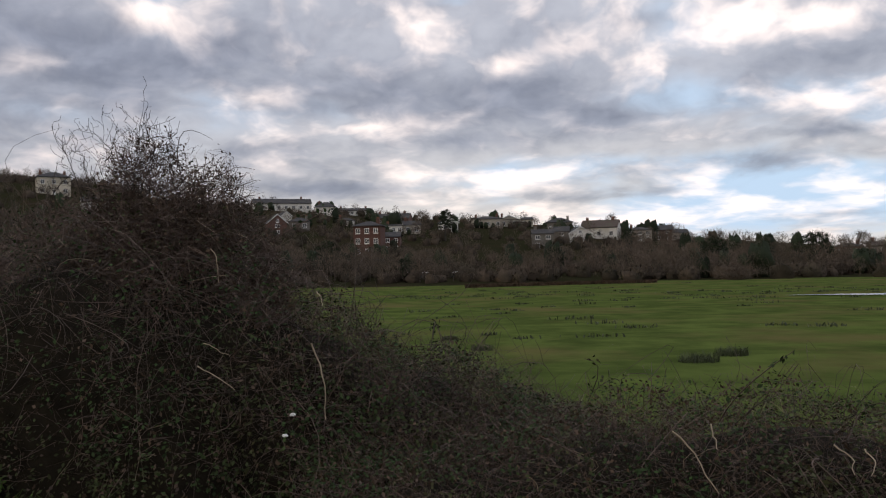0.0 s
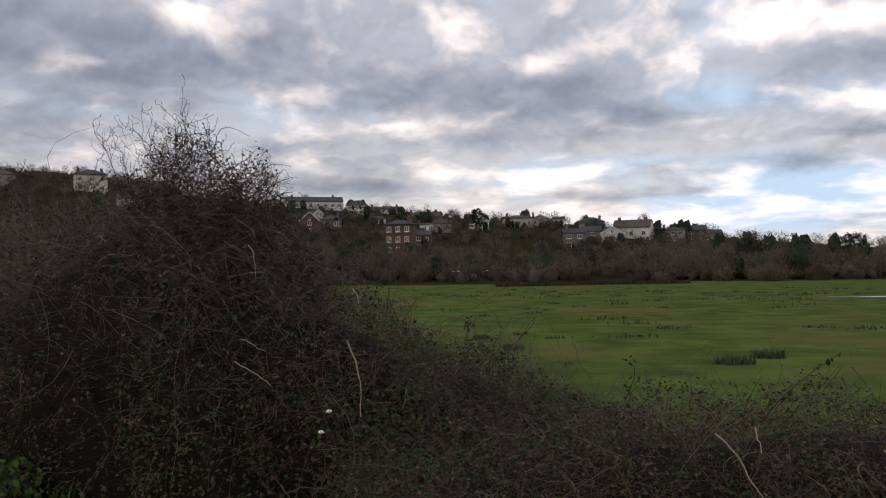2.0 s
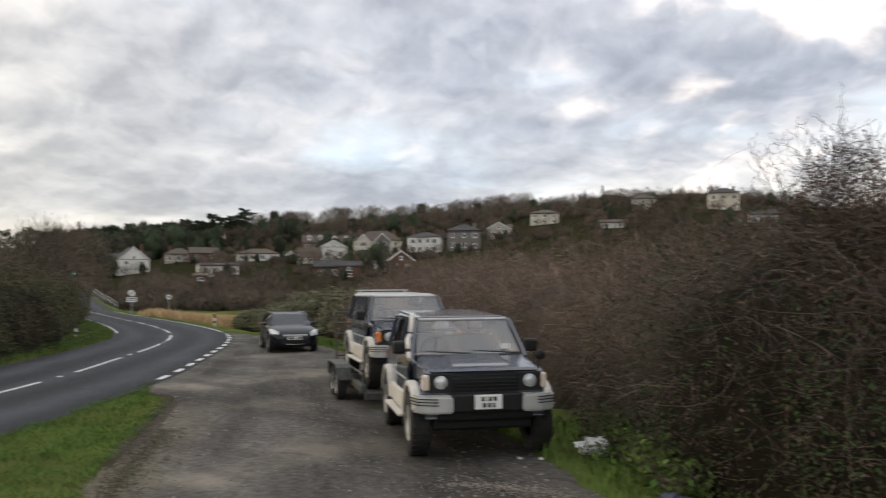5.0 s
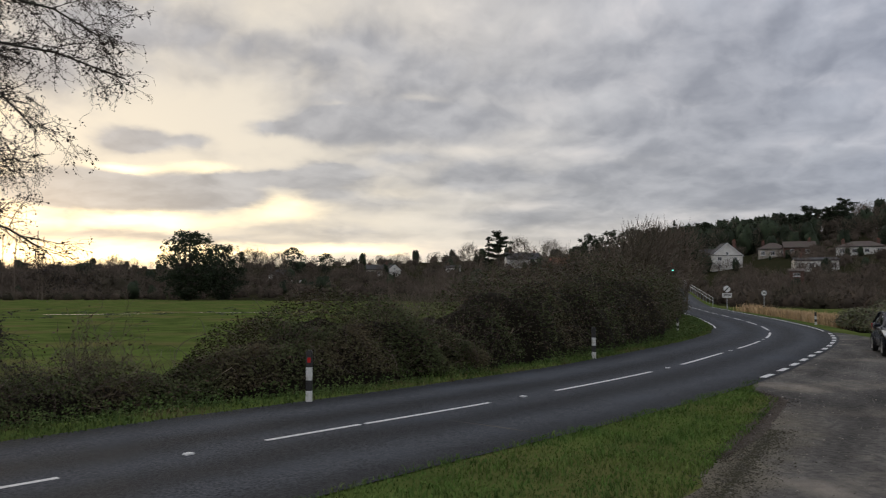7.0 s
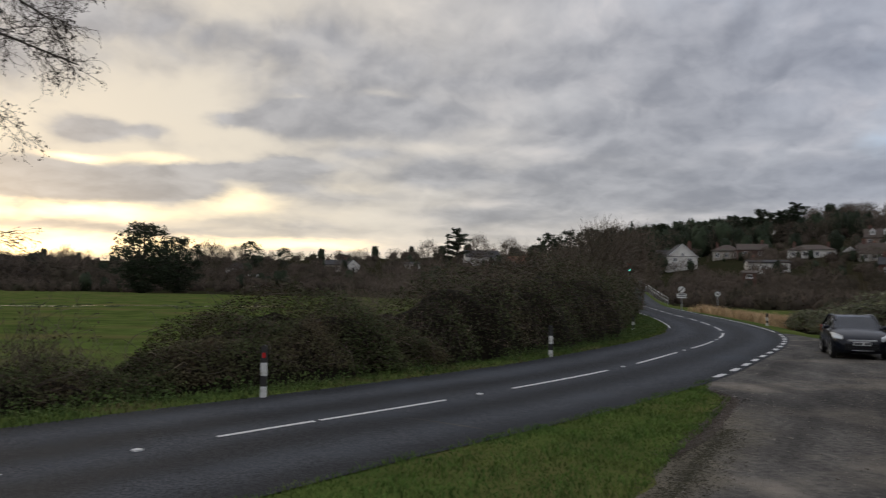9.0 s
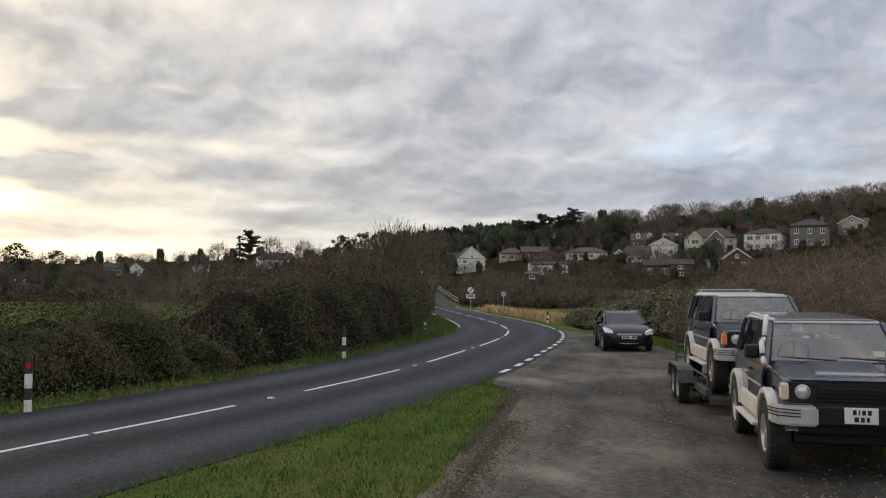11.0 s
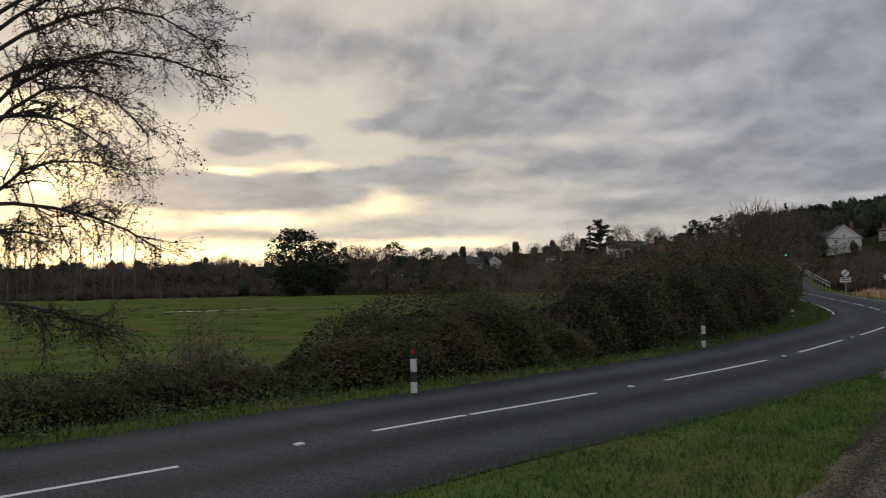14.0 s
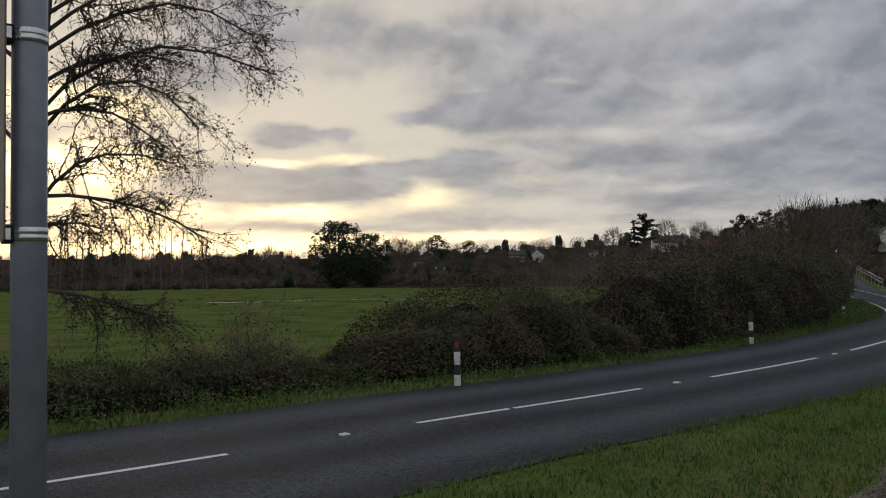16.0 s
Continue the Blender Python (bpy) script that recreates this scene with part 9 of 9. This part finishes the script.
def edge_strip(name, label, line, width, z, m, seed):
    """A ragged strip of earth or worn tarmac along a line."""
    line = refine(np.array(line, float), 0.25)
    rng = np.random.default_rng(seed)
    way = np.gradient(line, axis=0)
    way /= np.linalg.norm(way, axis=1, keepdims=True)
    side = np.stack([-way[:, 1], way[:, 0]], 1)
    fade = ease(np.minimum(np.arange(len(line)), np.arange(len(line))[::-1]) / 6)[:, None]
    wob = np.cumsum(rng.normal(0, 0.05, (len(line), 2)), 0) * 0.5
    wob -= np.linspace(0, 1, len(line))[:, None] * wob[-1]
    wob *= min(1.0, width * 1.2)
    a = line + side * (width * 0.5 + wob[:, :1] + rng.normal(0, 0.03 * min(1.0, width * 2), (len(line), 1))) * fade
    b = line - side * (width * 0.5 + wob[:, 1:] + rng.normal(0, 0.03 * min(1.0, width * 2), (len(line), 1))) * fade
    v = np.column_stack([np.concatenate([a, b]), np.full(2 * len(line), z)])
    k = np.arange(len(line) - 1)
    ob = mesh_np(name, v, np.stack([k, k + 1, k + 1 + len(line), k + len(line)], 1), m)
    return tagged(ob, label, "ground", kind="structure")


edge_strip("earth_edge", "bare brown earth along the grass island's edge", LAYBY_EDGE[5:10], 0.3, 0.0125, M_DIRT, 1)
edge_strip("road_seam", "pale trench seam across the asphalt", [(-13.3, 1.0), (-12.8, 1.5), (-12.1, 2.1), (-11.5, 2.55)], 0.06, 0.0165, M_WORN, 5)
edge_strip("road_seam", "pale trench seam along the asphalt", [(-13.15, -0.15), (-13.4, 0.5), (-13.7, 1.1)], 0.04, 0.0165, M_WORN, 6)


def clods(name, label, line, num, spread, size, m, seed):
    """Crumbs of trodden earth or moss, thinning out from the island's lip over the tarmac."""
    rng = np.random.default_rng(seed)
    line = refine(np.array(line, float), 0.1)
    p = line[rng.integers(0, len(line), num)] + rng.normal(0, 1, (num, 2)) * spread * rng.uniform(0.1, 1.4, (num, 1))
    s = size * rng.uniform(0.3, 1.0, num)
    d = np.array([(1, 0, 0), (-1, 0, 0), (0, 1, 0), (0, -1, 0), (0, 0, 0.5), (0, 0, -0.3)], float)
    v = np.column_stack([p, np.full(num, 0.012)])[:, None] + d[None] * s[:, None, None] * rng.uniform(0.6, 1.4, (num, 6, 1))
    tri = np.array([(0, 2, 4), (2, 1, 4), (1, 3, 4), (3, 0, 4), (2, 0, 5), (1, 2, 5), (3, 1, 5), (0, 3, 5)])
    f = (np.arange(num)[:, None, None] * 6 + tri[None]).reshape(-1, 3)
    tagged(mesh_np(name, v.reshape(-1, 3), f, m), label, "soil", kind="stuff")


clods("earth_crumbs", "dark crumbs of earth along the grass edge", LAYBY_EDGE[5:10], 3500, 0.12, 0.016, M_DIRT, 12)
clods("moss_crumbs", "olive moss and dirt scattered along the grass edge", [(-0.5, -2.6), (-1.5, -1.8), (-4.9, 1.0), (-7.8, 3.05), (-9.7, 4.35), (-11.7, 5.8)], 15000, 0.22, 0.014, M_MOSS, 13)
clods("pale_grit", "pale broken stone trodden into the tarmac", [(-5.0, 6.5), (-5.5, 6.45), (-6.2, 6.1)], 900, 0.22, 0.016, M_GRAVEL, 15)
clods("trodden_grit", "pale trodden grit over the lay-by's tarmac", [(-4.0, 4.6), (-8.5, 6.6), (-13.5, 9.6), (-19.0, 13.2)], 2600, 1.1, 0.016, M_GRAVEL, 14)


def far_carriage():
    """Pale roofs of a train standing behind the trees."""
    x, y = yaw_point(0.6, 158)
    ob = thing("train_carriage", "pale-roofed train carriage behind the trees", "train", "", x, y, -1.05, 0.6)
    body = part("body", boxed(-10, 10, -1.3, 1.3, 0.4, 2.5, bevel=0.2), M_SLATE, ob)
    part("roof", boxed(-9.9, 9.9, -1.2, 1.2, 2.5, 2.72, bevel=0.08), M_SIGNW, ob)
    for i in range(8):
        part("window", boxed(-9 + i * 2.3, -7.6 + i * 2.3, -1.33, -1.305, 1.4, 2.2), M_PANE, body)


far_carriage()
